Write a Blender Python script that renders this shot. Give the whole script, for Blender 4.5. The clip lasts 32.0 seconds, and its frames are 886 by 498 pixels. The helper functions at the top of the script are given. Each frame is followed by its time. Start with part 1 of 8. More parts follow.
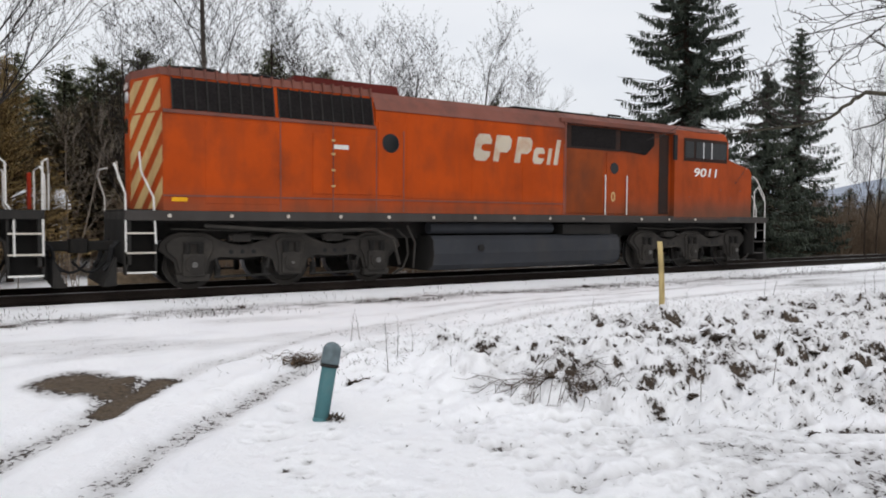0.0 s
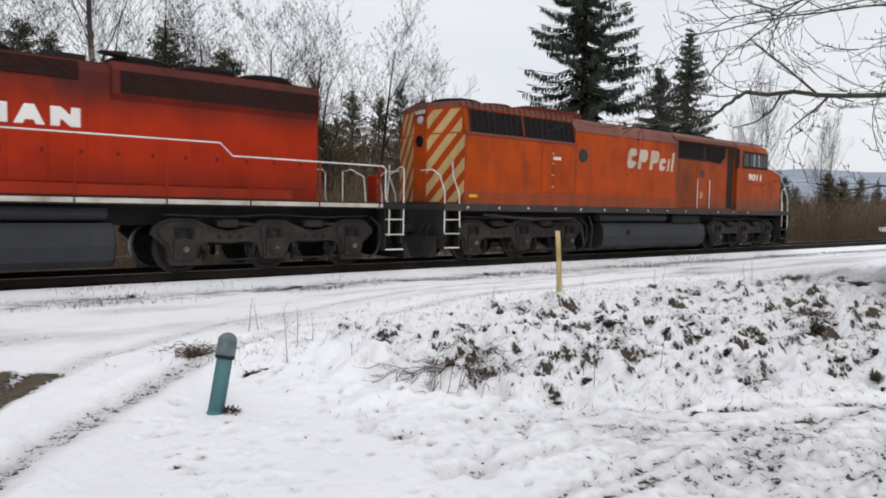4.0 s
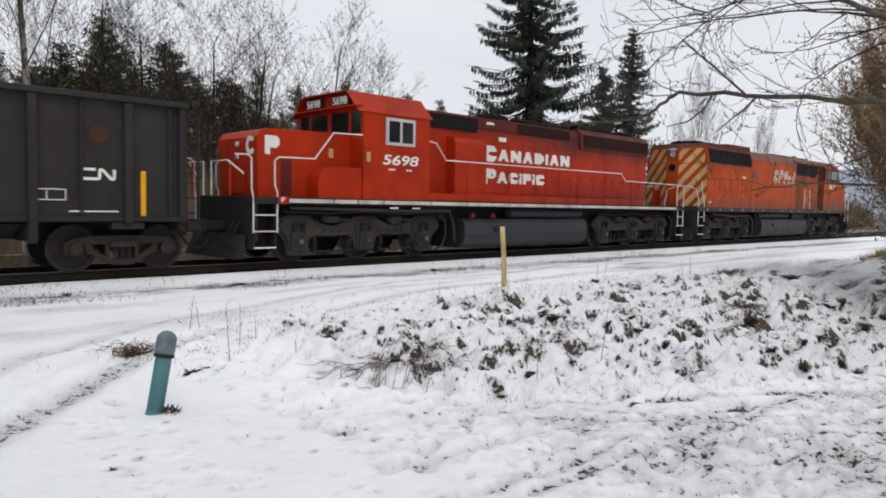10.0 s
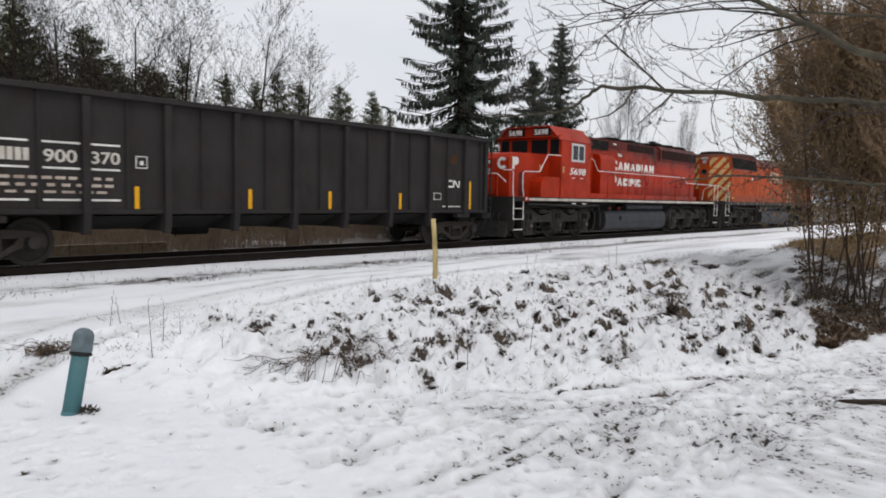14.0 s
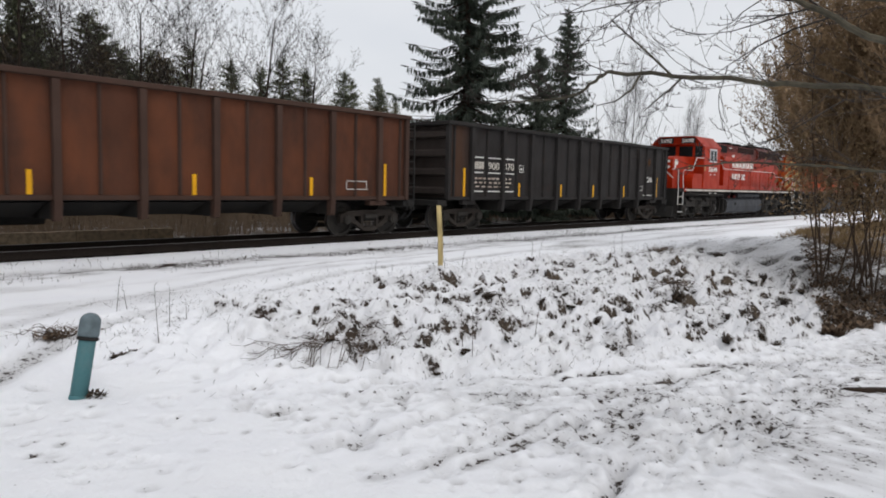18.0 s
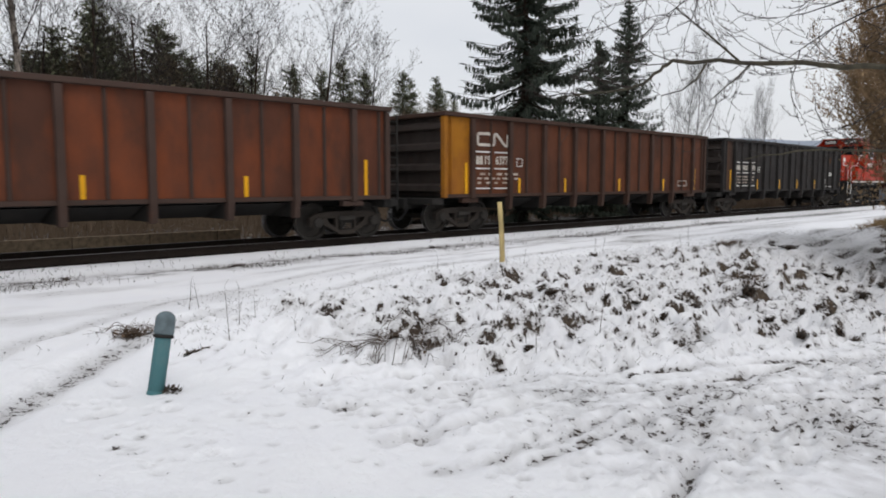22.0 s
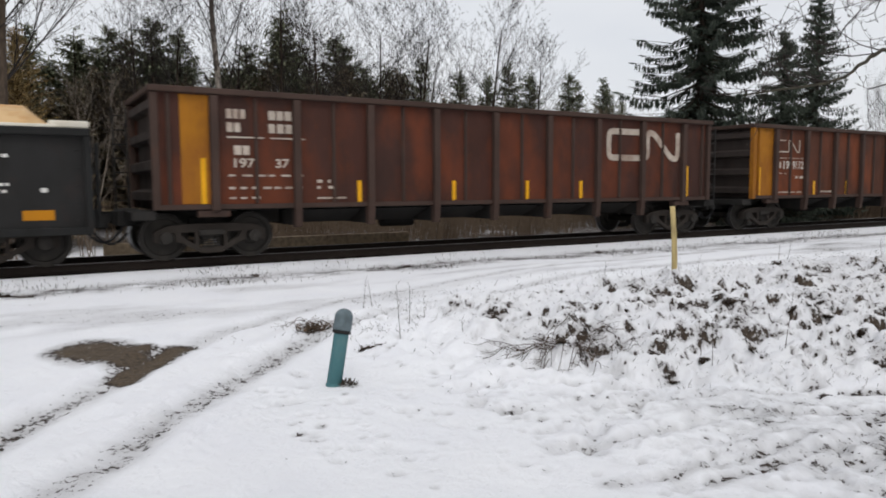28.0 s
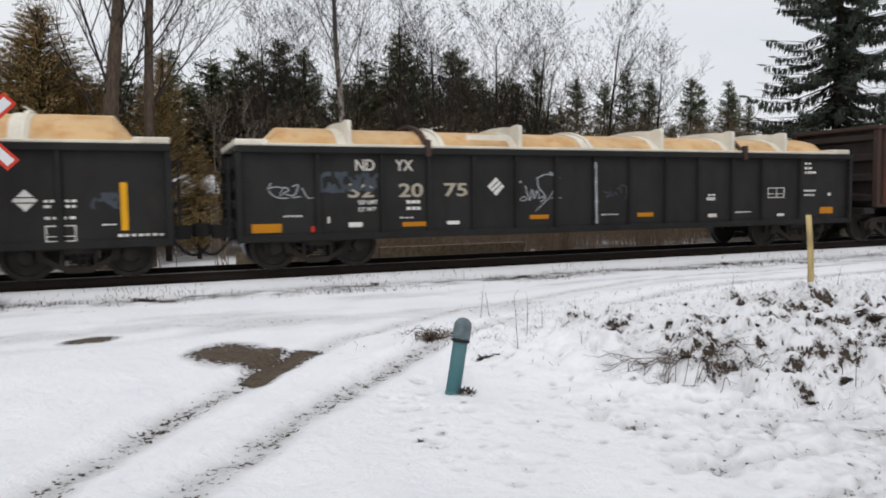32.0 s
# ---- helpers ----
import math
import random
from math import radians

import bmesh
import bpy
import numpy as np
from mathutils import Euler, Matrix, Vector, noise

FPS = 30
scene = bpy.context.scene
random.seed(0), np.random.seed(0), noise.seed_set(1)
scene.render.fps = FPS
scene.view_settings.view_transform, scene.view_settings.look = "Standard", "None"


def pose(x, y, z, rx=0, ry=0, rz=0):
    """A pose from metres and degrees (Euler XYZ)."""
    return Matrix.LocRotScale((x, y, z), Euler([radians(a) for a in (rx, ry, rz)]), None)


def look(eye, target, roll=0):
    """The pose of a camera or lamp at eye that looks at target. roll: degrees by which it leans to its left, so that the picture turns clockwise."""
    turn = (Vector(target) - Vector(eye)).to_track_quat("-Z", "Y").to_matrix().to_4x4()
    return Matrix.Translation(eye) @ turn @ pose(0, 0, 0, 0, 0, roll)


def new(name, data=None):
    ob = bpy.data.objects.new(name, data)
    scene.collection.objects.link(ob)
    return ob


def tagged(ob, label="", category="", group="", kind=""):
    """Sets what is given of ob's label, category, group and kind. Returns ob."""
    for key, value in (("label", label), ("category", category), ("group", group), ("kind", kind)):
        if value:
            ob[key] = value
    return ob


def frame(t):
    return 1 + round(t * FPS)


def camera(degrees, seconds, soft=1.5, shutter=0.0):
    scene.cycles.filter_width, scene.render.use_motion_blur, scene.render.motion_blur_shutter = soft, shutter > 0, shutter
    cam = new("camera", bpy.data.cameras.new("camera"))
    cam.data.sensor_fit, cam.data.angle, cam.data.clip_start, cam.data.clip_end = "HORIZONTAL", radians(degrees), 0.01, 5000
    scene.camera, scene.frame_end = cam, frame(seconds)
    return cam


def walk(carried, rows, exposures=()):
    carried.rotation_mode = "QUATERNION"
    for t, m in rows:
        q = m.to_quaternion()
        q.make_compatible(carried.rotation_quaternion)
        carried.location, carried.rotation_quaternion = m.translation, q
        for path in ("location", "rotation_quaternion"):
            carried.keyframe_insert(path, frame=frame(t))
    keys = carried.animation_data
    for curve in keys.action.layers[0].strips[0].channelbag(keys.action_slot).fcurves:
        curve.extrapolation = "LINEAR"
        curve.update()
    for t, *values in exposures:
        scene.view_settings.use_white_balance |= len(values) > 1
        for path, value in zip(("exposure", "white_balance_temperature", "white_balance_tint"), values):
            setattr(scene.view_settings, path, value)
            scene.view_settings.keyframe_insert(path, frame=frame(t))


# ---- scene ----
EYE = 1.65  # eye height over the ground where the camera stands
cam = camera(63.48, 32.0, soft=1.8, shutter=0.4)
PATH = [
    (0.0, pose(-0.046, 0.030, 1.654, 87.65, -0.34, -32.26)),
    (0.5, pose(-0.041, 0.040, 1.659, 87.59, -0.42, -33.18)),
    (1.0, pose(-0.028, 0.047, 1.656, 87.51, -0.61, -34.27)),
    (1.5, pose(-0.009, 0.040, 1.661, 87.30, -0.33, -35.46)),
    (2.0, pose(-0.010, 0.046, 1.657, 87.01, -0.28, -37.96)),
    (2.5, pose(-0.011, 0.041, 1.664, 86.93, -0.53, -38.42)),
    (3.0, pose(-0.010, 0.045, 1.659, 87.03, -0.78, -38.88)),
    (3.5, pose(-0.013, 0.040, 1.661, 86.91, -0.90, -39.43)),
    (5.5, pose(-0.013, 0.036, 1.660, 86.34, -1.27, -41.00)),
    (6.0, pose(-0.005, 0.034, 1.658, 86.21, -1.30, -41.29)),
    (6.5, pose(0.001, 0.029, 1.656, 86.13, -1.30, -41.60)),
    (7.0, pose(-0.001, 0.027, 1.653, 86.09, -1.39, -41.97)),
    (7.5, pose(0.002, 0.025, 1.654, 86.11, -1.32, -42.32)),
    (8.0, pose(-0.005, 0.019, 1.657, 86.13, -1.29, -42.56)),
    (8.5, pose(-0.006, 0.008, 1.659, 86.27, -1.17, -42.83)),
    (9.0, pose(-0.003, -0.006, 1.661, 86.44, -1.06, -43.24)),
    (9.5, pose(-0.002, -0.010, 1.661, 86.52, -1.00, -43.61)),
    (10.0, pose(-0.001, -0.007, 1.662, 86.50, -1.07, -44.05)),
    (10.5, pose(0.003, -0.013, 1.660, 86.50, -1.20, -44.55)),
    (11.0, pose(0.015, -0.020, 1.666, 86.53, -1.04, -45.54)),
    (11.5, pose(0.026, -0.026, 1.670, 86.61, -1.10, -46.75)),
    (12.0, pose(0.030, -0.025, 1.668, 86.57, -1.08, -47.87)),
    (12.5, pose(0.031, -0.028, 1.661, 86.45, -0.99, -48.56)),
    (13.0, pose(0.031, -0.029, 1.658, 86.31, -0.99, -48.92)),
    (13.5, pose(0.031, -0.032, 1.659, 86.13, -1.13, -49.18)),
    (14.0, pose(0.028, -0.034, 1.658, 85.99, -1.05, -49.36)),
    (14.5, pose(0.025, -0.036, 1.656, 85.87, -1.01, -49.26)),
    (16.5, pose(0.029, -0.033, 1.653, 85.46, -1.00, -49.09)),
    (17.0, pose(0.030, -0.039, 1.651, 85.26, -1.01, -48.96)),
    (17.5, pose(0.029, -0.035, 1.647, 85.14, -1.19, -48.94)),
    (18.0, pose(0.029, -0.033, 1.650, 84.97, -1.19, -48.93)),
    (18.5, pose(0.028, -0.035, 1.645, 84.88, -1.00, -48.70)),
    (19.0, pose(0.029, -0.034, 1.645, 84.75, -1.07, -48.35)),
    (19.5, pose(0.027, -0.029, 1.641, 84.61, -0.96, -47.90)),
    (20.0, pose(0.029, -0.027, 1.643, 84.51, -0.69, -47.51)),
    (20.5, pose(0.028, -0.027, 1.642, 84.55, -0.59, -47.07)),
    (21.0, pose(0.022, -0.031, 1.641, 84.64, -0.49, -46.68)),
    (21.5, pose(0.020, -0.028, 1.640, 84.71, -0.36, -45.77)),
    (22.0, pose(0.015, -0.025, 1.638, 84.75, 0.06, -44.19)),
    (22.5, pose(0.020, -0.029, 1.642, 84.77, 0.07, -42.90)),
    (23.0, pose(0.021, -0.023, 1.639, 84.81, 0.03, -41.97)),
    (23.5, pose(0.019, -0.010, 1.641, 84.78, -0.13, -40.54)),
    (24.0, pose(0.028, 0.015, 1.639, 84.58, -0.17, -38.28)),
    (24.5, pose(0.032, 0.012, 1.642, 84.54, -0.27, -37.13)),
    (25.0, pose(0.014, 0.006, 1.642, 84.71, 0.07, -37.01)),
    (25.5, pose(-0.001, -0.002, 1.639, 84.96, 0.27, -36.66)),
    (27.5, pose(-0.021, 0.005, 1.641, 85.08, 0.30, -32.57)),
    (28.0, pose(-0.025, 0.014, 1.641, 85.07, 0.27, -31.24)),
    (28.5, pose(-0.021, 0.011, 1.638, 85.06, 0.24, -30.22)),
    (29.0, pose(-0.026, 0.013, 1.636, 84.97, 0.13, -29.98)),
    (29.5, pose(-0.043, 0.016, 1.637, 84.85, -0.14, -28.97)),
    (30.0, pose(-0.049, 0.015, 1.636, 84.75, -0.17, -26.53)),
    (30.5, pose(-0.058, 0.009, 1.642, 84.76, -0.06, -24.46)),
    (31.0, pose(-0.064, 0.008, 1.636, 85.09, 0.06, -23.91)),
    (31.5, pose(-0.066, 0.005, 1.638, 85.61, 0.76, -22.91)),
    (32.0, pose(-0.071, 0.016, 1.639, 85.97, 0.75, -22.14)),
]
walk(cam, PATH, exposures=[(0.0, 0.06), (10.0, 0.0), (17.0, -0.07), (25.0, -0.07), (32.0, -0.02)])

# how far the train has rolled, in metres, by the second
ROLL = (
    (0.0, 0.00), (0.5, 1.23), (1.0, 2.46), (1.5, 3.70), (2.0, 4.95), (2.5, 6.23), (3.0, 7.54), (3.5, 8.87),
    (5.5, 14.38), (6.0, 15.78), (6.5, 17.19), (7.0, 18.62), (7.5, 20.07), (8.0, 21.54), (8.5, 23.04), (9.0, 24.57),
    (9.5, 26.11), (10.0, 27.66), (10.5, 29.21), (11.0, 30.77), (11.5, 32.35), (12.0, 33.95), (12.5, 35.57), (13.0, 37.20),
    (13.5, 38.85), (14.0, 40.51), (14.5, 42.19), (16.5, 49.02), (17.0, 50.76), (17.5, 52.54), (18.0, 54.33), (18.5, 56.14),
    (19.0, 57.96), (19.5, 59.81), (20.0, 61.69), (20.5, 63.59), (21.0, 65.52), (21.5, 67.48), (22.0, 69.46), (22.5, 71.45),
    (23.0, 73.45), (23.5, 75.44), (24.0, 77.45), (24.5, 79.47), (25.0, 81.51), (25.5, 83.56), (27.5, 91.78), (28.0, 93.84),
    (28.5, 95.92), (29.0, 98.03), (29.5, 100.17), (30.0, 102.33), (30.5, 104.50), (31.0, 106.68), (31.5, 108.87), (32.0, 111.08),
)

# ---- light: overcast winter sky ----
world = bpy.data.worlds.new("overcast")
scene.world = world
world.use_nodes = True
wn, wl = world.node_tree.nodes, world.node_tree.links
wn.clear()
w_out = wn.new("ShaderNodeOutputWorld")
w_bg = wn.new("ShaderNodeBackground")
w_sky = wn.new("ShaderNodeTexSky")
w_sky.sky_type, w_sky.sun_disc = "NISHITA", False
w_sky.sun_elevation, w_sky.sun_rotation = radians(32), radians(200)
w_sky.dust_density, w_sky.air_density = 4.0, 1.0
w_gain = wn.new("ShaderNodeMix")
w_gain.data_type, w_gain.blend_type = "RGBA", "MULTIPLY"
w_gain.inputs[0].default_value = 1.0
w_gain.inputs[7].default_value = (0.10, 0.10, 0.10, 1)
w_co = wn.new("ShaderNodeTexCoord")
w_map = wn.new("ShaderNodeMapping")
w_map.inputs["Scale"].default_value = (1.2, 1.2, 3.5)
w_noise = wn.new("ShaderNodeTexNoise")
w_noise.inputs["Scale"].default_value, w_noise.inputs["Detail"].default_value = 1.6, 4
w_cloud = wn.new("ShaderNodeValToRGB")
w_cloud.color_ramp.elements[0].position, w_cloud.color_ramp.elements[0].color = 0.3, (0.80, 0.825, 0.875, 1)
w_cloud.color_ramp.elements[1].position, w_cloud.color_ramp.elements[1].color = 0.7, (0.925, 0.935, 0.96, 1)
w_mix = wn.new("ShaderNodeMix")
w_mix.data_type = "RGBA"
w_mix.inputs[0].default_value = 0.9
wl.new(w_co.outputs["Generated"], w_map.inputs[0])
wl.new(w_map.outputs[0], w_noise.inputs["Vector"])
wl.new(w_noise.outputs["Fac"], w_cloud.inputs[0])
wl.new(w_sky.outputs[0], w_gain.inputs[6])
wl.new(w_gain.outputs[2], w_mix.inputs[6])
wl.new(w_cloud.outputs[0], w_mix.inputs[7])
wl.new(w_mix.outputs[2], w_bg.inputs[0])
wl.new(w_bg.outputs[0], w_out.inputs[0])
w_bg.inputs[1].default_value = 1.0
sun = new("sun", bpy.data.lights.new("sun", "SUN"))
sun.data.energy, sun.data.angle, sun.data.color = 0.78, radians(25), (1.0, 0.98, 0.965)
sun.matrix_world = look((0, 0, 40), (12, 30, 0))
scene.view_settings.exposure = 0.05


# ---- materials ----
def material(name, rough=0.8, metal=0.0):
    m = bpy.data.materials.new(name)
    m.use_nodes = True
    b = m.node_tree.nodes["Principled BSDF"]
    b.inputs["Roughness"].default_value, b.inputs["Metallic"].default_value = rough, metal
    return m, m.node_tree.nodes, m.node_tree.links, b


def noise_node(n, l, coord, scale, detail=4, stretch=(1, 1, 1), rough=0.55):
    mp = n.new("ShaderNodeMapping")
    mp.inputs["Scale"].default_value = stretch
    tx = n.new("ShaderNodeTexNoise")
    tx.inputs["Scale"].default_value, tx.inputs["Detail"].default_value, tx.inputs["Roughness"].default_value = scale, detail, rough
    l.new(coord, mp.inputs[0])
    l.new(mp.outputs[0], tx.inputs["Vector"])
    return tx.outputs["Fac"]


def ramp(n, l, fac, *stops):
    r = n.new("ShaderNodeValToRGB")
    while len(r.color_ramp.elements) < len(stops):
        r.color_ramp.elements.new(0.5)
    for e, (p, c) in zip(r.color_ramp.elements, stops):
        e.position, e.color = p, (*c, 1) if len(c) == 3 else (c[0],) * 3 + (1,)
    l.new(fac, r.inputs[0])
    return r.outputs[0]


def blend(n, l, fac, a, b, mode="MIX"):
    m = n.new("ShaderNodeMix")
    m.data_type, m.blend_type = "RGBA", mode
    for sock, v in ((m.inputs[0], fac), (m.inputs[6], a), (m.inputs[7], b)):
        if isinstance(v, (int, float)):
            sock.default_value = v
        elif isinstance(v, tuple):
            sock.default_value = (*v, 1)
        else:
            l.new(v, sock)
    return m.outputs[2]


def bump(n, l, b, height, strength, dist):
    bm_ = n.new("ShaderNodeBump")
    bm_.inputs["Strength"].default_value, bm_.inputs["Distance"].default_value = strength, dist
    l.new(height, bm_.inputs["Height"])
    l.new(bm_.outputs[0], b.inputs["Normal"])


def coord_of(n, kind="Object"):
    return n.new("ShaderNodeTexCoord").outputs[kind]


def reach(n, l, coord, axis, a, b):
    """0 at a, 1 at b along one axis of the thing."""
    sep = n.new("ShaderNodeSeparateXYZ")
    l.new(coord, sep.inputs[0])
    mr = n.new("ShaderNodeMapRange")
    mr.interpolation_type = "SMOOTHSTEP"
    mr.inputs["From Min"].default_value, mr.inputs["From Max"].default_value = a, b
    l.new(sep.outputs["XYZ".index(axis)], mr.inputs["Value"])
    return mr.outputs[0]


def paint(name, col, grime=(0.05, 0.042, 0.036), amount=0.45, rough=0.55, rust=0.0, vary=0.0, metal=0.0, streak=True, coats=()):
    """Weathered paint: large stains, faint rain streaks, blotches and fine specks. coats: layers of exhaust soot or road dust,
    each with its colour, its strength and the runs (axis, from, to) over which it thickens."""
    m, n, l, b = material(name, rough, metal)
    b.inputs["Specular IOR Level"].default_value = 0.12
    co = coord_of(n)
    big = ramp(n, l, noise_node(n, l, co, 0.8, 6), (0.35, (0.0,)), (0.72, (1.0,)))
    base = blend(n, l, big, col, tuple(c * 0.74 for c in col))
    if vary:
        rnd = n.new("ShaderNodeObjectInfo").outputs["Random"]
        base = blend(n, l, ramp(n, l, rnd, (0.0, (0.0,)), (1.0, (vary,))), base, grime)
    blot = noise_node(n, l, co, 1.9, 9, (1, 1, 0.55 if streak else 1), 0.62)
    base = blend(n, l, ramp(n, l, blot, (0.47, (0.0,)), (0.74, (amount * 0.8,))), base, grime)
    st = noise_node(n, l, co, 3.4, 6, (1, 1, 0.10 if streak else 1))
    base = blend(n, l, ramp(n, l, st, (0.52, (0.0,)), (0.82, (amount * 0.6,))), base, grime)
    if rust:
        sp = noise_node(n, l, co, 3.2, 9, (1, 1, 0.6), 0.7)
        base = blend(n, l, ramp(n, l, sp, (0.56, (0.0,)), (0.68, (rust,))), base, (0.11, 0.035, 0.014))
    for tint, strength, runs in coats:
        cloud = noise_node(n, l, co, 1.3 if runs else 0.75, 8, (1, 1, 0.5), 0.58)
        f = ramp(n, l, cloud, (0.25, (strength * 0.45,)), (0.62, (strength,))) if runs else ramp(n, l, cloud, (0.46, (0.0,)), (0.64, (strength,)))
        for axis, a, c in runs:
            f = blend(n, l, 1.0, f, reach(n, l, co, axis, a, c), "MULTIPLY")
        base = blend(n, l, f, base, tint)
    fine = noise_node(n, l, co, 60, 3)
    base = blend(n, l, 0.12, base, fine, "OVERLAY")
    l.new(base, b.inputs["Base Color"])
    l.new(ramp(n, l, blot, (0.3, (rough - 0.12,)), (0.8, (min(1, rough + 0.25),))), b.inputs["Roughness"])
    bump(n, l, b, noise_node(n, l, co, 2.2, 3), 0.22, 0.02)
    return m


def simple(name, col, rough=0.8, scale=20.0, vary=0.3, relief=0.3, dist=0.01, metal=0.0, stretch=(1, 1, 1), random=0.0, gloss=0.3):
    m, n, l, b = material(name, rough, metal)
    b.inputs["Specular IOR Level"].default_value = gloss
    co = coord_of(n)
    f1 = noise_node(n, l, co, scale, 5, stretch)
    f2 = noise_node(n, l, co, scale * 0.13, 3, stretch)
    dark = tuple(c * (1 - vary) for c in col)
    light = tuple(min(1, c * (1 + vary)) for c in col)
    base = ramp(n, l, f1, (0.3, dark), (0.7, light))
    base = blend(n, l, ramp(n, l, f2, (0.35, (0.0,)), (0.7, (0.5,))), base, dark)
    if random:
        rnd = n.new("ShaderNodeObjectInfo").outputs["Random"]
        base = blend(n, l, ramp(n, l, rnd, (0.0, (0.0,)), (1.0, (random,))), base, tuple(c * 0.45 for c in col))
    l.new(base, b.inputs["Base Color"])
    bump(n, l, b, f1, relief, dist)
    return m


def foliage(name, dark, light, rough=0.8):
    m, n, l, b = material(name, rough)
    rnd = n.new("ShaderNodeNewGeometry").outputs["Random Per Island"]
    base = ramp(n, l, rnd, (0.0, dark), (1.0, light))
    tone = n.new("ShaderNodeObjectInfo").outputs["Random"]
    base = blend(n, l, ramp(n, l, tone, (0.0, (0.0,)), (1.0, (0.45,))), base, dark)
    l.new(base, b.inputs["Base Color"])
    return m


def snow_ground(name):
    """Trodden snow; the layer 'bare' tells where soil, ruts and old grass come through and where dents are greyed."""
    m, n, l, b = material(name, 0.75)
    co = coord_of(n)
    at = n.new("ShaderNodeAttribute")
    at.attribute_name = "bare"
    f_fine = noise_node(n, l, co, 20.0, 8, (1, 1, 1), 0.66)
    f_mid = noise_node(n, l, co, 1.3, 5)
    snow = ramp(n, l, f_mid, (0.3, (0.90, 0.905, 0.94)), (0.7, (0.95, 0.955, 0.975)))
    soil = ramp(n, l, noise_node(n, l, co, 24, 6), (0.32, (0.046, 0.033, 0.021)), (0.7, (0.118, 0.084, 0.053)))
    wet = ramp(n, l, noise_node(n, l, co, 30, 5), (0.3, (0.010, 0.007, 0.005)), (0.72, (0.054, 0.035, 0.024)))
    soil = blend(n, l, ramp(n, l, at.outputs["Fac"], (0.62, (0.0,)), (0.9, (1.0,))), wet, soil)
    add = n.new("ShaderNodeMath")
    add.operation = "ADD"
    sub = n.new("ShaderNodeMath")
    sub.operation = "MULTIPLY_ADD"
    l.new(f_fine, sub.inputs[0])
    sub.inputs[1].default_value, sub.inputs[2].default_value = 2.3, -1.15
    l.new(at.outputs["Fac"], add.inputs[0])
    l.new(sub.outputs[0], add.inputs[1])
    mask = ramp(n, l, add.outputs[0], (0.47, (0.0,)), (0.60, (1.0,)))
    # low 'bare' greys the snow, for worn ruts and the dents' painted shade
    greyed = ramp(n, l, at.outputs["Fac"], (0.03, (0.0,)), (0.5, (0.8,)))
    snow = blend(n, l, greyed, snow, (0.43, 0.42, 0.42))
    speck = ramp(n, l, noise_node(n, l, co, 38, 3, (1, 1, 1), 0.6), (0.66, (0.0,)), (0.76, (0.45,)))
    patch = ramp(n, l, noise_node(n, l, co, 0.7, 4), (0.40, (0.0,)), (0.62, (1.0,)))
    snow = blend(n, l, blend(n, l, 1.0, speck, patch, "MULTIPLY"), snow, (0.22, 0.19, 0.165))
    l.new(blend(n, l, mask, snow, soil), b.inputs["Base Color"])
    l.new(ramp(n, l, mask, (0.0, (0.62,)), (1.0, (0.95,))), b.inputs["Roughness"])
    b.inputs["Subsurface Weight"].default_value = 0.0
    bump(n, l, b, noise_node(n, l, co, 11.0, 8, (1, 1, 1), 0.68), 0.85, 0.05)
    return m


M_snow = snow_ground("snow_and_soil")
M_snowcap = simple("snow", (0.82, 0.83, 0.86), 0.7, 8, 0.06, 0.4, 0.03)
M_ballast = simple("ballast", (0.022, 0.020, 0.018), 0.95, 18, 0.6, 1.0, 0.05, gloss=0.05)
M_tie = simple("creosoted_wood", (0.024, 0.019, 0.016), 0.9, 12, 0.4, 0.5, 0.01, stretch=(1, 0.2, 1), random=0.4, gloss=0.05)
M_rail = simple("rail_steel", (0.026, 0.020, 0.017), 0.7, 30, 0.4, 0.2, 0.003, gloss=0.1)
M_railtop = simple("polished_steel", (0.35, 0.35, 0.36), 0.3, 40, 0.2, 0.1, 0.001, metal=0.9)
M_orange = paint("faded_orange_paint", (0.42, 0.058, 0.004), (0.09, 0.032, 0.018), 0.6, 0.55, 0.12, coats=[((0.080, 0.060, 0.047), 0.8, [("Z", 2.5, 1.55), ("X", 0.8, 7.0)]), ((0.11, 0.055, 0.035), 0.6, [("Z", 2.15, 1.62)]), ((0.055, 0.030, 0.022), 0.8, [("Z", 2.9, 3.9), ("X", 0.0, 1.2), ("X", 6.6, 5.0)]), ((0.13, 0.038, 0.014), 0.35, [("X", 0.9, 2.0)])])
M_orange_d = paint("sooty_orange_roof", (0.20, 0.075, 0.055), (0.085, 0.055, 0.05), 0.7, 0.55, 0.15)
M_cream = paint("dirty_yellow_stripe_paint", (0.55, 0.38, 0.17), (0.18, 0.09, 0.04), 0.5)
M_red = paint("red_engine_paint", (0.385, 0.026, 0.0045), (0.1235, 0.01235, 0.00665), 0.5, 0.45, coats=[((0.045, 0.016, 0.013), 0.95, [("Z", 2.95, 3.75), ("X", -2.2, 2.8)]), ((0.05, 0.016, 0.013), 0.8, [("Z", 3.5, 3.95), ("X", -4.6, -4.2)]), ((0.060, 0.020, 0.015), 0.5, [("Z", 2.5, 1.8), ("X", -1.5, 4.5)])])
M_red_d = paint("sooty_red_roof", (0.12, 0.018, 0.014), (0.05, 0.02, 0.018), 0.6, 0.6)
M_under = paint("grimy_black_running_gear", (0.025, 0.024, 0.023), (0.055, 0.048, 0.042), 0.5, 0.8)
M_gear = paint("dusty_truck_castings", (0.038, 0.035, 0.032), (0.084, 0.074, 0.064), 0.6, 0.8, streak=False)
# black for the cab's soot and for the painted shade of its recess
M_cabblack = paint("cab_soot_and_recess_black", (0.030, 0.020, 0.017), (0.055, 0.026, 0.018), 0.7, 0.7, streak=False)
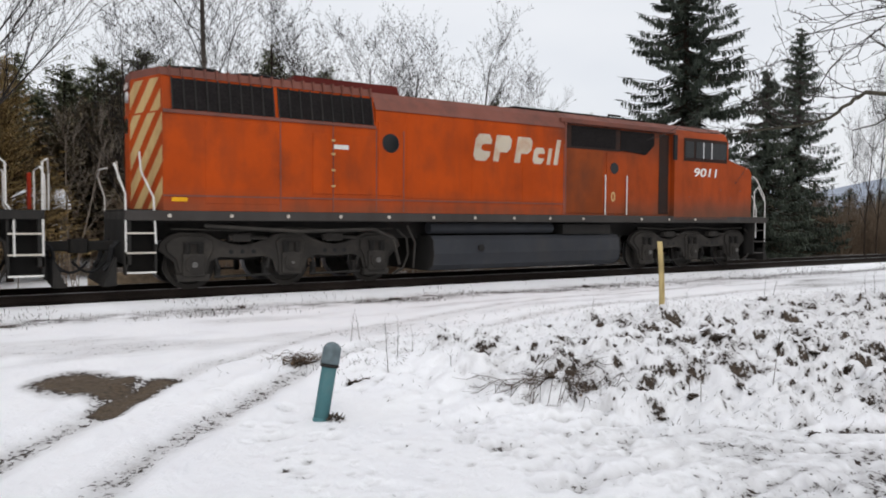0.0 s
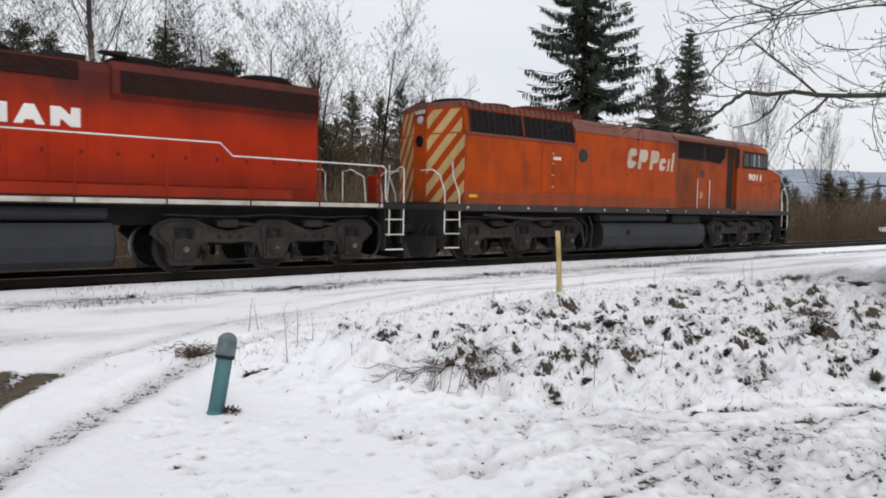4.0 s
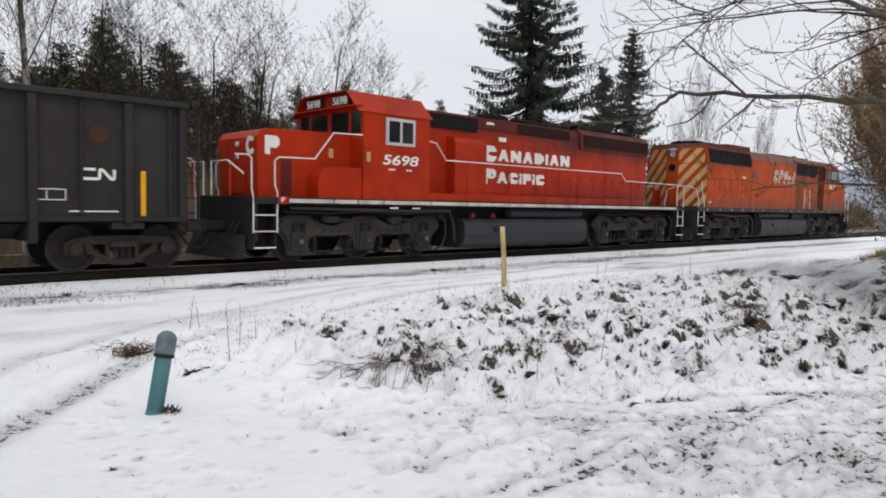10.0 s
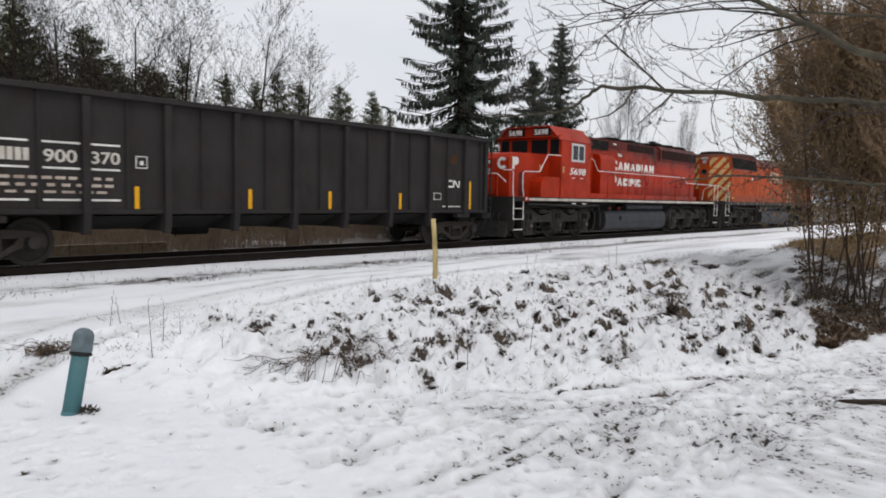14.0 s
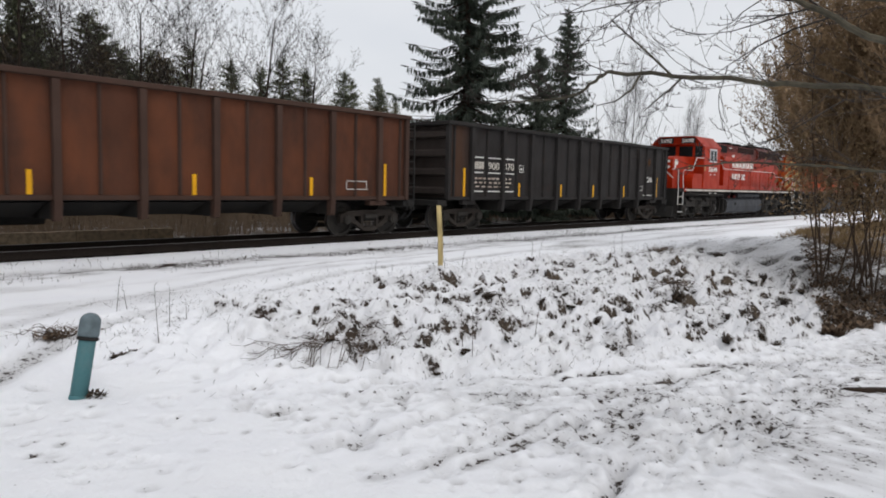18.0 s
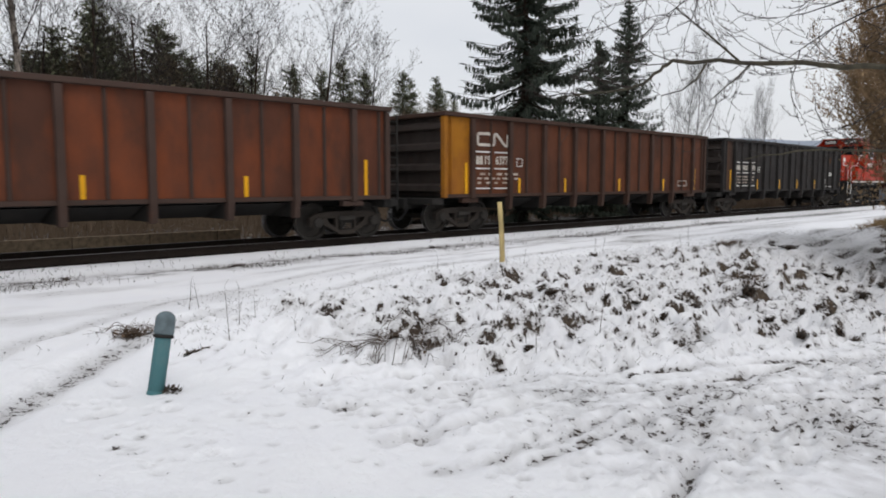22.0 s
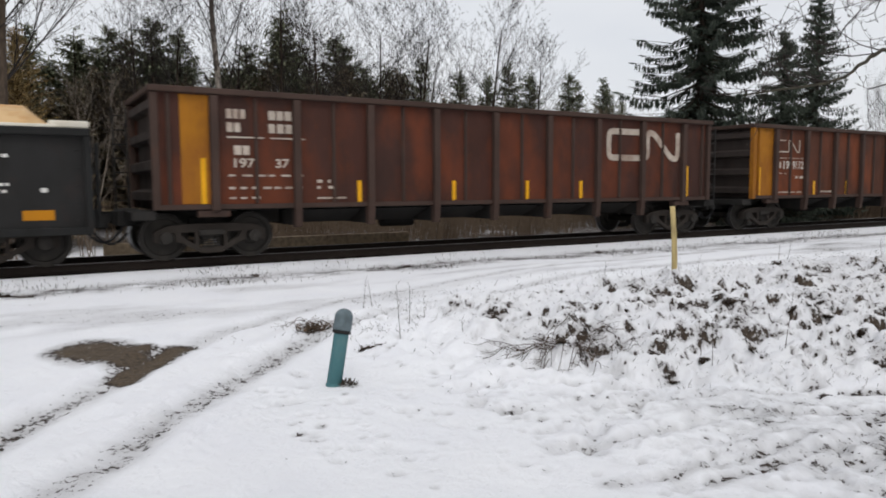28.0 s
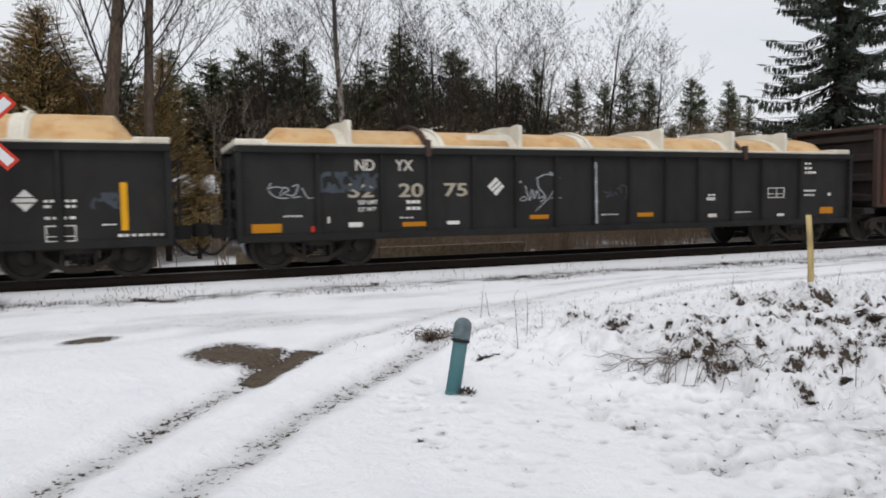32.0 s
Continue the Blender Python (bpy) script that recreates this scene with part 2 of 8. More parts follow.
M_grimy = paint("grimy_brown_panel_paint", (0.23, 0.050, 0.012), (0.075, 0.034, 0.022), 0.75, 0.65)
M_tank = paint("grey_tank_paint", (0.040, 0.043, 0.050), (0.066, 0.062, 0.058), 0.5, 0.5)
M_sill = paint("grimy_grey_sill", (0.058, 0.053, 0.050), (0.042, 0.034, 0.029), 0.6, 0.7)
M_grille = simple("black_radiator_grille", (0.016, 0.014, 0.014), 0.7, 25, 0.5, 0.4, 0.01, gloss=0.04)
M_grille_r = simple("sooty_intake_screen", (0.030, 0.015, 0.013), 0.75, 25, 0.4, 0.4, 0.01, gloss=0.04)
M_white = paint("white_marking_paint", (0.78, 0.77, 0.73), (0.35, 0.26, 0.2), 0.4, 0.6, streak=False)
M_worn = paint("worn_white_paint", (0.52, 0.45, 0.38), (0.16, 0.08, 0.05), 0.85, 0.7, 0.4, streak=False)
M_name = paint("worn_cream_name_paint", (0.56, 0.49, 0.39), (0.36, 0.14, 0.05), 0.75, 0.6, streak=False)
M_whitebar = paint("white_rail_paint", (0.74, 0.73, 0.70), (0.3, 0.25, 0.2), 0.35, 0.5)
M_stripe = paint("grimy_white_sill_paint", (0.60, 0.56, 0.50), (0.20, 0.13, 0.09), 0.9, 0.6, 0.25, streak=False)
M_glass, _n, _l, _b = material("dark_cab_glass", 0.06)
_b.inputs["Base Color"].default_value = (0.010, 0.011, 0.012, 1)
_b.inputs["Specular IOR Level"].default_value = 0.28
M_silver = simple("aluminium_frame", (0.55, 0.55, 0.56), 0.4, 20, 0.15, 0.1, 0.002, metal=0.6)
M_silverdirty = simple("worn_steel", (0.13, 0.125, 0.12), 0.55, 20, 0.4, 0.2, 0.003, metal=0.3)
M_black = simple("black_rubber", (0.02, 0.02, 0.021), 0.7, 20, 0.3, 0.2, 0.004, gloss=0.12)
M_yellow = paint("yellow_reflector", (0.80, 0.40, 0.015), (0.4, 0.2, 0.02), 0.3, 0.4)
M_amber = paint("amber_reflector", (0.52, 0.21, 0.01), (0.3, 0.12, 0.02), 0.3, 0.4)
M_cargrey = paint("sooty_grey_car_paint", (0.03526, 0.0328, 0.03198), (0.02296, 0.01804, 0.0164), 0.6, 0.75, 0.10, 0.2, coats=[((0.075, 0.036, 0.020), 0.8, [("X", -6.5, -7.6), ("Z", 0.8, 1.1)])])
M_cargrey_post = paint("sooty_grey_post_paint", (0.0328, 0.03034, 0.02952), (0.02296, 0.01968, 0.01804), 0.5, 0.75, 0.1)
M_brown = paint("brown_car_paint", (0.09936, 0.03864, 0.02208), (0.0368, 0.02392, 0.01932), 0.7, 0.75, 0.25, 0.35, coats=[((0.165, 0.054, 0.023), 0.45, [])])
M_endsoot = paint("sooty_end_paint", (0.050, 0.040, 0.036), (0.024, 0.020, 0.018), 0.7, 0.8, 0.15)
M_frame = paint("dusty_cast_frame", (0.036, 0.030, 0.026), (0.064, 0.054, 0.045), 0.6, 0.85, streak=False)
M_dull = paint("dull_white_marking_paint", (0.58, 0.54, 0.48), (0.25, 0.15, 0.1), 0.5, 0.6, streak=False)
M_brown_post = paint("brown_post_paint", (0.066, 0.039, 0.030), (0.036, 0.028, 0.024), 0.5, 0.75, 0.2)
M_rust = paint("rusty_orange_car_paint", (0.1101, 0.03956, 0.02236), (0.03784, 0.02666, 0.02236), 0.9, 0.75, 0.3, 0.4, coats=[((0.20, 0.054, 0.021), 0.65, [])])
M_rust_post = paint("sooty_rust_post_paint", (0.068, 0.044, 0.036), (0.040, 0.032, 0.028), 0.5, 0.8, 0.25)
M_maroon = paint("rusty_maroon_car_paint", (0.07176, 0.02964, 0.02184), (0.03432, 0.02418, 0.02106), 0.7, 0.75, 0.35, 0.45, coats=[((0.18, 0.046, 0.018), 0.55, [])])
M_ochre = paint("ochre_end_panel_paint", (0.36, 0.145, 0.014), (0.15, 0.060, 0.022), 0.85, 0.6, 0.3, coats=[((0.21, 0.070, 0.02), 0.5, [])])
M_slate = paint("slate_grey_car_paint", (0.0270, 0.0265, 0.0260), (0.0155, 0.0142, 0.0125), 0.5, 0.65, 0.06, 0.15)
M_slate_post = paint("slate_grey_post_paint", (0.0205, 0.0208, 0.0205), (0.0130, 0.0120, 0.0105), 0.5, 0.65, 0.06)
M_cover = paint("weathered_fibreglass_cover", (0.666, 0.45, 0.234), (0.45, 0.198, 0.045), 0.9, 0.5, streak=False)
M_coverwhite = paint("cream_cover_rib", (0.78, 0.74, 0.64), (0.45, 0.36, 0.25), 0.4, 0.5, streak=False)
M_spruce = foliage("spruce_needles", (0.021, 0.031, 0.023), (0.074, 0.092, 0.062))
M_fir = foliage("fir_needles", (0.072, 0.087, 0.053), (0.275, 0.29, 0.175))
M_larch = foliage("yellowed_cedar_foliage", (0.21, 0.145, 0.055), (0.52, 0.36, 0.15))
M_brownfir = foliage("browned_fir_needles", (0.090, 0.077, 0.047), (0.30, 0.24, 0.15))
M_roundel = paint("faded_roundel_paint", (0.075, 0.034, 0.014), (0.03, 0.022, 0.018), 0.6, 0.75, streak=False)
M_bramble = simple("dark_bramble_stems", (0.095, 0.066, 0.046), 0.9, 8, 0.4, 0.2, 0.005, random=0.4)
M_bark = simple("dark_bark", (0.040, 0.027, 0.019), 0.95, 14, 0.5, 0.8, 0.02, stretch=(1, 1, 0.3))
M_twig = simple("grey_brown_twigs", (0.042, 0.034, 0.030), 0.9, 10, 0.4, 0.2, 0.005, random=0.3)
M_birch = simple("pale_bark", (0.24, 0.2, 0.165), 0.9, 8, 0.4, 0.4, 0.01, stretch=(1, 1, 0.4))
def birch_bark():
    """Pale mottled bark that turns dark in the upper stem."""
    m, n, l, b = material("mottled_birch_bark", 0.9)
    co = coord_of(n)
    pale = ramp(n, l, noise_node(n, l, co, 9, 5, (1, 1, 0.4)), (0.3, (0.16, 0.135, 0.11)), (0.7, (0.36, 0.32, 0.28)))
    scar = ramp(n, l, noise_node(n, l, co, 4.0, 6, (1, 1, 0.8)), (0.48, (0.0,)), (0.58, (0.9,)))
    base = blend(n, l, scar, pale, (0.04, 0.032, 0.026))
    base = blend(n, l, reach(n, l, co, "Z", 6.5, 9.5), base, (0.050, 0.040, 0.033))
    l.new(base, b.inputs["Base Color"])
    bump(n, l, b, noise_node(n, l, co, 14, 5), 0.5, 0.01)
    return m


M_birchstem = birch_bark()
M_thicket = simple("tan_brown_twigs", (0.25, 0.165, 0.095), 0.9, 8, 0.35, 0.2, 0.005, random=0.3)
M_thicketstem = simple("dark_brown_stems", (0.060, 0.040, 0.028), 0.9, 8, 0.4, 0.3, 0.005, random=0.3)
M_moss = simple("mossy_bark", (0.07, 0.062, 0.044), 0.95, 18, 0.5, 0.6, 0.006)
M_brush = simple("brown_brush_stems", (0.20, 0.145, 0.10), 0.9, 8, 0.4, 0.2, 0.005, random=0.4)
M_deadfoliage = foliage("brown_hanging_leaves", (0.10, 0.082, 0.048), (0.29, 0.225, 0.13))
M_tangrass = foliage("tan_dry_grass", (0.10, 0.064, 0.028), (0.28, 0.185, 0.085))
M_litter = foliage("brown_leaf_litter", (0.040, 0.026, 0.017), (0.15, 0.094, 0.052))
M_thicketleaf = foliage("brown_thicket_leaves", (0.10, 0.064, 0.032), (0.30, 0.20, 0.10))
M_cottonbark = simple("brown_furrowed_bark", (0.095, 0.070, 0.052), 0.95, 14, 0.5, 0.8, 0.02, stretch=(1, 1, 0.3))
M_drygrass = foliage("dry_grass", (0.018, 0.013, 0.010), (0.080, 0.054, 0.034))
M_pipe = paint("teal_pipe_paint", (0.075, 0.180, 0.195), (0.17, 0.205, 0.205), 0.9, 0.6)
M_pipecap = simple("grey_pipe_cap", (0.115, 0.15, 0.165), 0.6, 12, 0.3, 0.2, 0.004)
M_stake = simple("yellowed_wood", (0.50, 0.39, 0.18), 0.85, 9, 0.5, 0.4, 0.006, stretch=(1, 1, 0.2))
M_soil = simple("bare_soil", (0.034, 0.024, 0.017), 0.95, 22, 0.6, 0.9, 0.03, gloss=0.05)
M_concrete = simple("stained_concrete", (0.27, 0.205, 0.135), 0.9, 8, 0.4, 0.4, 0.01)
M_signred = paint("red_sign_sheeting", (0.62, 0.05, 0.03), (0.3, 0.05, 0.03), 0.2, 0.5)
M_signwhite = paint("white_sign_sheeting", (0.72, 0.74, 0.76), (0.5, 0.5, 0.5), 0.2, 0.5)
# distance haze is put into the hills' base colour
M_hill = simple("hill_with_haze_colour", (0.30, 0.335, 0.40), 1.0, 0.02, 0.15, 0.0, 0.1)
M_housewall = simple("grey_siding", (0.11, 0.10, 0.095), 0.85, 6, 0.2, 0.2, 0.01)


# ---- building blocks ----
def part(name, bm, mat, parent=None, label="", smooth=False):
    me = bpy.data.meshes.new(name)
    bm.normal_update()
    bm.to_mesh(me)
    bm.free()
    me.materials.append(mat)
    if smooth:
        me.polygons.foreach_set("use_smooth", [True] * len(me.polygons))
    ob = new(name, me)
    ob.parent = parent
    return tagged(ob, label)


def group_at(name, m, label, category, group=""):
    ob = new(name)
    ob.matrix_basis = m
    return tagged(ob, label, category, group)


def box(bm, x0, x1, y0, y1, z0, z1, bevel=0.0):
    vs = bmesh.ops.create_cube(bm, size=1)["verts"]
    for v in vs:
        v.co = Vector((x0 + (v.co.x + 0.5) * (x1 - x0), y0 + (v.co.y + 0.5) * (y1 - y0), z0 + (v.co.z + 0.5) * (z1 - z0)))
    if bevel:
        es = list({e for v in vs for e in v.link_edges})
        bmesh.ops.bevel(bm, geom=es, offset=bevel, segments=2, affect="EDGES", profile=0.5)
    return bm


def boxes(*rows, bevel=0.0):
    bm = bmesh.new()
    for r in rows:
        box(bm, *r, bevel=bevel)
    return bm


def prism(bm, outline, axis, a, b):
    """An outline in the plane across the axis, drawn out from a to b. Axis x takes (y, z), y takes (x, z), z takes (x, y)."""
    def at(p, q):
        return {"x": (q, p[0], p[1]), "y": (p[0], q, p[1]), "z": (p[0], p[1], q)}[axis]
    lo = [bm.verts.new(at(p, a)) for p in outline]
    hi = [bm.verts.new(at(p, b)) for p in outline]
    k = len(outline)
    fs = [bm.faces.new(lo), bm.faces.new(hi)]
    for i in range(k):
        fs.append(bm.faces.new((lo[i], lo[(i + 1) % k], hi[(i + 1) % k], hi[i])))
    bmesh.ops.recalc_face_normals(bm, faces=fs)
    return bm


def cyl(bm, p, q, r, seg=10, r2=None):
    p, q = Vector(p), Vector(q)
    d = (q - p).normalized()
    u = d.orthogonal().normalized()
    w = d.cross(u)
    r2 = r if r2 is None else r2
    rings = []
    for c, rr in ((p, r), (q, r2)):
        rings.append([bm.verts.new(c + (u * math.cos(2 * math.pi * i / seg) + w * math.sin(2 * math.pi * i / seg)) * rr) for i in range(seg)])
    for i in range(seg):
        j = (i + 1) % seg
        bm.faces.new((rings[0][i], rings[0][j], rings[1][j], rings[1][i]))
    if r > 0.004:
        bm.faces.new(rings[0][::-1])
        bm.faces.new(rings[1])
    return bm


def tube(bm, pts, r, seg=6):
    """A bent round bar in one piece."""
    pts = [Vector(p) for p in pts]
    rings, u = [], None
    for i, c in enumerate(pts):
        d = (pts[min(i + 1, len(pts) - 1)] - pts[max(i - 1, 0)]).normalized()
        u = d.orthogonal().normalized() if u is None else (u - d * u.dot(d)).normalized()
        w = d.cross(u)
        rings.append([bm.verts.new(c + (u * math.cos(2 * math.pi * k / seg) + w * math.sin(2 * math.pi * k / seg)) * r) for k in range(seg)])
    for p, q in zip(rings, rings[1:]):
        for k in range(seg):
            j = (k + 1) % seg
            bm.faces.new((p[k], p[j], q[j], q[k]))
    bm.faces.new(rings[0][::-1])
    bm.faces.new(rings[-1])
    return bm


def lathe(bm, profile, seg=20, at=(0, 0, 0), axis="z"):
    """A turned shape from (radius, height) pairs."""
    rings = []
    for r, h in profile:
        ring = []
        for i in range(seg):
            a = 2 * math.pi * i / seg
            c, s_ = math.cos(a) * r, math.sin(a) * r
            ring.append(bm.verts.new(Vector(at) + Vector((c, s_, h) if axis == "z" else (c, h, s_))))
        rings.append(ring)
    for a, b in zip(rings, rings[1:]):
        for i in range(seg):
            j = (i + 1) % seg
            bm.faces.new((a[i], a[j], b[j], b[i]))
    bm.faces.new(rings[0])
    bm.faces.new(rings[-1])
    bmesh.ops.recalc_face_normals(bm, faces=bm.faces[:])
    return bm


def lettering(text, height, mat, parent, x, y, z, width=None, slant=0.0, name="lettering", turn=(90, 0, 0)):
    """Painted characters, standing upright on a side; x is their left edge, z their foot."""
    cu = bpy.data.curves.new("letters", "FONT")
    cu.body, cu.size, cu.extrude, cu.shear, cu.offset = text, 1.0, 0.002, slant, 0.018
    ob = bpy.data.objects.new("letters", cu)
    scene.collection.objects.link(ob)
    me = bpy.data.meshes.new_from_object(ob.evaluated_get(bpy.context.evaluated_depsgraph_get()))
    bpy.data.objects.remove(ob)
    co = np.array([v.co for v in me.vertices])
    lo, hi = co.min(0), co.max(0)
    k = height / (hi[1] - lo[1])
    kx = k if width is None else width / (hi[0] - lo[0])
    for v in me.vertices:
        v.co = Vector(((v.co.x - lo[0]) * kx, (v.co.y - lo[1]) * k, v.co.z))
    me.name = name
    me.materials.clear()
    me.materials.append(mat)
    ob = new(name, me)
    ob.parent = parent
    ob.matrix_basis = pose(x, y, z, *turn)
    return ob


def bars(rows, y, mat, parent, name="marking", label=""):
    """Flat painted bars on the near side: rows of x0, x1, z0, z1."""
    if name in ("reflector", "stencil_line", "stencil_mark", "data_plate", "small_stencil", "stencil_box"):
        for x0, x1, z0, z1 in rows:
            part(name, boxes((x0, x1, y - 0.006, y, z0, z1)), mat, parent, label)
        return None
    bm = bmesh.new()
    for x0, x1, z0, z1 in rows:
        box(bm, x0, x1, y - 0.006, y, z0, z1)
    return part(name, bm, mat, parent, label)


# ---- the ground ----
YT = 16.2      # the track's centre line
RAIL = 0.20    # rail top


def smooth(a, b, v):
    k = np.clip((v - a) / (b - a), 0, 1)
    return k * k * (3 - 2 * k)


def toe(x):
    return np.interp(x, [-60, 0.5, 2.2, 4.6, 7.1, 11.3, 20, 60], [6.0, 6.0, 5.6, 5.0, 3.5, 2.7, 1.8, 0.5])


def crest(x):
    return np.interp(x, [-60, 2.0, 5.8, 8.5, 15, 25, 60], [8.5, 7.8, 7.3, 7.2, 6.6, 6.2, 5.5])


def along(x, y, pts):
    """The distance from a bent line."""
    d = np.full(np.shape(x), 1e9)
    for (x0, y0), (x1, y1) in zip(pts, pts[1:]):
        vx, vy = x1 - x0, y1 - y0
        k = np.clip(((x - x0) * vx + (y - y0) * vy) / (vx * vx + vy * vy), 0, 1)
        d = np.minimum(d, np.hypot(x - x0 - k * vx, y - y0 - k * vy))
    return d


def wobble(x, y, s, seed):
    r = np.random.RandomState(seed)
    out = np.zeros(np.shape(x))
    for i in range(7):
        a, p, q = r.uniform(0, 6.28), r.uniform(0, 6.28), r.uniform(0.6, 1.8)
        out += np.sin((x * math.cos(a) + y * math.sin(a)) * q * s + p + 1.3 * np.sin((y * math.cos(a) - x * math.sin(a)) * s * 0.7 * q + i))
    return out / 7


def lattice(x, y, seed):
    """Smooth random heights between whole numbers, 0 to 1."""
    table = np.random.RandomState(seed).rand(97, 89)
    xi, yi = np.floor(x).astype(int), np.floor(y).astype(int)
    u, v = x - xi, y - yi
    u, v = u * u * (3 - 2 * u), v * v * (3 - 2 * v)
    def at(i, j):
        return table[(xi + i) % 97, (yi + j) % 89]
    return (at(0, 0) * (1 - u) + at(1, 0) * u) * (1 - v) + (at(0, 1) * (1 - u) + at(1, 1) * u) * v


def crumbs(x, y, s, seed, layers=4):
    """Broken, cloudy variation from -1 to 1; s is the count of lumps to the metre."""
    x, y = np.asarray(x, float), np.asarray(y, float)
    out, k, a = 0.0, s, 1.0
    for i in range(layers):
        c, d = math.cos(0.7 * i + seed), math.sin(0.7 * i + seed)
        out = out + a * (lattice((x * c + y * d) * k, (y * c - x * d) * k, seed + i) - 0.5)
        k, a = k * 2.1, a * 0.55
    return out * 1.7


RUT_A = [(-26, -60), (-9.5, -16), (-4.4, -4.0), (-2.6, 0.5), (-1.3, 3.7), (-0.75, 4.6), (-0.37, 5.2), (0.0, 5.85), (0.42, 6.35), (1.1, 7.2), (2.0, 8.3), (4.0, 9.6), (9, 10.6), (30, 11)]
RUT_B = [(-24.6, -60), (-8.1, -16), (-3.0, -4.0), (-1.3, 0.5), (-0.4, 3.4), (0.05, 4.24), (0.3, 4.6), (0.76, 5.26), (1.37, 6.0), (2.07, 6.75), (2.9, 7.6), (4.6, 8.4), (9, 9.2), (30, 9.6)]
TRAILS = [[(2.9, 3.0), (3.84, 2.93), (4.31, 2.98), (4.86, 3.04), (5.6, 2.9), (7.0, 2.3), (9.5, 1.3)], [(3.5, 2.75), (4.53, 2.83), (5.0, 2.82), (5.58, 2.7), (7.0, 2.0), (9.0, 0.9)], [(3.3, 3.6), (4.25, 3.58), (4.73, 3.62), (5.34, 3.53), (5.89, 3.26), (6.68, 3.03), (8.2, 2.7), (12, 1.5)], [(3.2, 1.7), (5.0, 2.3), (7.0, 1.7), (9, 0.2)], [(4.4, 4.25), (5.6, 4.1), (6.7, 3.5), (8.5, 2.75), (12, 1.6)]]


def height(x, y):
    """The lie of the land: a low bank on the far side of the lower road, level ground by the track."""
    x, y = np.asarray(x, float), np.asarray(y, float)
    road = -0.02 - 0.045 * np.clip(x - 1.0, 0, 16) - 0.02 * np.clip(-y, 0, 30)
    bench = 0.02 + 0.17 * smooth(4.5, 8.5, x) * (1 - smooth(9.5, 13, y)) - 0.1 * smooth(12.5, 14.0, y) + 0.115 * smooth(14.1, 14.85 + 0.09 * wobble(x, y, 2.3, 91), y) - 0.3 * smooth(15.05, 15.5, y)
    k = smooth(toe(x), crest(x), y)
    z = road + (bench - road) * k
    z = z + 0.08 * k * (1 - k) * 4 * wobble(x, y, 2.2, 3) * smooth(3, 6, x)
    back = smooth(YT + 2.5, YT + 6, y)
    z = z - 0.15 * back + 0.12 * back * wobble(x, y, 0.4, 5) + smooth(60, 160, y) * 3.0
    near = 1 - 0.8 * smooth(14.0, 15.0, y)
    z = z + near * (0.035 * wobble(x, y, 1.1, 7) + 0.02 * wobble(x, y, 3.4, 8) + 0.010 * wobble(x, y, 9, 9))
    rough_bank = smooth(2.5, 5, x) * smooth(-0.6, 0.5, y - toe(x)) * (1 - smooth(0.2, 1.4, y - crest(x)))
    z = z + rough_bank * (0.24 * np.abs(wobble(x + 0.5 * y, y * 1.5, 3.6, 10)) + 0.19 * np.abs(wobble(x + 0.5 * y, y * 1.4, 8.0, 15)) + 0.10 * crumbs(x, y * 1.3, 3.2, 11, 5)) + 0.006 * near * crumbs(x, y, 5.0, 19, 3)
    for line in (RUT_A, RUT_B):
        d = along(x + 0.05 * wobble(x, y, 3, 12), y, line)
        fade = 1 - 0.75 * smooth(7.5, 9.5, y)
        z = z - fade * (0.060 * np.exp(-(d / 0.21) ** 2) * (0.75 + 0.5 * crumbs(x, y, 4.0, 23, 3)) - 0.03 * np.exp(-((d - 0.33) / 0.12) ** 2))
    for i, line in enumerate(TRAILS):
        d = along(x + 0.06 * wobble(x, y, 4, 20 + i), y, line)
        z = z - (0.058 * np.exp(-(d / 0.07) ** 2) - 0.020 * np.exp(-((d - 0.16) / 0.07) ** 2)) * (0.6 + 0.8 * crumbs(x, y, 2.0, 30 + i, 3))
    return z


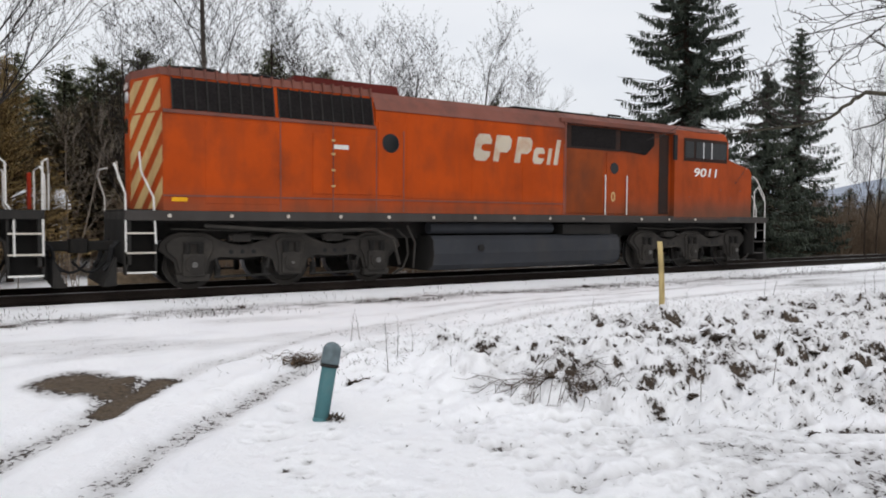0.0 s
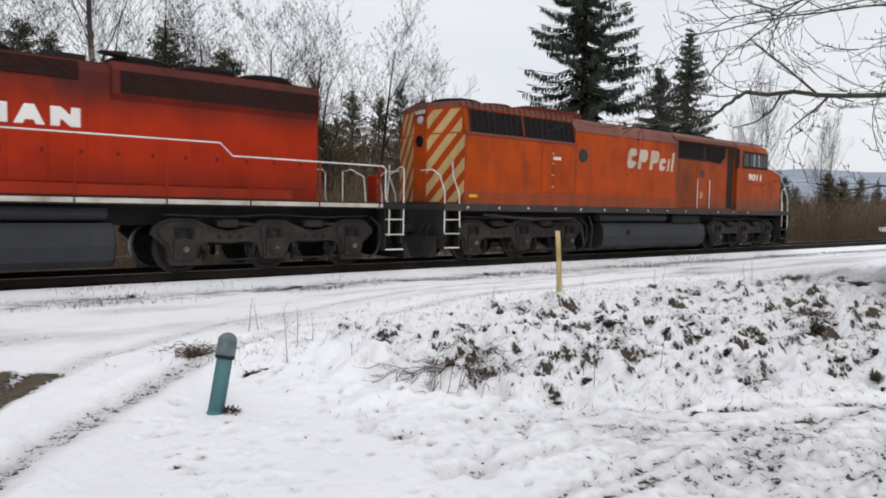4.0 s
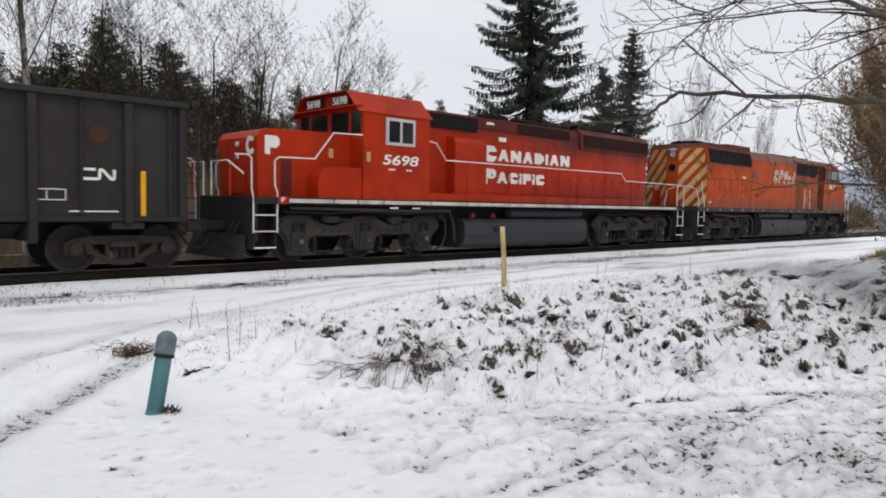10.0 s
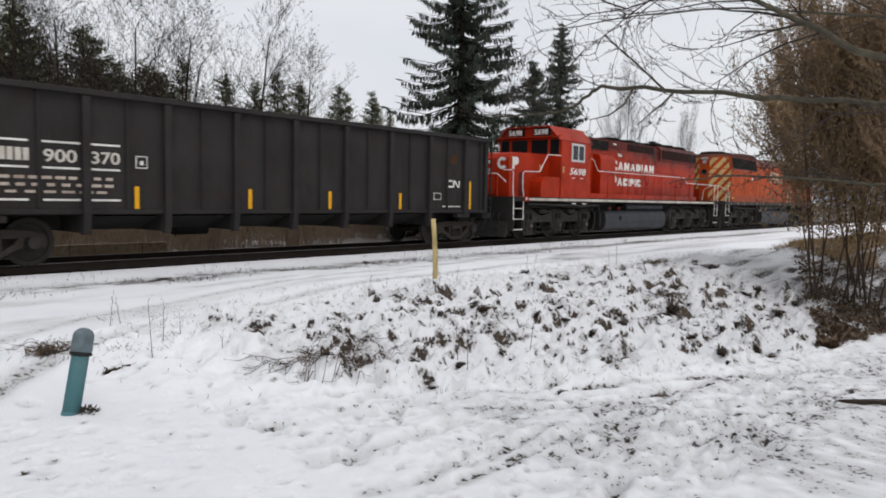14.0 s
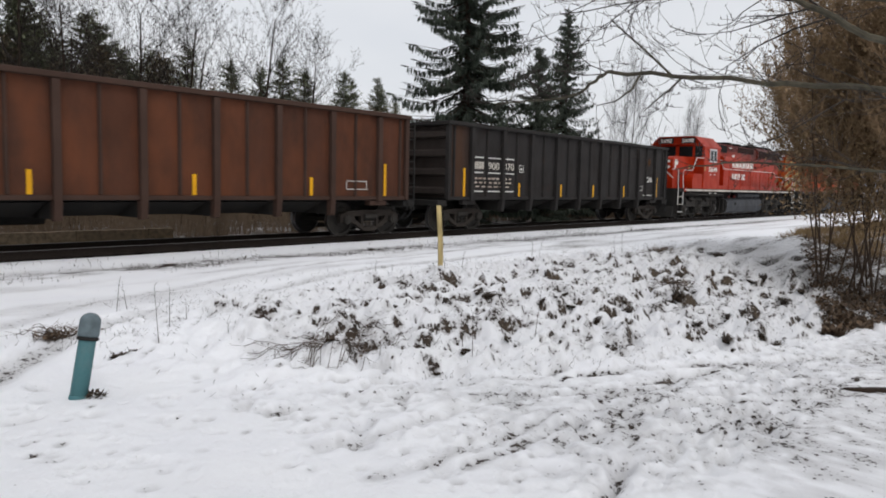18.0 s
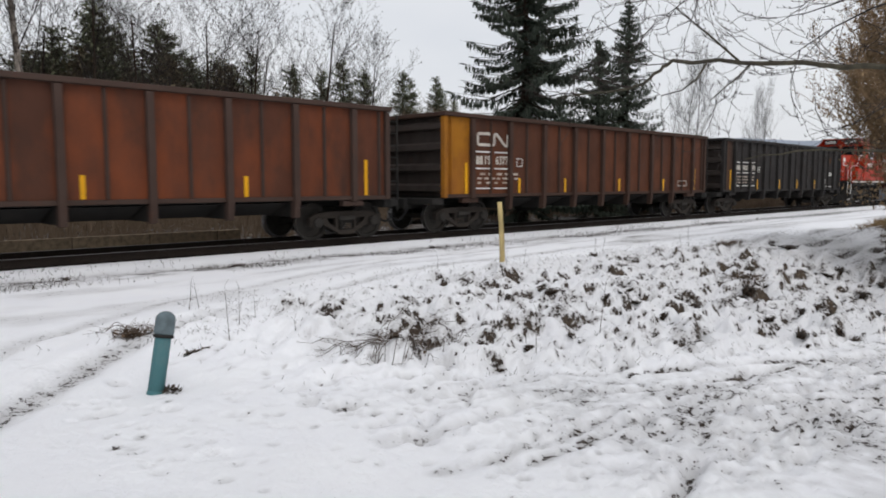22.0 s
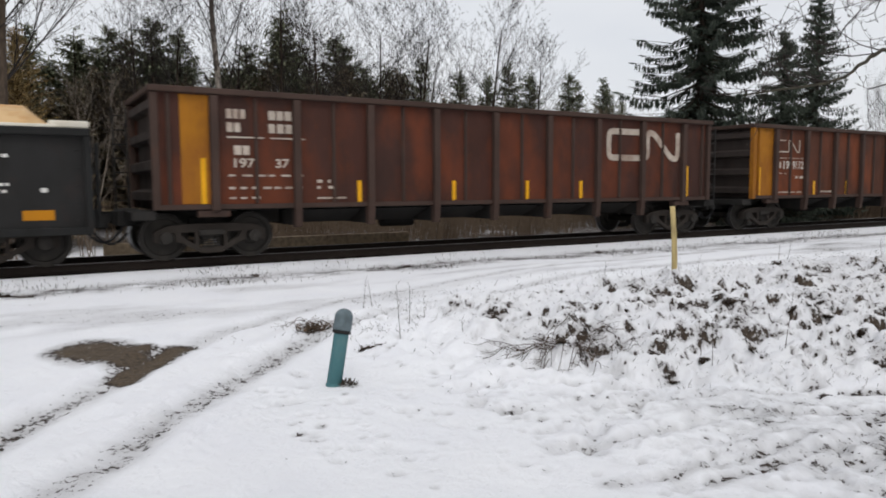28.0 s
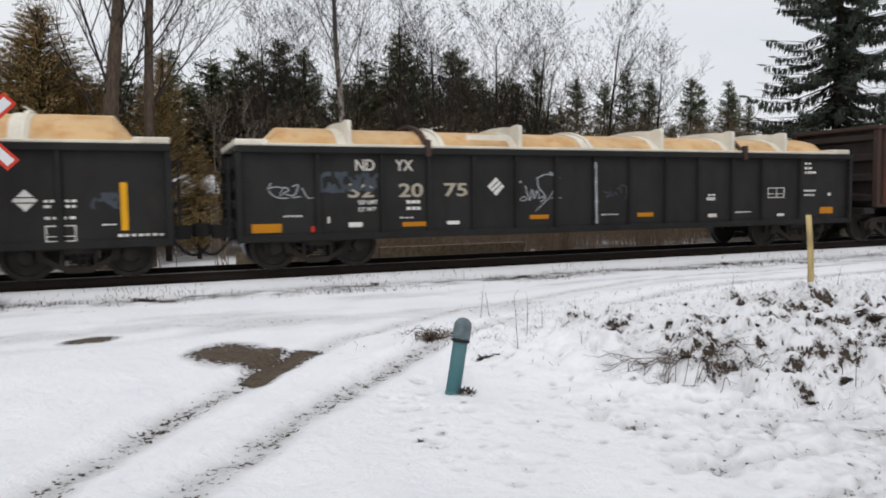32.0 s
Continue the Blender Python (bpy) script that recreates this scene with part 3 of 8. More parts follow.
def bare(x, y):
    """How much soil and old grass shows through the snow, 0 to 1; a low value only greys it."""
    out = np.zeros(np.shape(x))
    dw = 0.16 * wobble(x, y, 4.5, 41) + 0.07 * wobble(x, y, 13, 42)
    for cx, cy, ax, ay, turn in ((0.66, 7.82, 0.47, 0.66, 0.1), (0.86, 7.42, 0.36, 0.44, 0.0), (1.0, 7.66, 0.24, 0.22, 0.0), (-0.8, 9.38, 0.34, 0.24, 0.3)):
        u = (x - cx) * math.cos(turn) + (y - cy) * math.sin(turn)
        v = (y - cy) * math.cos(turn) - (x - cx) * math.sin(turn)
        out = np.maximum(out, 1.6 - 1.35 * np.hypot(u / ax, v / ay) - dw * 1.8)
    tail = along(x, y, [(0.76, 6.72), (0.98, 7.1), (1.42, 7.58)])
    out = np.maximum(out, 1.5 - 1.35 * tail / 0.21 - dw * 1.6)
    for line in (RUT_A, RUT_B):
        d = along(x + 0.05 * wobble(x, y, 3, 12), y, line)
        out = np.maximum(out, np.exp(-(d / 0.17) ** 2) * (0.43 + 0.05 * wobble(x, y, 5, 43) + 0.12 * crumbs(x, y, 9.0, 54, 3)) * (1 - 0.30 * smooth(6.6, 8.6, y)))
    k = smooth(3.0, 5.5, x) * smooth(-0.3, 0.5, y - toe(x)) * (1 - smooth(-0.3, 1.0, y - crest(x)))
    out = np.maximum(out, k * (0.02 + 0.05 * smooth(8, 13, x) + 0.55 * crumbs(x + 0.4 * y, y * 1.9, 1.6, 44, 5) + 0.25 * crumbs(x, y * 1.6, 6.0, 45, 3)))
    right = smooth(10.5, 14.5, x) * smooth(0.2, 1.2, y - toe(x)) * (1 - smooth(-0.2, 1.2, y - crest(x)))
    out = np.maximum(out, right * (0.06 + 0.10 * smooth(12.8, 15.2, x) + 0.5 * wobble(x, y, 5, 46) + 0.3 * wobble(x, y, 17, 55)))
    litter = smooth(-0.55, 0.7, 2.5 + 0.30 * (x - 12.3) - y) * smooth(-0.25, 0.25, y - toe(x)) * smooth(11.6, 13.4, x) * (1 - smooth(34, 40, x))
    out = np.maximum(out, litter * (0.64 + 0.5 * wobble(x, y, 3, 57) + 0.3 * wobble(x, y, 11, 58)))
    for i, line in enumerate(TRAILS):
        d = along(x + 0.06 * wobble(x, y, 4, 20 + i), y, line)
        out = np.maximum(out, (0.42 + 0.34 * crumbs(x, y, 4.0, 30 + i, 4)) * np.exp(-(d / 0.065) ** 2))
    # the lower road is greyer all over, with darker crumbs
    rd = (1 - smooth(-0.8, 0.0, y - toe(x))) * smooth(2.5, 5, x)
    out = np.maximum(out, rd * (0.21 + 0.18 * crumbs(x - 0.6 * y, y * 1.5, 0.9, 47, 2) + 0.24 * crumbs(x + 0.3 * y, y * 1.6, 7.0, 56, 4)))
    edge = np.exp(-((y - 13.2) / 0.95) ** 4)
    out = np.maximum(out, edge * (0.37 + 0.25 * crumbs(x, y, 1.1, 49, 3) + 0.30 * crumbs(x, y, 4.0, 51, 3)))
    verge = smooth(8.6, 9.2, y) * (1 - smooth(11.6, 12.6, y)) * (0.55 + 0.45 * smooth(6, 12, x))
    out = np.maximum(out, verge * (0.12 + 0.42 * crumbs(x * 0.6, y * 1.8, 0.9, 52, 5)))
    wood = smooth(YT + 3.4 - 1.7 * smooth(4, 8, x), YT + 5 - 2.6 * smooth(4, 8, x), y)
    wood = wood * (1 - 0.93 * smooth(-8, -6, x) * (1 - smooth(2.4, 3.8, x)) * (1 - smooth(27.5, 30.0, y)))
    out = np.maximum(out, wood * (0.72 + 0.4 * wobble(x, y, 0.9, 50)))
    return np.clip(out, 0, 1)


def spaced(lo, a, b, hi, step):
    """Even steps from a to b, ever wider ones beyond."""
    mid = list(np.arange(a, b + 1e-6, step))
    up, down, d = [mid[-1]], [mid[0]], step
    while up[-1] < hi:
        d *= 1.25
        up.append(up[-1] + d)
    d = step
    while down[-1] > lo:
        d *= 1.25
        down.append(down[-1] - d)
    return np.array(down[:0:-1] + mid + up[1:])


LAND = []


def build_ground():
    xs, ys = spaced(-2500, -4, 14, 2500, 0.03), spaced(-2500, 1.5, 8.5, 8.6, 0.03)
    ys = np.concatenate([ys[ys < 8.5], np.arange(8.5, 15.7, 0.07), spaced(15.7, 15.7, 15.8, 3000, 0.1)])
    gx, gy = np.meshgrid(xs, ys)
    gz = height(gx, gy)
    # footprints and dents, their shade and dirt put into the colour layer
    rr = np.random.RandomState(61)
    shade_and_dirt = np.zeros_like(gz)
    for i in range(9500):
        px = 1.6 + 11.4 * rr.rand() ** 1.25
        py = rr.uniform(1.6, 8.5)
        on_bank = py > toe(px) + 0.2
        if (on_bank and rr.rand() < 0.75) or (px < 3.2 and rr.rand() < 0.75) or lattice(np.array(px * 0.9), np.array(py * 0.9), 66) < rr.uniform(0.0, 0.9):
            continue
        big = rr.rand() < 0.12
        r, dep = (rr.uniform(0.06, 0.10), rr.uniform(0.02, 0.05)) if big else (rr.uniform(0.022, 0.046), rr.uniform(0.010, 0.034))
        ix, iy = slice(*np.searchsorted(xs, (px - 3 * r, px + 3 * r))), slice(*np.searchsorted(ys, (py - 3 * r, py + 3 * r)))
        turn = rr.uniform(-0.5, 0.9)
        du, dv = gx[iy, ix] - px, gy[iy, ix] - py
        q = np.hypot((du * math.cos(turn) + dv * math.sin(turn)) / rr.uniform(1.0, 1.9), dv * math.cos(turn) - du * math.sin(turn)) / r
        dent_grey = rr.uniform(0.25, 0.5) if rr.rand() < 0.10 + 0.025 * px else rr.uniform(0.08, 0.30)
        shade_and_dirt[iy, ix] = np.maximum(shade_and_dirt[iy, ix], dent_grey * np.exp(-((q - 0.3) / 0.7) ** 2))
        gz[iy, ix] += dep * (0.07 * np.exp(-((q - 1.5) / 0.5) ** 2) - np.exp(-q ** 4))
    # larger prints, shade and soil painted towards their far rim
    for px, py in ((5.73, 1.87), (5.91, 1.57), (5.6, 1.99), (6.16, 2.02), (4.9, 1.96), (5.17, 2.12), (4.3, 2.07), (5.04, 1.64), (5.36, 1.76), (5.47, 1.55), (6.12, 1.7), (6.51, 1.92), (6.43, 1.65)):
        q = np.hypot((gx - px) / 0.14, (gy - py) / 0.075)
        gz -= 0.055 * np.exp(-q ** 4) - 0.012 * np.exp(-((q - 1.5) / 0.4) ** 2)
        shade_and_dirt = np.maximum(shade_and_dirt, 0.45 * np.exp(-np.hypot((gx - px) / 0.12, (gy - py - 0.03) / 0.05) ** 2))
    # snow slides off the steep little faces of the bank
    tilt = np.gradient(gz, ys, axis=0) + 0.5 * np.abs(np.gradient(gz, xs, axis=1))
    face = smooth(3.2, 5.5, gx) * smooth(-0.5, 0.3, gy - toe(gx)) * (1 - smooth(0.4, 1.6, gy - crest(gx))) * (1 - smooth(24, 30, gx))
    steep = np.percentile(tilt[(face > 0.6) & (gx < 17)], (85, 99))
    show = np.clip(np.maximum(np.maximum(bare(gx, gy), shade_and_dirt), face * (0.13 + 0.08 * smooth(7, 12, gx) + 0.62 * smooth(*steep, tilt))), 0, 1)
    nx, ny = len(xs), len(ys)
    LAND.extend((xs, ys, gz))
    co = np.stack([gx.ravel(), gy.ravel(), gz.ravel()], 1)
    i = np.arange(nx * ny).reshape(ny, nx)
    quads = np.stack([i[:-1, :-1], i[:-1, 1:], i[1:, 1:], i[1:, :-1]], -1).reshape(-1, 4)
    me = bpy.data.meshes.new("ground")
    me.vertices.add(len(co))
    me.vertices.foreach_set("co", co.ravel())
    me.loops.add(quads.size)
    me.loops.foreach_set("vertex_index", quads.ravel())
    me.polygons.add(len(quads))
    me.polygons.foreach_set("loop_start", np.arange(0, quads.size, 4))
    me.polygons.foreach_set("use_smooth", np.ones(len(quads), bool))
    me.update(calc_edges=True)
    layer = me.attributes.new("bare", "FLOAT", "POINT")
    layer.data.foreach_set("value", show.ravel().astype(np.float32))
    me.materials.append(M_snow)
    return tagged(new("ground", me), "snow-covered ground with tyre ruts and bare soil patches", "ground", kind="structure")


build_ground()


def zg(x, y):
    """Height of the ground under a point."""
    xs, ys, gz = LAND
    i = min(max(int(np.searchsorted(xs, x)), 1), len(xs) - 1)
    j = min(max(int(np.searchsorted(ys, y)), 1), len(ys) - 1)
    u, v = (x - xs[i - 1]) / (xs[i] - xs[i - 1]), (y - ys[j - 1]) / (ys[j] - ys[j - 1])
    return float((gz[j - 1, i - 1] * (1 - u) + gz[j - 1, i] * u) * (1 - v) + (gz[j, i - 1] * (1 - u) + gz[j, i] * u) * v)


# ---- the track ----
def build_track():
    bm = bmesh.new()
    prism(bm, [(-2.1, -0.35), (-1.45, -0.03), (1.45, -0.03), (2.1, -0.35)], "x", -150, 260)
    bed = part("ballast", bm, M_ballast)
    bed.location = (0, YT, 0)
    tagged(bed, "dark oily stone ballast under the railway track", "ballast", kind="structure")
    prof = [(-0.075, 0.0), (0.075, 0.0), (0.075, 0.012), (0.012, 0.035), (0.012, 0.125), (0.037, 0.14), (0.037, 0.172), (-0.037, 0.172), (-0.037, 0.14), (-0.012, 0.125), (-0.012, 0.035), (-0.075, 0.012)]
    for side in (-1, 1):
        bm = bmesh.new()
        prism(bm, [(side * 0.754 + a, b + RAIL - 0.175) for a, b in prof], "x", -150, 260)
        ob = part("rail", bm, M_rail)
        ob.location = (0, YT, 0)
        tagged(ob, "rust-brown steel running rail with a worn bright head", "rail", "rails of the track", "structure")
        bm = boxes((-150, 260, side * 0.754 - 0.03, side * 0.754 + 0.03, RAIL - 0.003, RAIL + 0.001))
        ob2 = part("rail_head", bm, M_railtop, ob, "bright worn running surface")
    bm = boxes((-0.115, 0.115, -1.3, 1.3, -0.12, 0.022), bevel=0.012)
    first = part("tie", bm, M_tie, bed)
    first.location = (-14, 0, 0)
    for i in range(1, 150):
        t = first.copy()
        scene.collection.objects.link(t)
        t.location = (-14 + i * 0.53 + random.uniform(-0.03, 0.03), random.uniform(-0.05, 0.05), random.uniform(-0.01, 0.008))
        t.rotation_euler = (0, 0, random.uniform(-0.02, 0.02))


build_track()


# ---- rolling stock ----
MOVES = []     # (thing, x of its middle when the clip starts)
WHEELS = []    # (wheelset, tread radius)


def vehicle(name, x, label, category, group=""):
    ob = group_at(name, pose(x, YT, RAIL), label, category, group)
    MOVES.append((ob, x))
    return ob


def wheelset(parent, x, r, half=0.755, name="wheelset"):
    """An axle with its two flanged wheels; it turns as the train rolls."""
    bm = bmesh.new()
    cyl(bm, (0, -1.05, 0), (0, 1.05, 0), 0.085, 12)
    for s in (-1, 1):
        prof = [(0.10, -0.09), (0.17, -0.085), (r * 0.45, -0.035), (r * 0.80, -0.03), (r * 0.84, -0.068), (r * 0.94, -0.067), (r, -0.064), (r * 0.995, 0.05), (r + 0.028, 0.055), (r + 0.026, 0.075), (r * 0.84, 0.08), (r * 0.8, 0.03), (r * 0.45, 0.03), (0.17, 0.06), (0.10, 0.06)]
        lathe(bm, [(a, -s * b * -1) for a, b in prof], 32, (0, s * half, 0), "y")
        for i in range(3):
            a = i * 2.094
            cyl(bm, (math.cos(a) * r * 0.6, s * (half + 0.005) - 0.03, math.sin(a) * r * 0.6), (math.cos(a) * r * 0.6, s * (half + 0.005) + 0.03, math.sin(a) * r * 0.6), 0.03, 6)
    ob = part(name, bm, M_gear, parent, "steel axle with two flanged wheels")
    ob.data.materials.append(M_railtop)
    for poly in ob.data.polygons:
        if math.hypot(poly.center.x, poly.center.z) > r * 0.955:
            poly.material_index = 1
    ob.matrix_basis = pose(x, 0, r)
    WHEELS.append((ob, x, r))
    return ob


def freight_truck(car, x):
    """A two-axle truck with cast side frames."""
    bm = boxes((-0.22, 0.22, -1.02, 1.02, 0.40, 0.64), (-0.3, 0.3, -0.4, 0.4, 0.6, 0.82), bevel=0.02)
    truck = part("truck", bm, M_under, car, "grimy two-axle freight truck")
    truck.matrix_basis = pose(x, 0, 0)
    for s in (-1, 1):
        bm = bmesh.new()
        y0, y1 = s * 0.95, s * 1.10
        prism(bm, [(-1.12, 0.50), (-0.9, 0.55), (0.9, 0.55), (1.12, 0.50), (1.12, 0.58), (0.9, 0.68), (0.5, 0.72), (-0.5, 0.72), (-0.9, 0.68), (-1.12, 0.58)], "y", y0, y1)
        for e in (-1, 1):
            prism(bm, [(e * 1.03, 0.36), (e * 1.12, 0.36), (e * 1.12, 0.52), (e * 1.0, 0.54)], "y", y0, y1)
            prism(bm, [(e * 0.74, 0.56), (e * 0.70, 0.36), (e * 0.60, 0.34), (e * 0.2, 0.12), (e * 0.2, 0.23), (e * 0.54, 0.43), (e * 0.62, 0.56)], "y", y0 + s * 0.004, y1 - s * 0.004)
            prism(bm, [(e * 0.25, 0.16), (e * 0.33, 0.20), (e * 0.33, 0.60), (e * 0.25, 0.60)], "y", y0 + s * 0.008, y1 - s * 0.008)
        prism(bm, [(-0.22, 0.12), (0.22, 0.12), (0.26, 0.24), (-0.26, 0.24)], "y", y0 + s * 0.002, y1 - s * 0.002)
        part("side_frame", bm, M_frame, truck, "cast steel side frame with open windows")
        bm = bmesh.new()
        for dx in (-0.13, 0.0, 0.13):
            for k in range(5):
                cyl(bm, (dx, s * 1.07, 0.25 + k * 0.05), (dx, s * 1.07, 0.275 + k * 0.05), 0.06, 10)
        box(bm, -0.25, 0.25, min(s * 1.0, s * 1.16), max(s * 1.0, s * 1.16), 0.49, 0.60, 0.01)
        part("spring_nest", bm, M_gear, truck, "coil springs under the bolster end")
        for dx in (-0.89, 0.89):
            bm = bmesh.new()
            cyl(bm, (dx, s * 1.02, 0.455), (dx, s * 1.17, 0.455), 0.125, 14)
            cyl(bm, (dx, s * 1.17, 0.455), (dx, s * 1.19, 0.455), 0.07, 8)
            part("bearing_cap", bm, M_gear, truck, "round roller bearing cap")
    for dx in (-0.89, 0.89):
        wheelset(truck, dx, 0.455)
    return truck


def coupler(car, x, way, z=0.88):
    bm = bmesh.new()
    box(bm, min(x, x + way * 0.55), max(x, x + way * 0.55), -0.09, 0.09, z - 0.10, z + 0.10, 0.02)
    k = x + way * 0.55
    prism(bm, [(k, -0.16), (k + way * 0.26, -0.18), (k + way * 0.30, -0.05), (k + way * 0.14, 0.0), (k + way * 0.30, 0.1), (k + way * 0.22, 0.18), (k, 0.15)], "z", z - 0.14, z + 0.14)
    part("coupler", bm, M_under, car, "rusty automatic coupler")
    bm = bmesh.new()
    pts = [(x + way * (0.1 + 0.7 * i / 8), -0.32, z - 0.18 - 0.34 * math.sin(math.pi * i / 9)) for i in range(9)]
    tube(bm, pts, 0.028, 7)
    part("air_hose", bm, M_black, car, "hanging rubber brake hose")


def ladder(car, x0, x1, y, z0, z1, rungs, mat, name="ladder"):
    bm = bmesh.new()
    for x in (x0, x1):
        box(bm, x - 0.02, x + 0.02, y - 0.02, y + 0.02, z0, z1)
    for i in range(rungs):
        z = z0 + (i + 0.5) * (z1 - z0) / rungs
        tube(bm, [(x0, y, z), (x1, y, z)], 0.014, 6)
    return part(name, bm, mat, car)


def high_gondola(x, panel, post, label, bar_x, long_x, ochre=True, top=3.48):
    """A high-sided gondola with nine deep posts and thin stiffeners a side."""
    car = vehicle("gondola_car", x, label, "railway wagon", "wagons of the train")
    L, sp = 8.12, 1.72
    part("floor", boxes((-7.9, 7.9, -1.34, 1.34, 1.0, 1.07)), M_under, car)
    part("centre_sill", boxes((-8.6, 8.6, -0.33, 0.33, 0.68, 0.99), bevel=0.02), M_under, car)
    for s in (-1, 1):
        edges = [-7.92] + [k * sp / 2 for k in range(-9, 10)] + [7.92]
        for a, b in zip(edges, edges[1:]):
            mat = M_ochre if (ochre is True and b < -6.7 and s < 0) else panel
            bulge = 0.018
            bm = bmesh.new()
            yo, yi = s * 1.40, s * 1.345
            prism(bm, [(a, yi), (a, yo), (a + 0.08, yo + s * bulge * 0.3), ((a + b) / 2, yo + s * bulge), (b - 0.08, yo + s * bulge * 0.3), (b, yo), (b, yi)], "z", 1.10, top - 0.12)
            part("side_panel", bm, mat, car)
        for k in range(-4, 5):
            bm = bmesh.new()
            c, w, foot = k * sp, 0.075, 0.98 if abs(k) == 4 else 0.62
            prism(bm, [(s * 1.42, top - 0.13), (s * 1.54, top - 0.14), (s * 1.54, 1.0), (s * 1.50, foot), (s * 1.34, foot - 0.02), (s * 1.34, 1.06), (s * 1.42, 1.10)], "x", c - w, c + w)
            part("side_post", bm, post, car)
        for k in range(-5, 5):
            c = (k + 0.5) * sp
            bm = bmesh.new()
            prism(bm, [(c - 0.045, s * 1.41), (c - 0.02, s * 1.475), (c + 0.02, s * 1.475), (c + 0.045, s * 1.41)], "z", 1.13, top - 0.14)
            part("stiffener", bm, M_ochre if ochre is True and k == -5 and s < 0 else post, car)
        if ochre == "strip":
            part("painted_strip", boxes((-7.52, -6.97, min(s * 1.41, s * 1.423), max(s * 1.41, s * 1.423), 1.13, top - 0.14)), M_ochre, car, "ochre strip on the end panel")
        part("top_chord", boxes((-L, L, s * 1.44 - 0.11, s * 1.44 + 0.11, top - 0.12, top), bevel=0.02), post, car)
        part("side_sill", boxes((-7.95, 7.95, s * 1.41 - 0.05, s * 1.41 + 0.05, 1.02, 1.12), bevel=0.01), post, car)
        for e in (-1, 1):
            part("corner_post", boxes((e * 8.0 - 0.07, e * 8.0 + 0.07, s * 1.42 - 0.08, s * 1.42 + 0.08, 1.02, top - 0.12), bevel=0.015), M_ochre if ochre is True and e < 0 and s < 0 else post, car)
    for e in (-1, 1):
        bm = boxes((e * 7.86 - 0.03, e * 7.86 + 0.03, -1.34, 1.34, 1.0, top - 0.1))
        part("end_wall", bm, M_endsoot, car)
        for z in (1.15, 1.75, 2.35, 2.95):
            bm = bmesh.new()
            prism(bm, [(e * 7.89, z), (e * 8.06, z + 0.06), (e * 8.06, z + 0.22), (e * 7.89, z + 0.28)], "y", -1.33, 1.33)
            part("end_rib", bm, M_endsoot, car)
        part("end_chord", boxes((e * 7.98 - 0.12, e * 7.98 + 0.12, -1.33, 1.33, top - 0.12, top), bevel=0.02), post, car)
        part("end_sill", boxes((e * 8.2 - 0.25, e * 8.2 + 0.2, -1.4, 1.4, 0.82, 1.0), bevel=0.02), M_under, car)
        coupler(car, e * 8.35, e)
        ladder(car, e * 8.12, e * 8.40, -e * 1.38 if e < 0 else -1.38, 0.7, top - 0.2, 8, M_under)
        tr = freight_truck(car, e * 6.9)
        for sy in (-1, 1):
            part("jacking_pad", boxes((e * 6.9 - 0.32, e * 6.9 + 0.32, sy * 1.32 - 0.1, sy * 1.32 + 0.1, 0.86, 1.0), bevel=0.015), post, car)
    for k in range(-3, 4):
        part("cross_bearer", boxes((k * sp - 0.06, k * sp + 0.06, -1.32, 1.32, 0.64, 0.98)), M_under, car)
    for k in range(-3, 3):
        bm = bmesh.new()
        c = (k + 0.5) * sp
        prism(bm, [(-1.25, 0.97), (-0.45, 0.66), (0.45, 0.66), (1.25, 0.97)], "x", c - 0.74, c + 0.74)
        part("drop_door", bm, M_under, car)
    bm = bmesh.new()
    cyl(bm, (-2.1, 0.75, 0.62), (-1.2, 0.75, 0.62), 0.2, 14)
    part("brake_cylinder", bm, M_under, car)
    for c in bar_x:
        bars([(c - 0.05, c + 0.05, 1.13, 1.60)], -1.424, M_yellow, car, "reflector", "yellow reflective strip")
    for c in long_x:
        bars([(c - 0.05, c + 0.05, 1.13, 2.04)], -1.425, M_yellow, car, "reflector", "long yellow reflective strip")
    return car


def dashes(x0, x1, z, h, n, seed, gap=0.35):
    """A line of writing too small to read, as bars."""
    r = random.Random(seed)
    out, step = [], (x1 - x0) / n
    for i in range(n):
        a = x0 + i * step
        out.append((a, a + step * (1 - gap * r.uniform(0.6, 1.4)), z, z + h))
    return out


YS = -1.422
g1 = high_gondola(-29.07, M_cargrey, M_cargrey_post, "sooty dark grey high-sided gondola wagon with yellow reflectors", (-4.1, -1.3, 1.2, 3.9), (-7.2, 7.2), ochre=False, top=3.5)
bars([(-6.70, -6.20, 2.40, 2.44), (-5.95, -5.25, 2.40, 2.44), (-5.05, -4.45, 2.40, 2.44), (-6.70, -6.20, 1.90, 1.94), (-5.95, -5.25, 1.90, 1.94), (-5.05, -4.45, 1.90, 1.94), (-6.70, -6.20, 1.28, 1.32), (-5.95, -5.25, 1.28, 1.32), (-5.05, -4.45, 1.28, 1.32)], YS, M_white, g1, "stencil_line")
bars(dashes(-6.70, -6.15, 2.04, 0.24, 4, 3, 0.25), YS, M_dull, g1, "stencil_mark")
lettering("900", 0.25, M_dull, g1, -5.93, YS, 2.03, 0.62)
lettering("370", 0.25, M_dull, g1, -5.03, YS, 2.03, 0.58)
bars(dashes(-6.7, -4.5, 1.7, 0.06, 9, 4) + dashes(-6.7, -4.5, 1.56, 0.06, 8, 5) + dashes(-6.6, -4.6, 1.43, 0.05, 6, 6), YS, M_worn, g1, "small_stencil")
bars([(-4.12, -3.86, 1.98, 2.0), (-4.12, -3.86, 2.22, 2.24), (-4.12, -4.1, 1.98, 2.24), (-3.88, -3.86, 1.98, 2.24), (-4.03, -3.95, 2.05, 2.14)], YS, M_white, g1, "stencil_box")
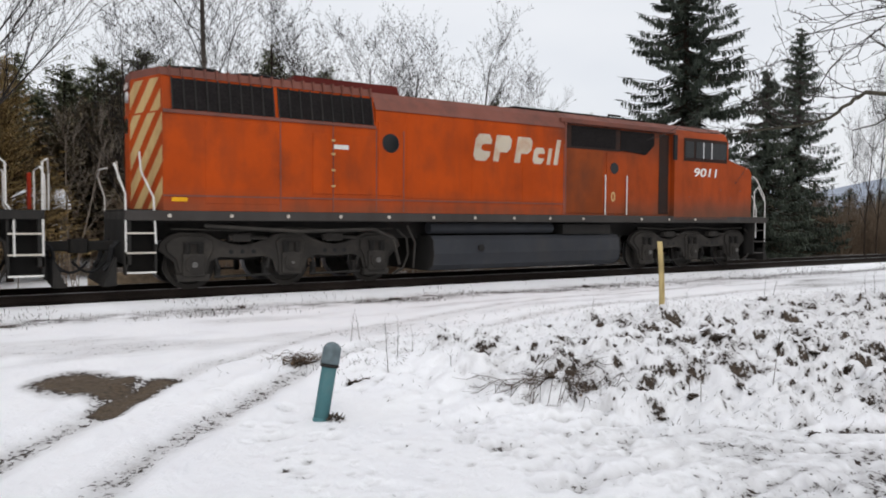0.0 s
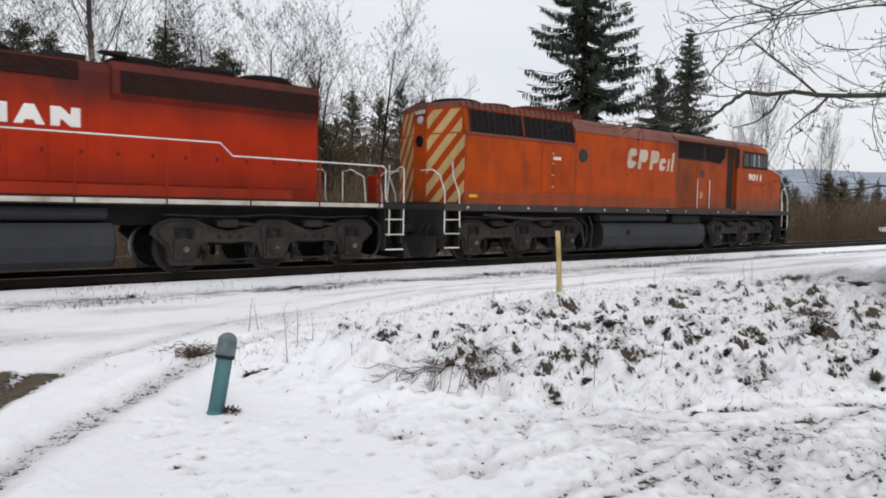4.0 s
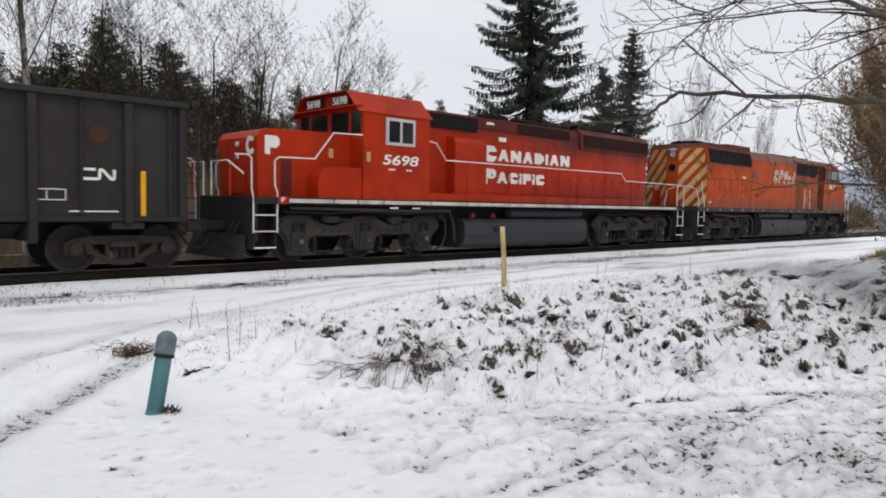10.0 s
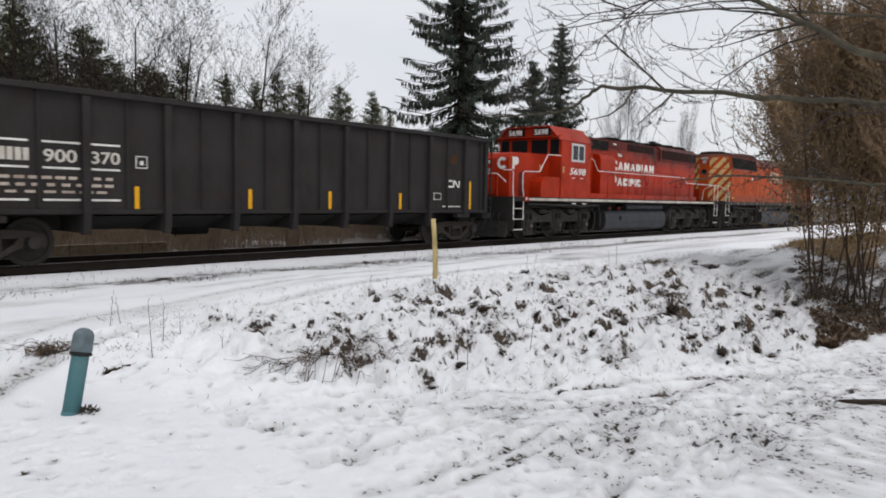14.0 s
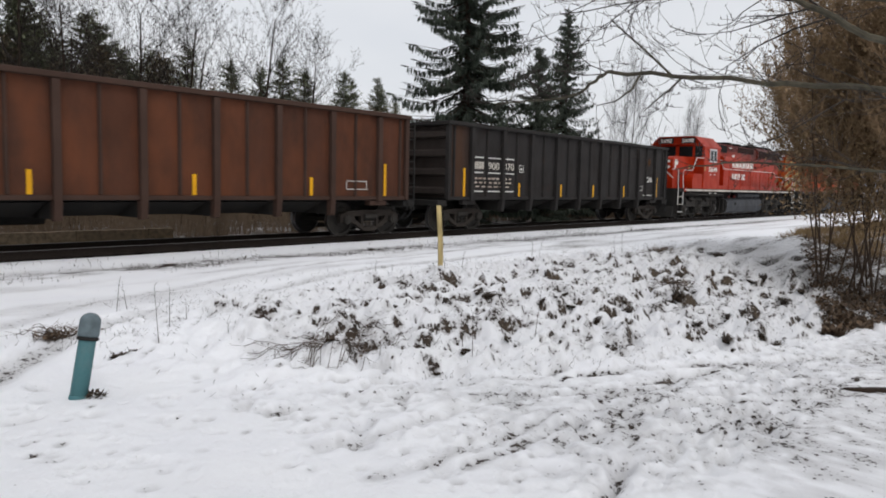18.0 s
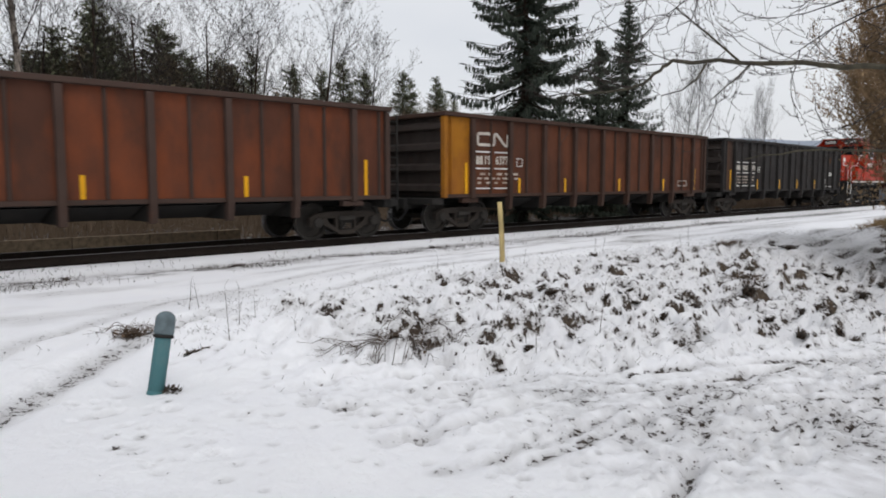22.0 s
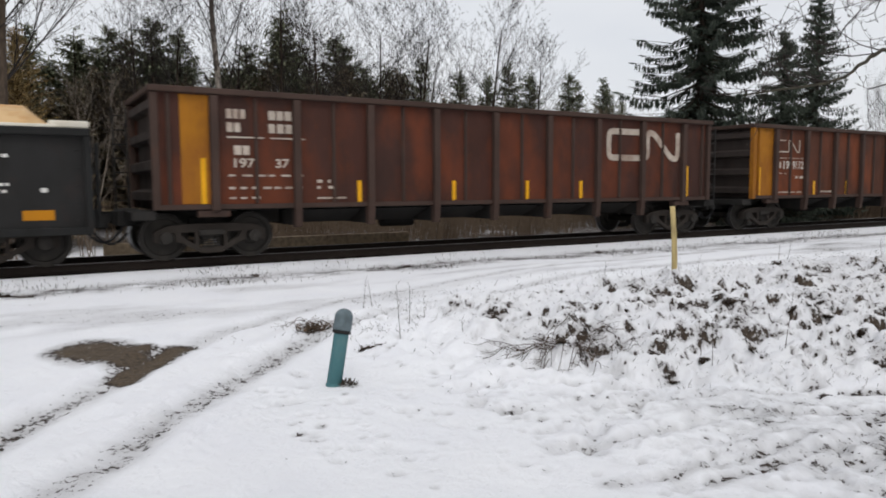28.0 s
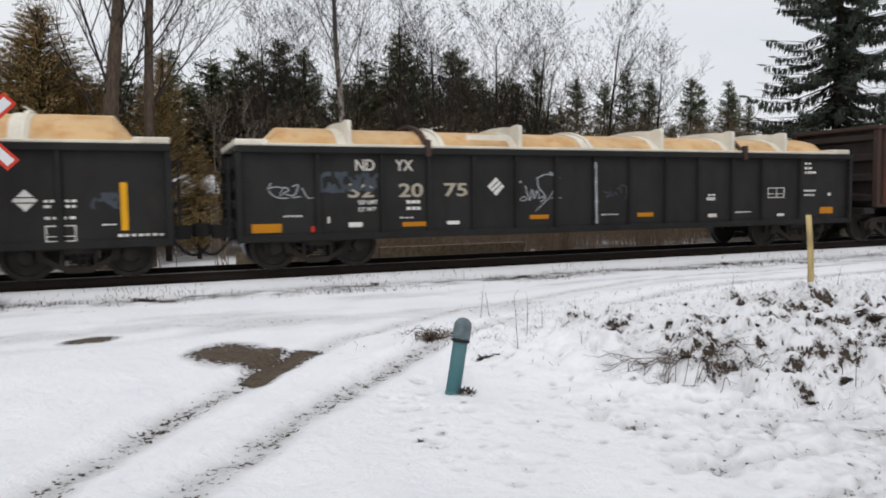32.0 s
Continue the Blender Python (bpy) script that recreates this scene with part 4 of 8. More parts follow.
bars([(5.1, 5.75, 1.62, 1.64), (5.1, 5.75, 1.42, 1.44), (5.1, 5.12, 1.42, 1.64), (5.73, 5.75, 1.42, 1.64), (5.4, 5.42, 1.42, 1.64), (5.8, 6.7, 1.2, 1.23)], YS, M_white, g1, "stencil_box")
bm = bmesh.new()
lathe(bm, [(0.001, 0), (0.17, 0.0), (0.16, 0.004)], 20, (6.35, YS, 2.72), "y")
part("rust_roundel", bm, M_roundel, g1, "faded orange disc")

g2 = high_gondola(-47.0, M_brown, M_brown_post, "brown high-sided gondola wagon with ochre end panels", (-4.65, -2.2, 1.2, 4.5), (-7.1, 7.15))
g3 = high_gondola(-65.15, M_rust, M_rust_post, "rust-orange high-sided gondola wagon with ochre end panels", (-4.6, -2.6, 0.39, 3.87), (-7.65, 7.3), top=3.44)
g4 = high_gondola(-83.4, M_maroon, M_rust_post, "maroon high-sided gondola wagon with ochre end panels", (-3.7, -1.2, 1.04, 2.87), (-7.1, 7.1), "strip", top=3.42)


def ribbon(pts, t, r):
    """The outline of a painted stroke of width t along a bent line with rounded corners."""
    line_ = [Vector(pts[0])]
    for p, q, n in zip(pts, pts[1:], pts[2:]):
        p, q, n = Vector(p), Vector(q), Vector(n)
        a, c = q + (p - q).normalized() * min(r, (p - q).length * 0.48), q + (n - q).normalized() * min(r, (n - q).length * 0.48)
        for k in range(5):
            u = k / 4
            line_.append(a * (1 - u) ** 2 + q * 2 * u * (1 - u) + c * u * u)
    line_.append(Vector(pts[-1]))
    one, two = [], []
    for i, p in enumerate(line_):
        d = (line_[min(i + 1, len(line_) - 1)] - line_[max(i - 1, 0)]).normalized()
        side = Vector((-d.y, d.x)) * t / 2
        one.append(tuple(p + side))
        two.append(tuple(p - side))
    return one + two[::-1]


def worm(car, x0, x1, z0, z1, t, mat=None):
    """The railway's mark as one bent ribbon of even width."""
    w, h = x1 - x0, z1 - z0 - t
    def at(u, v):
        return (x0 + t / 2 + u * (w - t), z0 + t / 2 + v * h)
    way = [at(0.42, 1), at(0, 1), at(0, 0), at(0.545, 0), at(0.545, 1), at(0.63, 1), at(0.91, 0), at(1, 0), at(1, 1.05)]
    bm = prism(bmesh.new(), ribbon(way, t, t * 0.95), "y", YS - 0.006, YS)
    part("painted_emblem", bm, mat or M_white, car, "white railway emblem of one bent ribbon")


worm(g1, 6.0, 6.66, 1.82, 2.06, 0.055)
worm(g2, -6.64, -5.2, 2.55, 2.97, 0.085, M_dull)
bars([(-6.68, -6.0, 2.36, 2.40), (-5.85, -5.2, 2.36, 2.40), (-6.68, -6.0, 1.86, 1.90), (-5.85, -5.2, 1.86, 1.90), (-6.68, -6.0, 1.26, 1.30), (-5.85, -5.2, 1.26, 1.30)], YS, M_white, g2, "stencil_line")
bars(dashes(-6.66, -6.36, 2.0, 0.26, 2, 7, 0.2), YS, M_dull, g2, "stencil_mark")
lettering("19", 0.27, M_dull, g2, -6.28, YS, 2.0, 0.26)
lettering("6377", 0.27, M_dull, g2, -5.78, YS, 2.0, 0.58)
bars(dashes(-6.5, -4.6, 1.68, 0.07, 5, 8, 0.5) + dashes(-6.6, -4.6, 1.55, 0.06, 7, 9) + dashes(-6.6, -4.7, 1.42, 0.06, 5, 10, 0.6), YS, M_worn, g2, "small_stencil")
bars([(-4.78, -4.52, 1.96, 1.98), (-4.78, -4.52, 2.20, 2.22), (-4.78, -4.76, 1.96, 2.22), (-4.54, -4.52, 1.96, 2.22)], YS, M_white, g2, "stencil_box")
bars([(5.7, 6.45, 1.52, 1.54), (5.7, 6.45, 1.3, 1.32), (5.7, 5.72, 1.3, 1.54), (6.43, 6.45, 1.3, 1.54), (6.05, 6.07, 1.3, 1.54)], YS, M_white, g2, "stencil_box")

worm(g3, -6.85, -5.5, 2.55, 2.97, 0.04, M_worn)
bars(dashes(-6.75, -6.45, 2.02, 0.22, 2, 11, 0.4), YS, M_worn, g3, "stencil_mark")
lettering("19", 0.27, M_dull, g3, -6.38, YS, 2.0, 0.32)
lettering("9112", 0.27, M_dull, g3, -5.88, YS, 2.0, 0.62)
bars(dashes(-6.8, -5.2, 2.35, 0.025, 7, 12) + dashes(-6.8, -6.1, 1.84, 0.025, 3, 13) + dashes(-6.8, -5.2, 1.2, 0.04, 4, 14, 0.2) + dashes(-5.7, -5.2, 1.68, 0.08, 2, 15) + dashes(-4.2, -3.5, 1.2, 0.06, 6, 16), YS, M_worn, g3, "small_stencil")

bars(dashes(-6.62, -6.2, 2.85, 0.19, 3, 17, 0.2) + dashes(-5.75, -5.05, 2.85, 0.19, 4, 18, 0.2) + dashes(-6.62, -6.3, 2.58, 0.19, 2, 19, 0.2) + dashes(-5.75, -5.02, 2.58, 0.19, 4, 20, 0.2), YS, M_worn, g4, "stencil_mark", "worn white stencilled railway name")
bars([(-6.62, -5.85, 2.46, 2.49), (-5.72, -4.95, 2.46, 2.49)], YS, M_worn, g4, "stencil_line")
bars(dashes(-6.48, -6.12, 2.12, 0.19, 2, 21, 0.2), YS, M_worn, g4, "stencil_mark")
lettering("197", 0.19, M_worn, g4, -6.48, YS, 1.86, 0.42)
lettering("37", 0.19, M_worn, g4, -5.62, YS, 1.86, 0.30)
bars(dashes(-6.6, -4.95, 1.68, 0.04, 6, 22) + dashes(-6.6, -4.95, 1.42, 0.05, 7, 23) + dashes(-6.6, -5.9, 1.12 + 0.1, 0.04, 3, 24) + dashes(-4.7, -4.2, 1.55, 0.07, 2, 25, 0.6) + dashes(-4.7, -4.2, 1.42, 0.06, 2, 26, 0.6) + dashes(-4.7, -4.0, 1.2, 0.04, 6, 27, 0.2), YS, M_worn, g4, "small_stencil")
worm(g4, 3.8, 6.75, 2.16, 3.06, 0.17, M_worn)


def covered_gondola(x, label, rise=0.0, fins=True):
    """A mill gondola with arched fibreglass covers."""
    car = vehicle("covered_gondola_car", x, label, "railway wagon", "wagons of the train")
    L = 8.5
    cuts = [-8.5, -6.9, -5.5, -4.43, -3.35, -2.26, -1.2, -0.13, 0.9, 2.0, 3.05, 4.17, 5.21, 6.6, 8.5]
    for s in (-1, 1):
        for a, b in zip(cuts, cuts[1:]):
            part("side_panel", boxes((a + 0.005, b - 0.005, s * 1.38 - 0.03, s * 1.38 + 0.03, 0.72, 2.42)), M_slate, car)
        for c in cuts[1:-1]:
            bm = bmesh.new()
            prism(bm, [(c - 0.07, s * 1.411), (c - 0.045, s * 1.50), (c + 0.045, s * 1.50), (c + 0.07, s * 1.411)], "z", 0.72, 2.40)
            part("side_post", bm, M_slate_post, car)
        part("top_chord", boxes((-L - 0.03, L + 0.03, s * 1.44 - 0.10, s * 1.44 + 0.10, 2.40, 2.54), bevel=0.02), M_slate_post, car)
        part("side_sill", boxes((-L, L, s * 1.42 - 0.09, s * 1.42 + 0.09, 0.60, 0.74), bevel=0.015), M_slate_post, car)
        for e in (-1, 1):
            part("corner_post", boxes((e * (L - 0.02) - 0.06, e * (L - 0.02) + 0.06, s * 1.43 - 0.09, s * 1.43 + 0.09, 0.6, 2.40), bevel=0.01), M_slate_post, car)
    part("floor", boxes((-8.4, 8.4, -1.34, 1.34, 0.92, 1.0)), M_under, car)
    part("centre_sill", boxes((-8.9, 8.9, -0.33, 0.33, 0.66, 0.92)), M_under, car)
    for e in (-1, 1):
        part("end_wall", boxes((e * 8.42 - 0.03, e * 8.42 + 0.03, -1.34, 1.34, 0.7, 2.42)), M_slate_post, car)
        for z in (0.85, 1.25, 1.65, 2.05):
            bm = bmesh.new()
            prism(bm, [(e * 8.45, z), (e * 8.58, z + 0.05), (e * 8.58, z + 0.17), (e * 8.45, z + 0.22)], "y", -1.33, 1.33)
            part("end_rib", bm, M_slate_post, car)
        coupler(car, e * 8.45, e, 0.84)
        freight_truck(car, e * 6.85)
        for i in range(5):
            z = 0.86 + 0.32 * i
            part("grab_iron", tube(bmesh.new(), [(e * 8.28, -1.49, z), (e * 8.28, -1.54, z), (e * 8.34, -1.54, z), (e * 8.34, -1.49, z)], 0.014, 6), M_slate_post, car)
        bm = bmesh.new()
        for z in (0.9, 1.3, 1.7, 2.1):
            tube(bm, [(e * 8.66, -1.3, z), (e * 8.66, -0.9, z)], 0.014, 6)
        box(bm, e * 8.66 - 0.02, e * 8.66 + 0.02, -1.32, -1.28, 0.7, 2.3)
        box(bm, e * 8.66 - 0.02, e * 8.66 + 0.02, -0.92, -0.88, 0.7, 2.3)
        part("ladder", bm, M_slate_post, car)
        # end lip of the cover
        part("cover_lip", boxes((e * 8.2 - 0.33, e * 8.2 + 0.33, -1.42, 1.42, 2.545, 2.68), bevel=0.03), M_coverwhite, car, "cream end flange")
    def arch(zc, n=9, w=1.40, base=2.56):
        return [(-w + 2 * w * i / (n - 1), base + (zc - base) * math.sin(math.pi * i / (n - 1)) ** 0.55) for i in range(n)]
    ribs = [-7.95, -6.2, -4.1, -2.15, -0.2, 1.88, 4.2, 6.05, 7.95]
    for i, (a, b) in enumerate(zip(ribs, ribs[1:])):
        bm = bmesh.new()
        za = 2.62 if i == 0 else 3.02 + rise
        zb = 2.62 if i == len(ribs) - 2 else 3.02 + rise
        st = [(a, za), (a + 0.42, 3.04 + rise), (b - 0.42, 3.04 + rise), (b, zb)] if i in (0, len(ribs) - 2) else [(a, za), (b, zb)]
        rings = [[bm.verts.new((xx, p[0], p[1])) for p in arch(zz)] for xx, zz in st]
        for r0, r1 in zip(rings, rings[1:]):
            for j in range(len(r0) - 1):
                bm.faces.new((r0[j], r1[j], r1[j + 1], r0[j + 1]))
        bm.faces.new(rings[0])
        bm.faces.new(rings[-1])
        part("cover", bm, M_cover, car, "arched amber fibreglass cover")
    for s in (-1, 1):
        part("cover_lip", boxes((-8.0, 8.0, s * 1.41 - 0.06, s * 1.41 + 0.06, 2.543, 2.605), bevel=0.015), M_coverwhite, car, "cream lower lip of the covers")
    for i, c in enumerate(ribs[1:-1]):
        bm = bmesh.new()
        o = [(-1.43, 2.55), (-1.43, 3.00), (-1.40, 3.10), (-1.24, 3.13), (-1.0, 3.09), (-0.6, 3.13), (0, 3.15), (0.6, 3.13), (1.0, 3.09), (1.24, 3.13), (1.40, 3.10), (1.43, 3.00), (1.43, 2.55)]
        if i in (1, 3) or not fins:
            o = arch(3.10 + rise, 13, 1.43)
        inn = arch(3.0 + rise, 13, 1.36, 2.55)
        prism(bm, o + inn[::-1], "x", c - 0.045, c + 0.045)
        oo = arch(3.045 + rise, 9, 1.425)
        prism(bm, oo + [(p[0] * 0.95, p[1] - 0.05) for p in oo][::-1], "x", c - 0.24, c + 0.10)
        for k in range(9):
            cyl(bm, (c + 0.03, -1.25 + 0.28 * k, 3.03 + rise + 0.03 * math.sin(0.39 * k)), (c + 0.07, -1.25 + 0.28 * k, 3.03 + rise + 0.03 * math.sin(0.39 * k)), 0.016, 5)
        part("cover_rib", bm, M_coverwhite, car, "cream flange between covers")
        if i in (1, 5):
            bm = bmesh.new()
            oo = arch(3.16 + rise, 9, 1.46)
            e = c - 0.37 if i == 1 else c + 0.32
            prism(bm, oo + [(p[0] * 0.93, p[1] - 0.06) for p in oo][::-1], "x", e - 0.05, e + 0.05)
            box(bm, e - 0.06, e + 0.06, -1.56, -1.44, 2.36, 2.72)
            part("lashing", bm, M_rust_post, car, "rusty tie-down strap")
    return car


M_beige = paint("worn_beige_number_paint", (0.40, 0.36, 0.28), (0.16, 0.12, 0.09), 0.5, 0.7, streak=False)
g5 = covered_gondola(-101.05, "slate grey gondola wagon with amber fibreglass covers and graffiti")
YC = -1.412
lettering("ND", 0.24, M_dull, g5, -6.08, YC, 2.05, 0.42)
lettering("YX", 0.24, M_dull, g5, -5.2, YC, 2.05, 0.42)
for txt, xx in (("32", -6.24), ("20", -5.12), ("75", -4.06)):
    lettering(txt, 0.30, M_beige, g5, xx, YC, 1.48, 0.56)
lettering("LD LMT", 0.085, M_white, g5, -6.02, YC, 1.34, 0.42)
lettering("LT WT", 0.085, M_white, g5, -6.02, YC, 1.19, 0.38)
bars(dashes(-4.95, -4.6, 1.34, 0.07, 3, 31) + dashes(-4.95, -4.6, 1.2, 0.07, 3, 32) + dashes(-7.6, -7.2, 1.10, 0.035, 5, 33) + dashes(-5.1, -4.75, 1.02, 0.03, 3, 34) + dashes(-6.7, -6.62, 0.95, 0.14, 1, 35) + dashes(0.08, 0.6, 0.98, 0.03, 5, 36) + dashes(3.4, 3.65, 1.42, 0.04, 2, 37) + dashes(3.35, 3.65, 1.30, 0.08, 3, 38) + dashes(4.3, 4.9, 0.96, 0.03, 6, 39) + dashes(6.8, 7.1, 2.25, 0.06, 2, 40) + dashes(6.8, 7.1, 2.12, 0.06, 2, 41) + dashes(6.8, 7.25, 2.0, 0.06, 4, 42) + dashes(6.8, 7.25, 1.50, 0.05, 5, 43) + dashes(6.8, 7.2, 1.38, 0.05, 4, 44) + dashes(7.7, 7.85, 1.38, 0.08, 1, 45), YC, M_white, g5, "small_stencil")
bars([(-6.25, -5.95, 0.86, 0.96), (-4.0, -3.7, 0.86, 0.94), (3.4, 3.68, 0.86, 0.95), (5.8, 6.05, 0.84, 0.91)], YC, M_white, g5, "data_plate", "small white data plate")
bars([(-8.25, -7.65, 0.79, 0.97), (-5.05, -4.5, 0.84, 0.94), (-1.9, -1.4, 0.93, 1.03), (1.15, 1.63, 0.92, 1.02), (7.4, 7.9, 0.88, 1.06)], YC, M_amber, g5, "reflector", "amber reflective plate")
bars([(5.45, 6.05, 1.34, 1.36), (5.45, 6.05, 1.60, 1.62), (5.45, 5.47, 1.34, 1.62), (6.03, 6.05, 1.34, 1.62), (5.76, 5.78, 1.34, 1.62), (5.45, 6.05, 1.44, 1.455)], YC, M_white, g5, "stencil_box")
bars([(-7.05, -6.9, 0.78, 0.9)], YC, M_signred, g5, "tag", "small red tag")


def diamond(car, x, z, r, tilt=0):
    bm = bmesh.new()
    prism(bm, [(x - r, z), (x, z - r), (x + r, z), (x, z + r)], "y", YC - 0.005, YC)
    part("diamond_mark", bm, M_white, car, "white diamond emblem")
    for k in (-0.22, 0.26):
        bm = boxes((-r * 0.75, r * 0.75, -0.009, -0.005, k * r - 0.012, k * r + 0.012))
        bm.transform(pose(x, YC, z, 0, tilt, 0))
        part("diamond_slit", bm, M_slate, car, "dark slit across the emblem")


diamond(g5, -2.78, 1.70, 0.21, -40)


def scribble(car, x0, x1, z0, z1, n, seed, mat, r=0.014):
    """Sprayed graffiti: loose strokes."""
    rr = random.Random(seed)
    for i in range(n):
        bm = bmesh.new()
        a = x0 + (x1 - x0) * (i + rr.random()) / n
        pts, zz = [], rr.uniform(z0, z1)
        for k in range(6):
            pts.append((a, YC - 0.002, zz))
            a += rr.uniform(-0.10, 0.13)
            zz = min(z1, max(z0, zz + rr.uniform(-0.22, 0.22)))
        tube(bm, pts, r * rr.uniform(0.7, 1.2), 4)
        for v in bm.verts:
            v.co.y = YC - 0.003 + (v.co.y - YC) * 0.08
        part("graffiti", bm, mat, car, "pale sprayed graffiti")


def sprayed(car, mat, strokes, y=YC):
    """Graffiti of drawn strokes: each a width and a run of x, z."""
    for r, *pts in strokes:
        bm = bmesh.new()
        smooth_pts = []
        for i in range(len(pts) - 1):
            p0, p1, p2, p3 = (Vector(pts[max(0, min(len(pts) - 1, i + k))]) for k in (-1, 0, 1, 2))
            for k in range(4):
                u = k / 4
                q = 0.5 * (2 * p1 + (p2 - p0) * u + (2 * p0 - 5 * p1 + 4 * p2 - p3) * u * u + (3 * p1 - p0 - 3 * p2 + p3) * u ** 3)
                smooth_pts.append((q.x, 0, q.y))
        smooth_pts.append((pts[-1][0], 0, pts[-1][1]))
        tube(bm, smooth_pts, r, 6)
        for v in bm.verts:
            v.co.y = y - 0.003 + v.co.y * 0.12
        part("graffiti", bm, mat, car, "pale sprayed graffiti")


M_spray = paint("pale_spray_paint", (0.36, 0.38, 0.40), (0.12, 0.12, 0.12), 0.6, 0.7, streak=False)
M_sprayblue = paint("blue_grey_spray_paint", (0.066, 0.078, 0.094), (0.035, 0.038, 0.042), 0.6, 0.7, streak=False)
sprayed(g5, M_spray, [
    (0.012, (-7.85, 1.80), (-7.88, 1.62), (-7.72, 1.50), (-7.50, 1.49)),
    (0.011, (-7.92, 1.68), (-7.75, 1.72), (-7.62, 1.70)),
    (0.012, (-7.66, 1.52), (-7.60, 1.70), (-7.48, 1.66), (-7.58, 1.58), (-7.40, 1.53)),
    (0.012, (-7.42, 1.72), (-7.30, 1.76), (-7.34, 1.60), (-7.42, 1.50), (-7.24, 1.52)),
    (0.012, (-7.22, 1.70), (-7.16, 1.58), (-7.08, 1.48), (-6.98, 1.50))])
scribble(g5, -6.8, -5.7, 1.62, 1.98, 16, 52, M_sprayblue, 0.05)
sprayed(g5, M_spray, [
    (0.013, (-2.17, 1.40), (-2.05, 1.46), (-1.98, 1.40), (-2.10, 1.36), (-2.18, 1.40)),
    (0.016, (-2.02, 1.72), (-1.96, 1.50), (-1.90, 1.36)),
    (0.016, (-1.90, 1.38), (-1.84, 1.62), (-1.78, 1.40), (-1.72, 1.60), (-1.64, 1.42)),
    (0.014, (-1.66, 1.40), (-1.56, 1.46), (-1.52, 1.38), (-1.62, 1.34)),
    (0.016, (-1.70, 1.90), (-1.66, 1.66), (-1.52, 1.52), (-1.48, 1.40)),
    (0.014, (-1.72, 1.88), (-1.50, 1.97), (-1.30, 1.96), (-1.10, 1.90)),
    (0.012, (-1.10, 1.90), (-1.22, 1.68), (-1.36, 1.45), (-1.60, 1.24), (-1.74, 1.12)),
    (0.010, (-1.34, 1.42), (-1.06, 1.42)),
    (0.018, (-1.36, 2.04), (-1.32, 1.98), (-1.28, 2.00)),
    (0.012, (-2.24, 1.96), (-2.20, 1.84), (-2.12, 1.80), (-2.22, 1.78))])
sprayed(g5, M_sprayblue, [
    (0.014, (0.14, 1.56), (0.30, 1.50), (0.22, 1.42), (0.36, 1.46)),
    (0.014, (0.34, 1.56), (0.40, 1.44), (0.48, 1.54), (0.54, 1.46)),
    (0.014, (0.52, 1.60), (0.62, 1.66), (0.66, 1.52)),
    (0.014, (0.64, 1.70), (0.80, 1.68), (0.82, 1.50), (0.78, 1.36))])
sprayed(g5, M_spray, [
    (0.026, (-0.15, 2.26), (-0.13, 2.0), (-0.135, 1.7), (-0.12, 1.4), (-0.115, 1.1), (-0.11, 0.80)),
    (0.018, (-0.17, 2.12), (-0.15, 2.26), (-0.10, 2.14)),
    (0.018, (-0.17, 1.78), (-0.13, 1.84), (-0.09, 1.78)),
    (0.018, (-0.16, 1.30), (-0.12, 1.36), (-0.08, 1.30)),
    (0.016, (-0.15, 0.82), (-0.11, 0.80), (-0.08, 0.83))], -1.501)
scribble(g5, 5.0, 5.6, 1.4, 1.9, 5, 56, M_slate_post, 0.02)
bars([(-3.5, -2.4, 2.745, 2.86)], -1.40, M_coverwhite, g5, "cover_label", "pale label on a cover")
g6 = covered_gondola(-119.3, "slate grey gondola wagon with amber fibreglass covers", 0.16, False)
diamond(g6, 6.05, 1.50, 0.2)
bars([(7.62, 7.74, 0.92, 1.82)], YC, M_yellow, g6, "reflector", "long yellow reflective strip")
bars([(6.35, 6.85, 0.74, 0.76), (6.35, 6.85, 1.02, 1.04), (6.35, 6.37, 0.74, 1.04), (6.83, 6.85, 0.74, 1.04), (6.6, 6.62, 0.84, 1.04), (6.35, 6.85, 0.83, 0.845)], YC, M_white, g6, "stencil_box")
bars(dashes(6.35, 6.55, 1.46, 0.05, 2, 61) + dashes(6.7, 6.9, 1.46, 0.05, 2, 62) + dashes(6.35, 6.5, 1.36, 0.05, 1, 63) + dashes(6.7, 6.9, 1.36, 0.05, 2, 64) + dashes(6.35, 6.9, 1.15, 0.05, 4, 65) + dashes(7.3, 7.55, 1.02, 0.03, 3, 66) + dashes(7.55, 8.4, 0.80, 0.05, 7, 67), YC, M_white, g6, "small_stencil")
scribble(g6, 7.3, 7.5, 1.35, 1.62, 5, 68, M_sprayblue, 0.03)


# ---- engines ----
def casting(outline, y0, y1, edge=0.022):
    """A thick cast plate with rounded edges."""
    bm = prism(bmesh.new(), outline, "y", y0, y1)
    bmesh.ops.bevel(bm, geom=[e for e in bm.edges if e.calc_face_angle(0.0) > 0.35], offset=edge, segments=2, affect="EDGES", profile=0.5, clamp_overlap=True)
    return bm


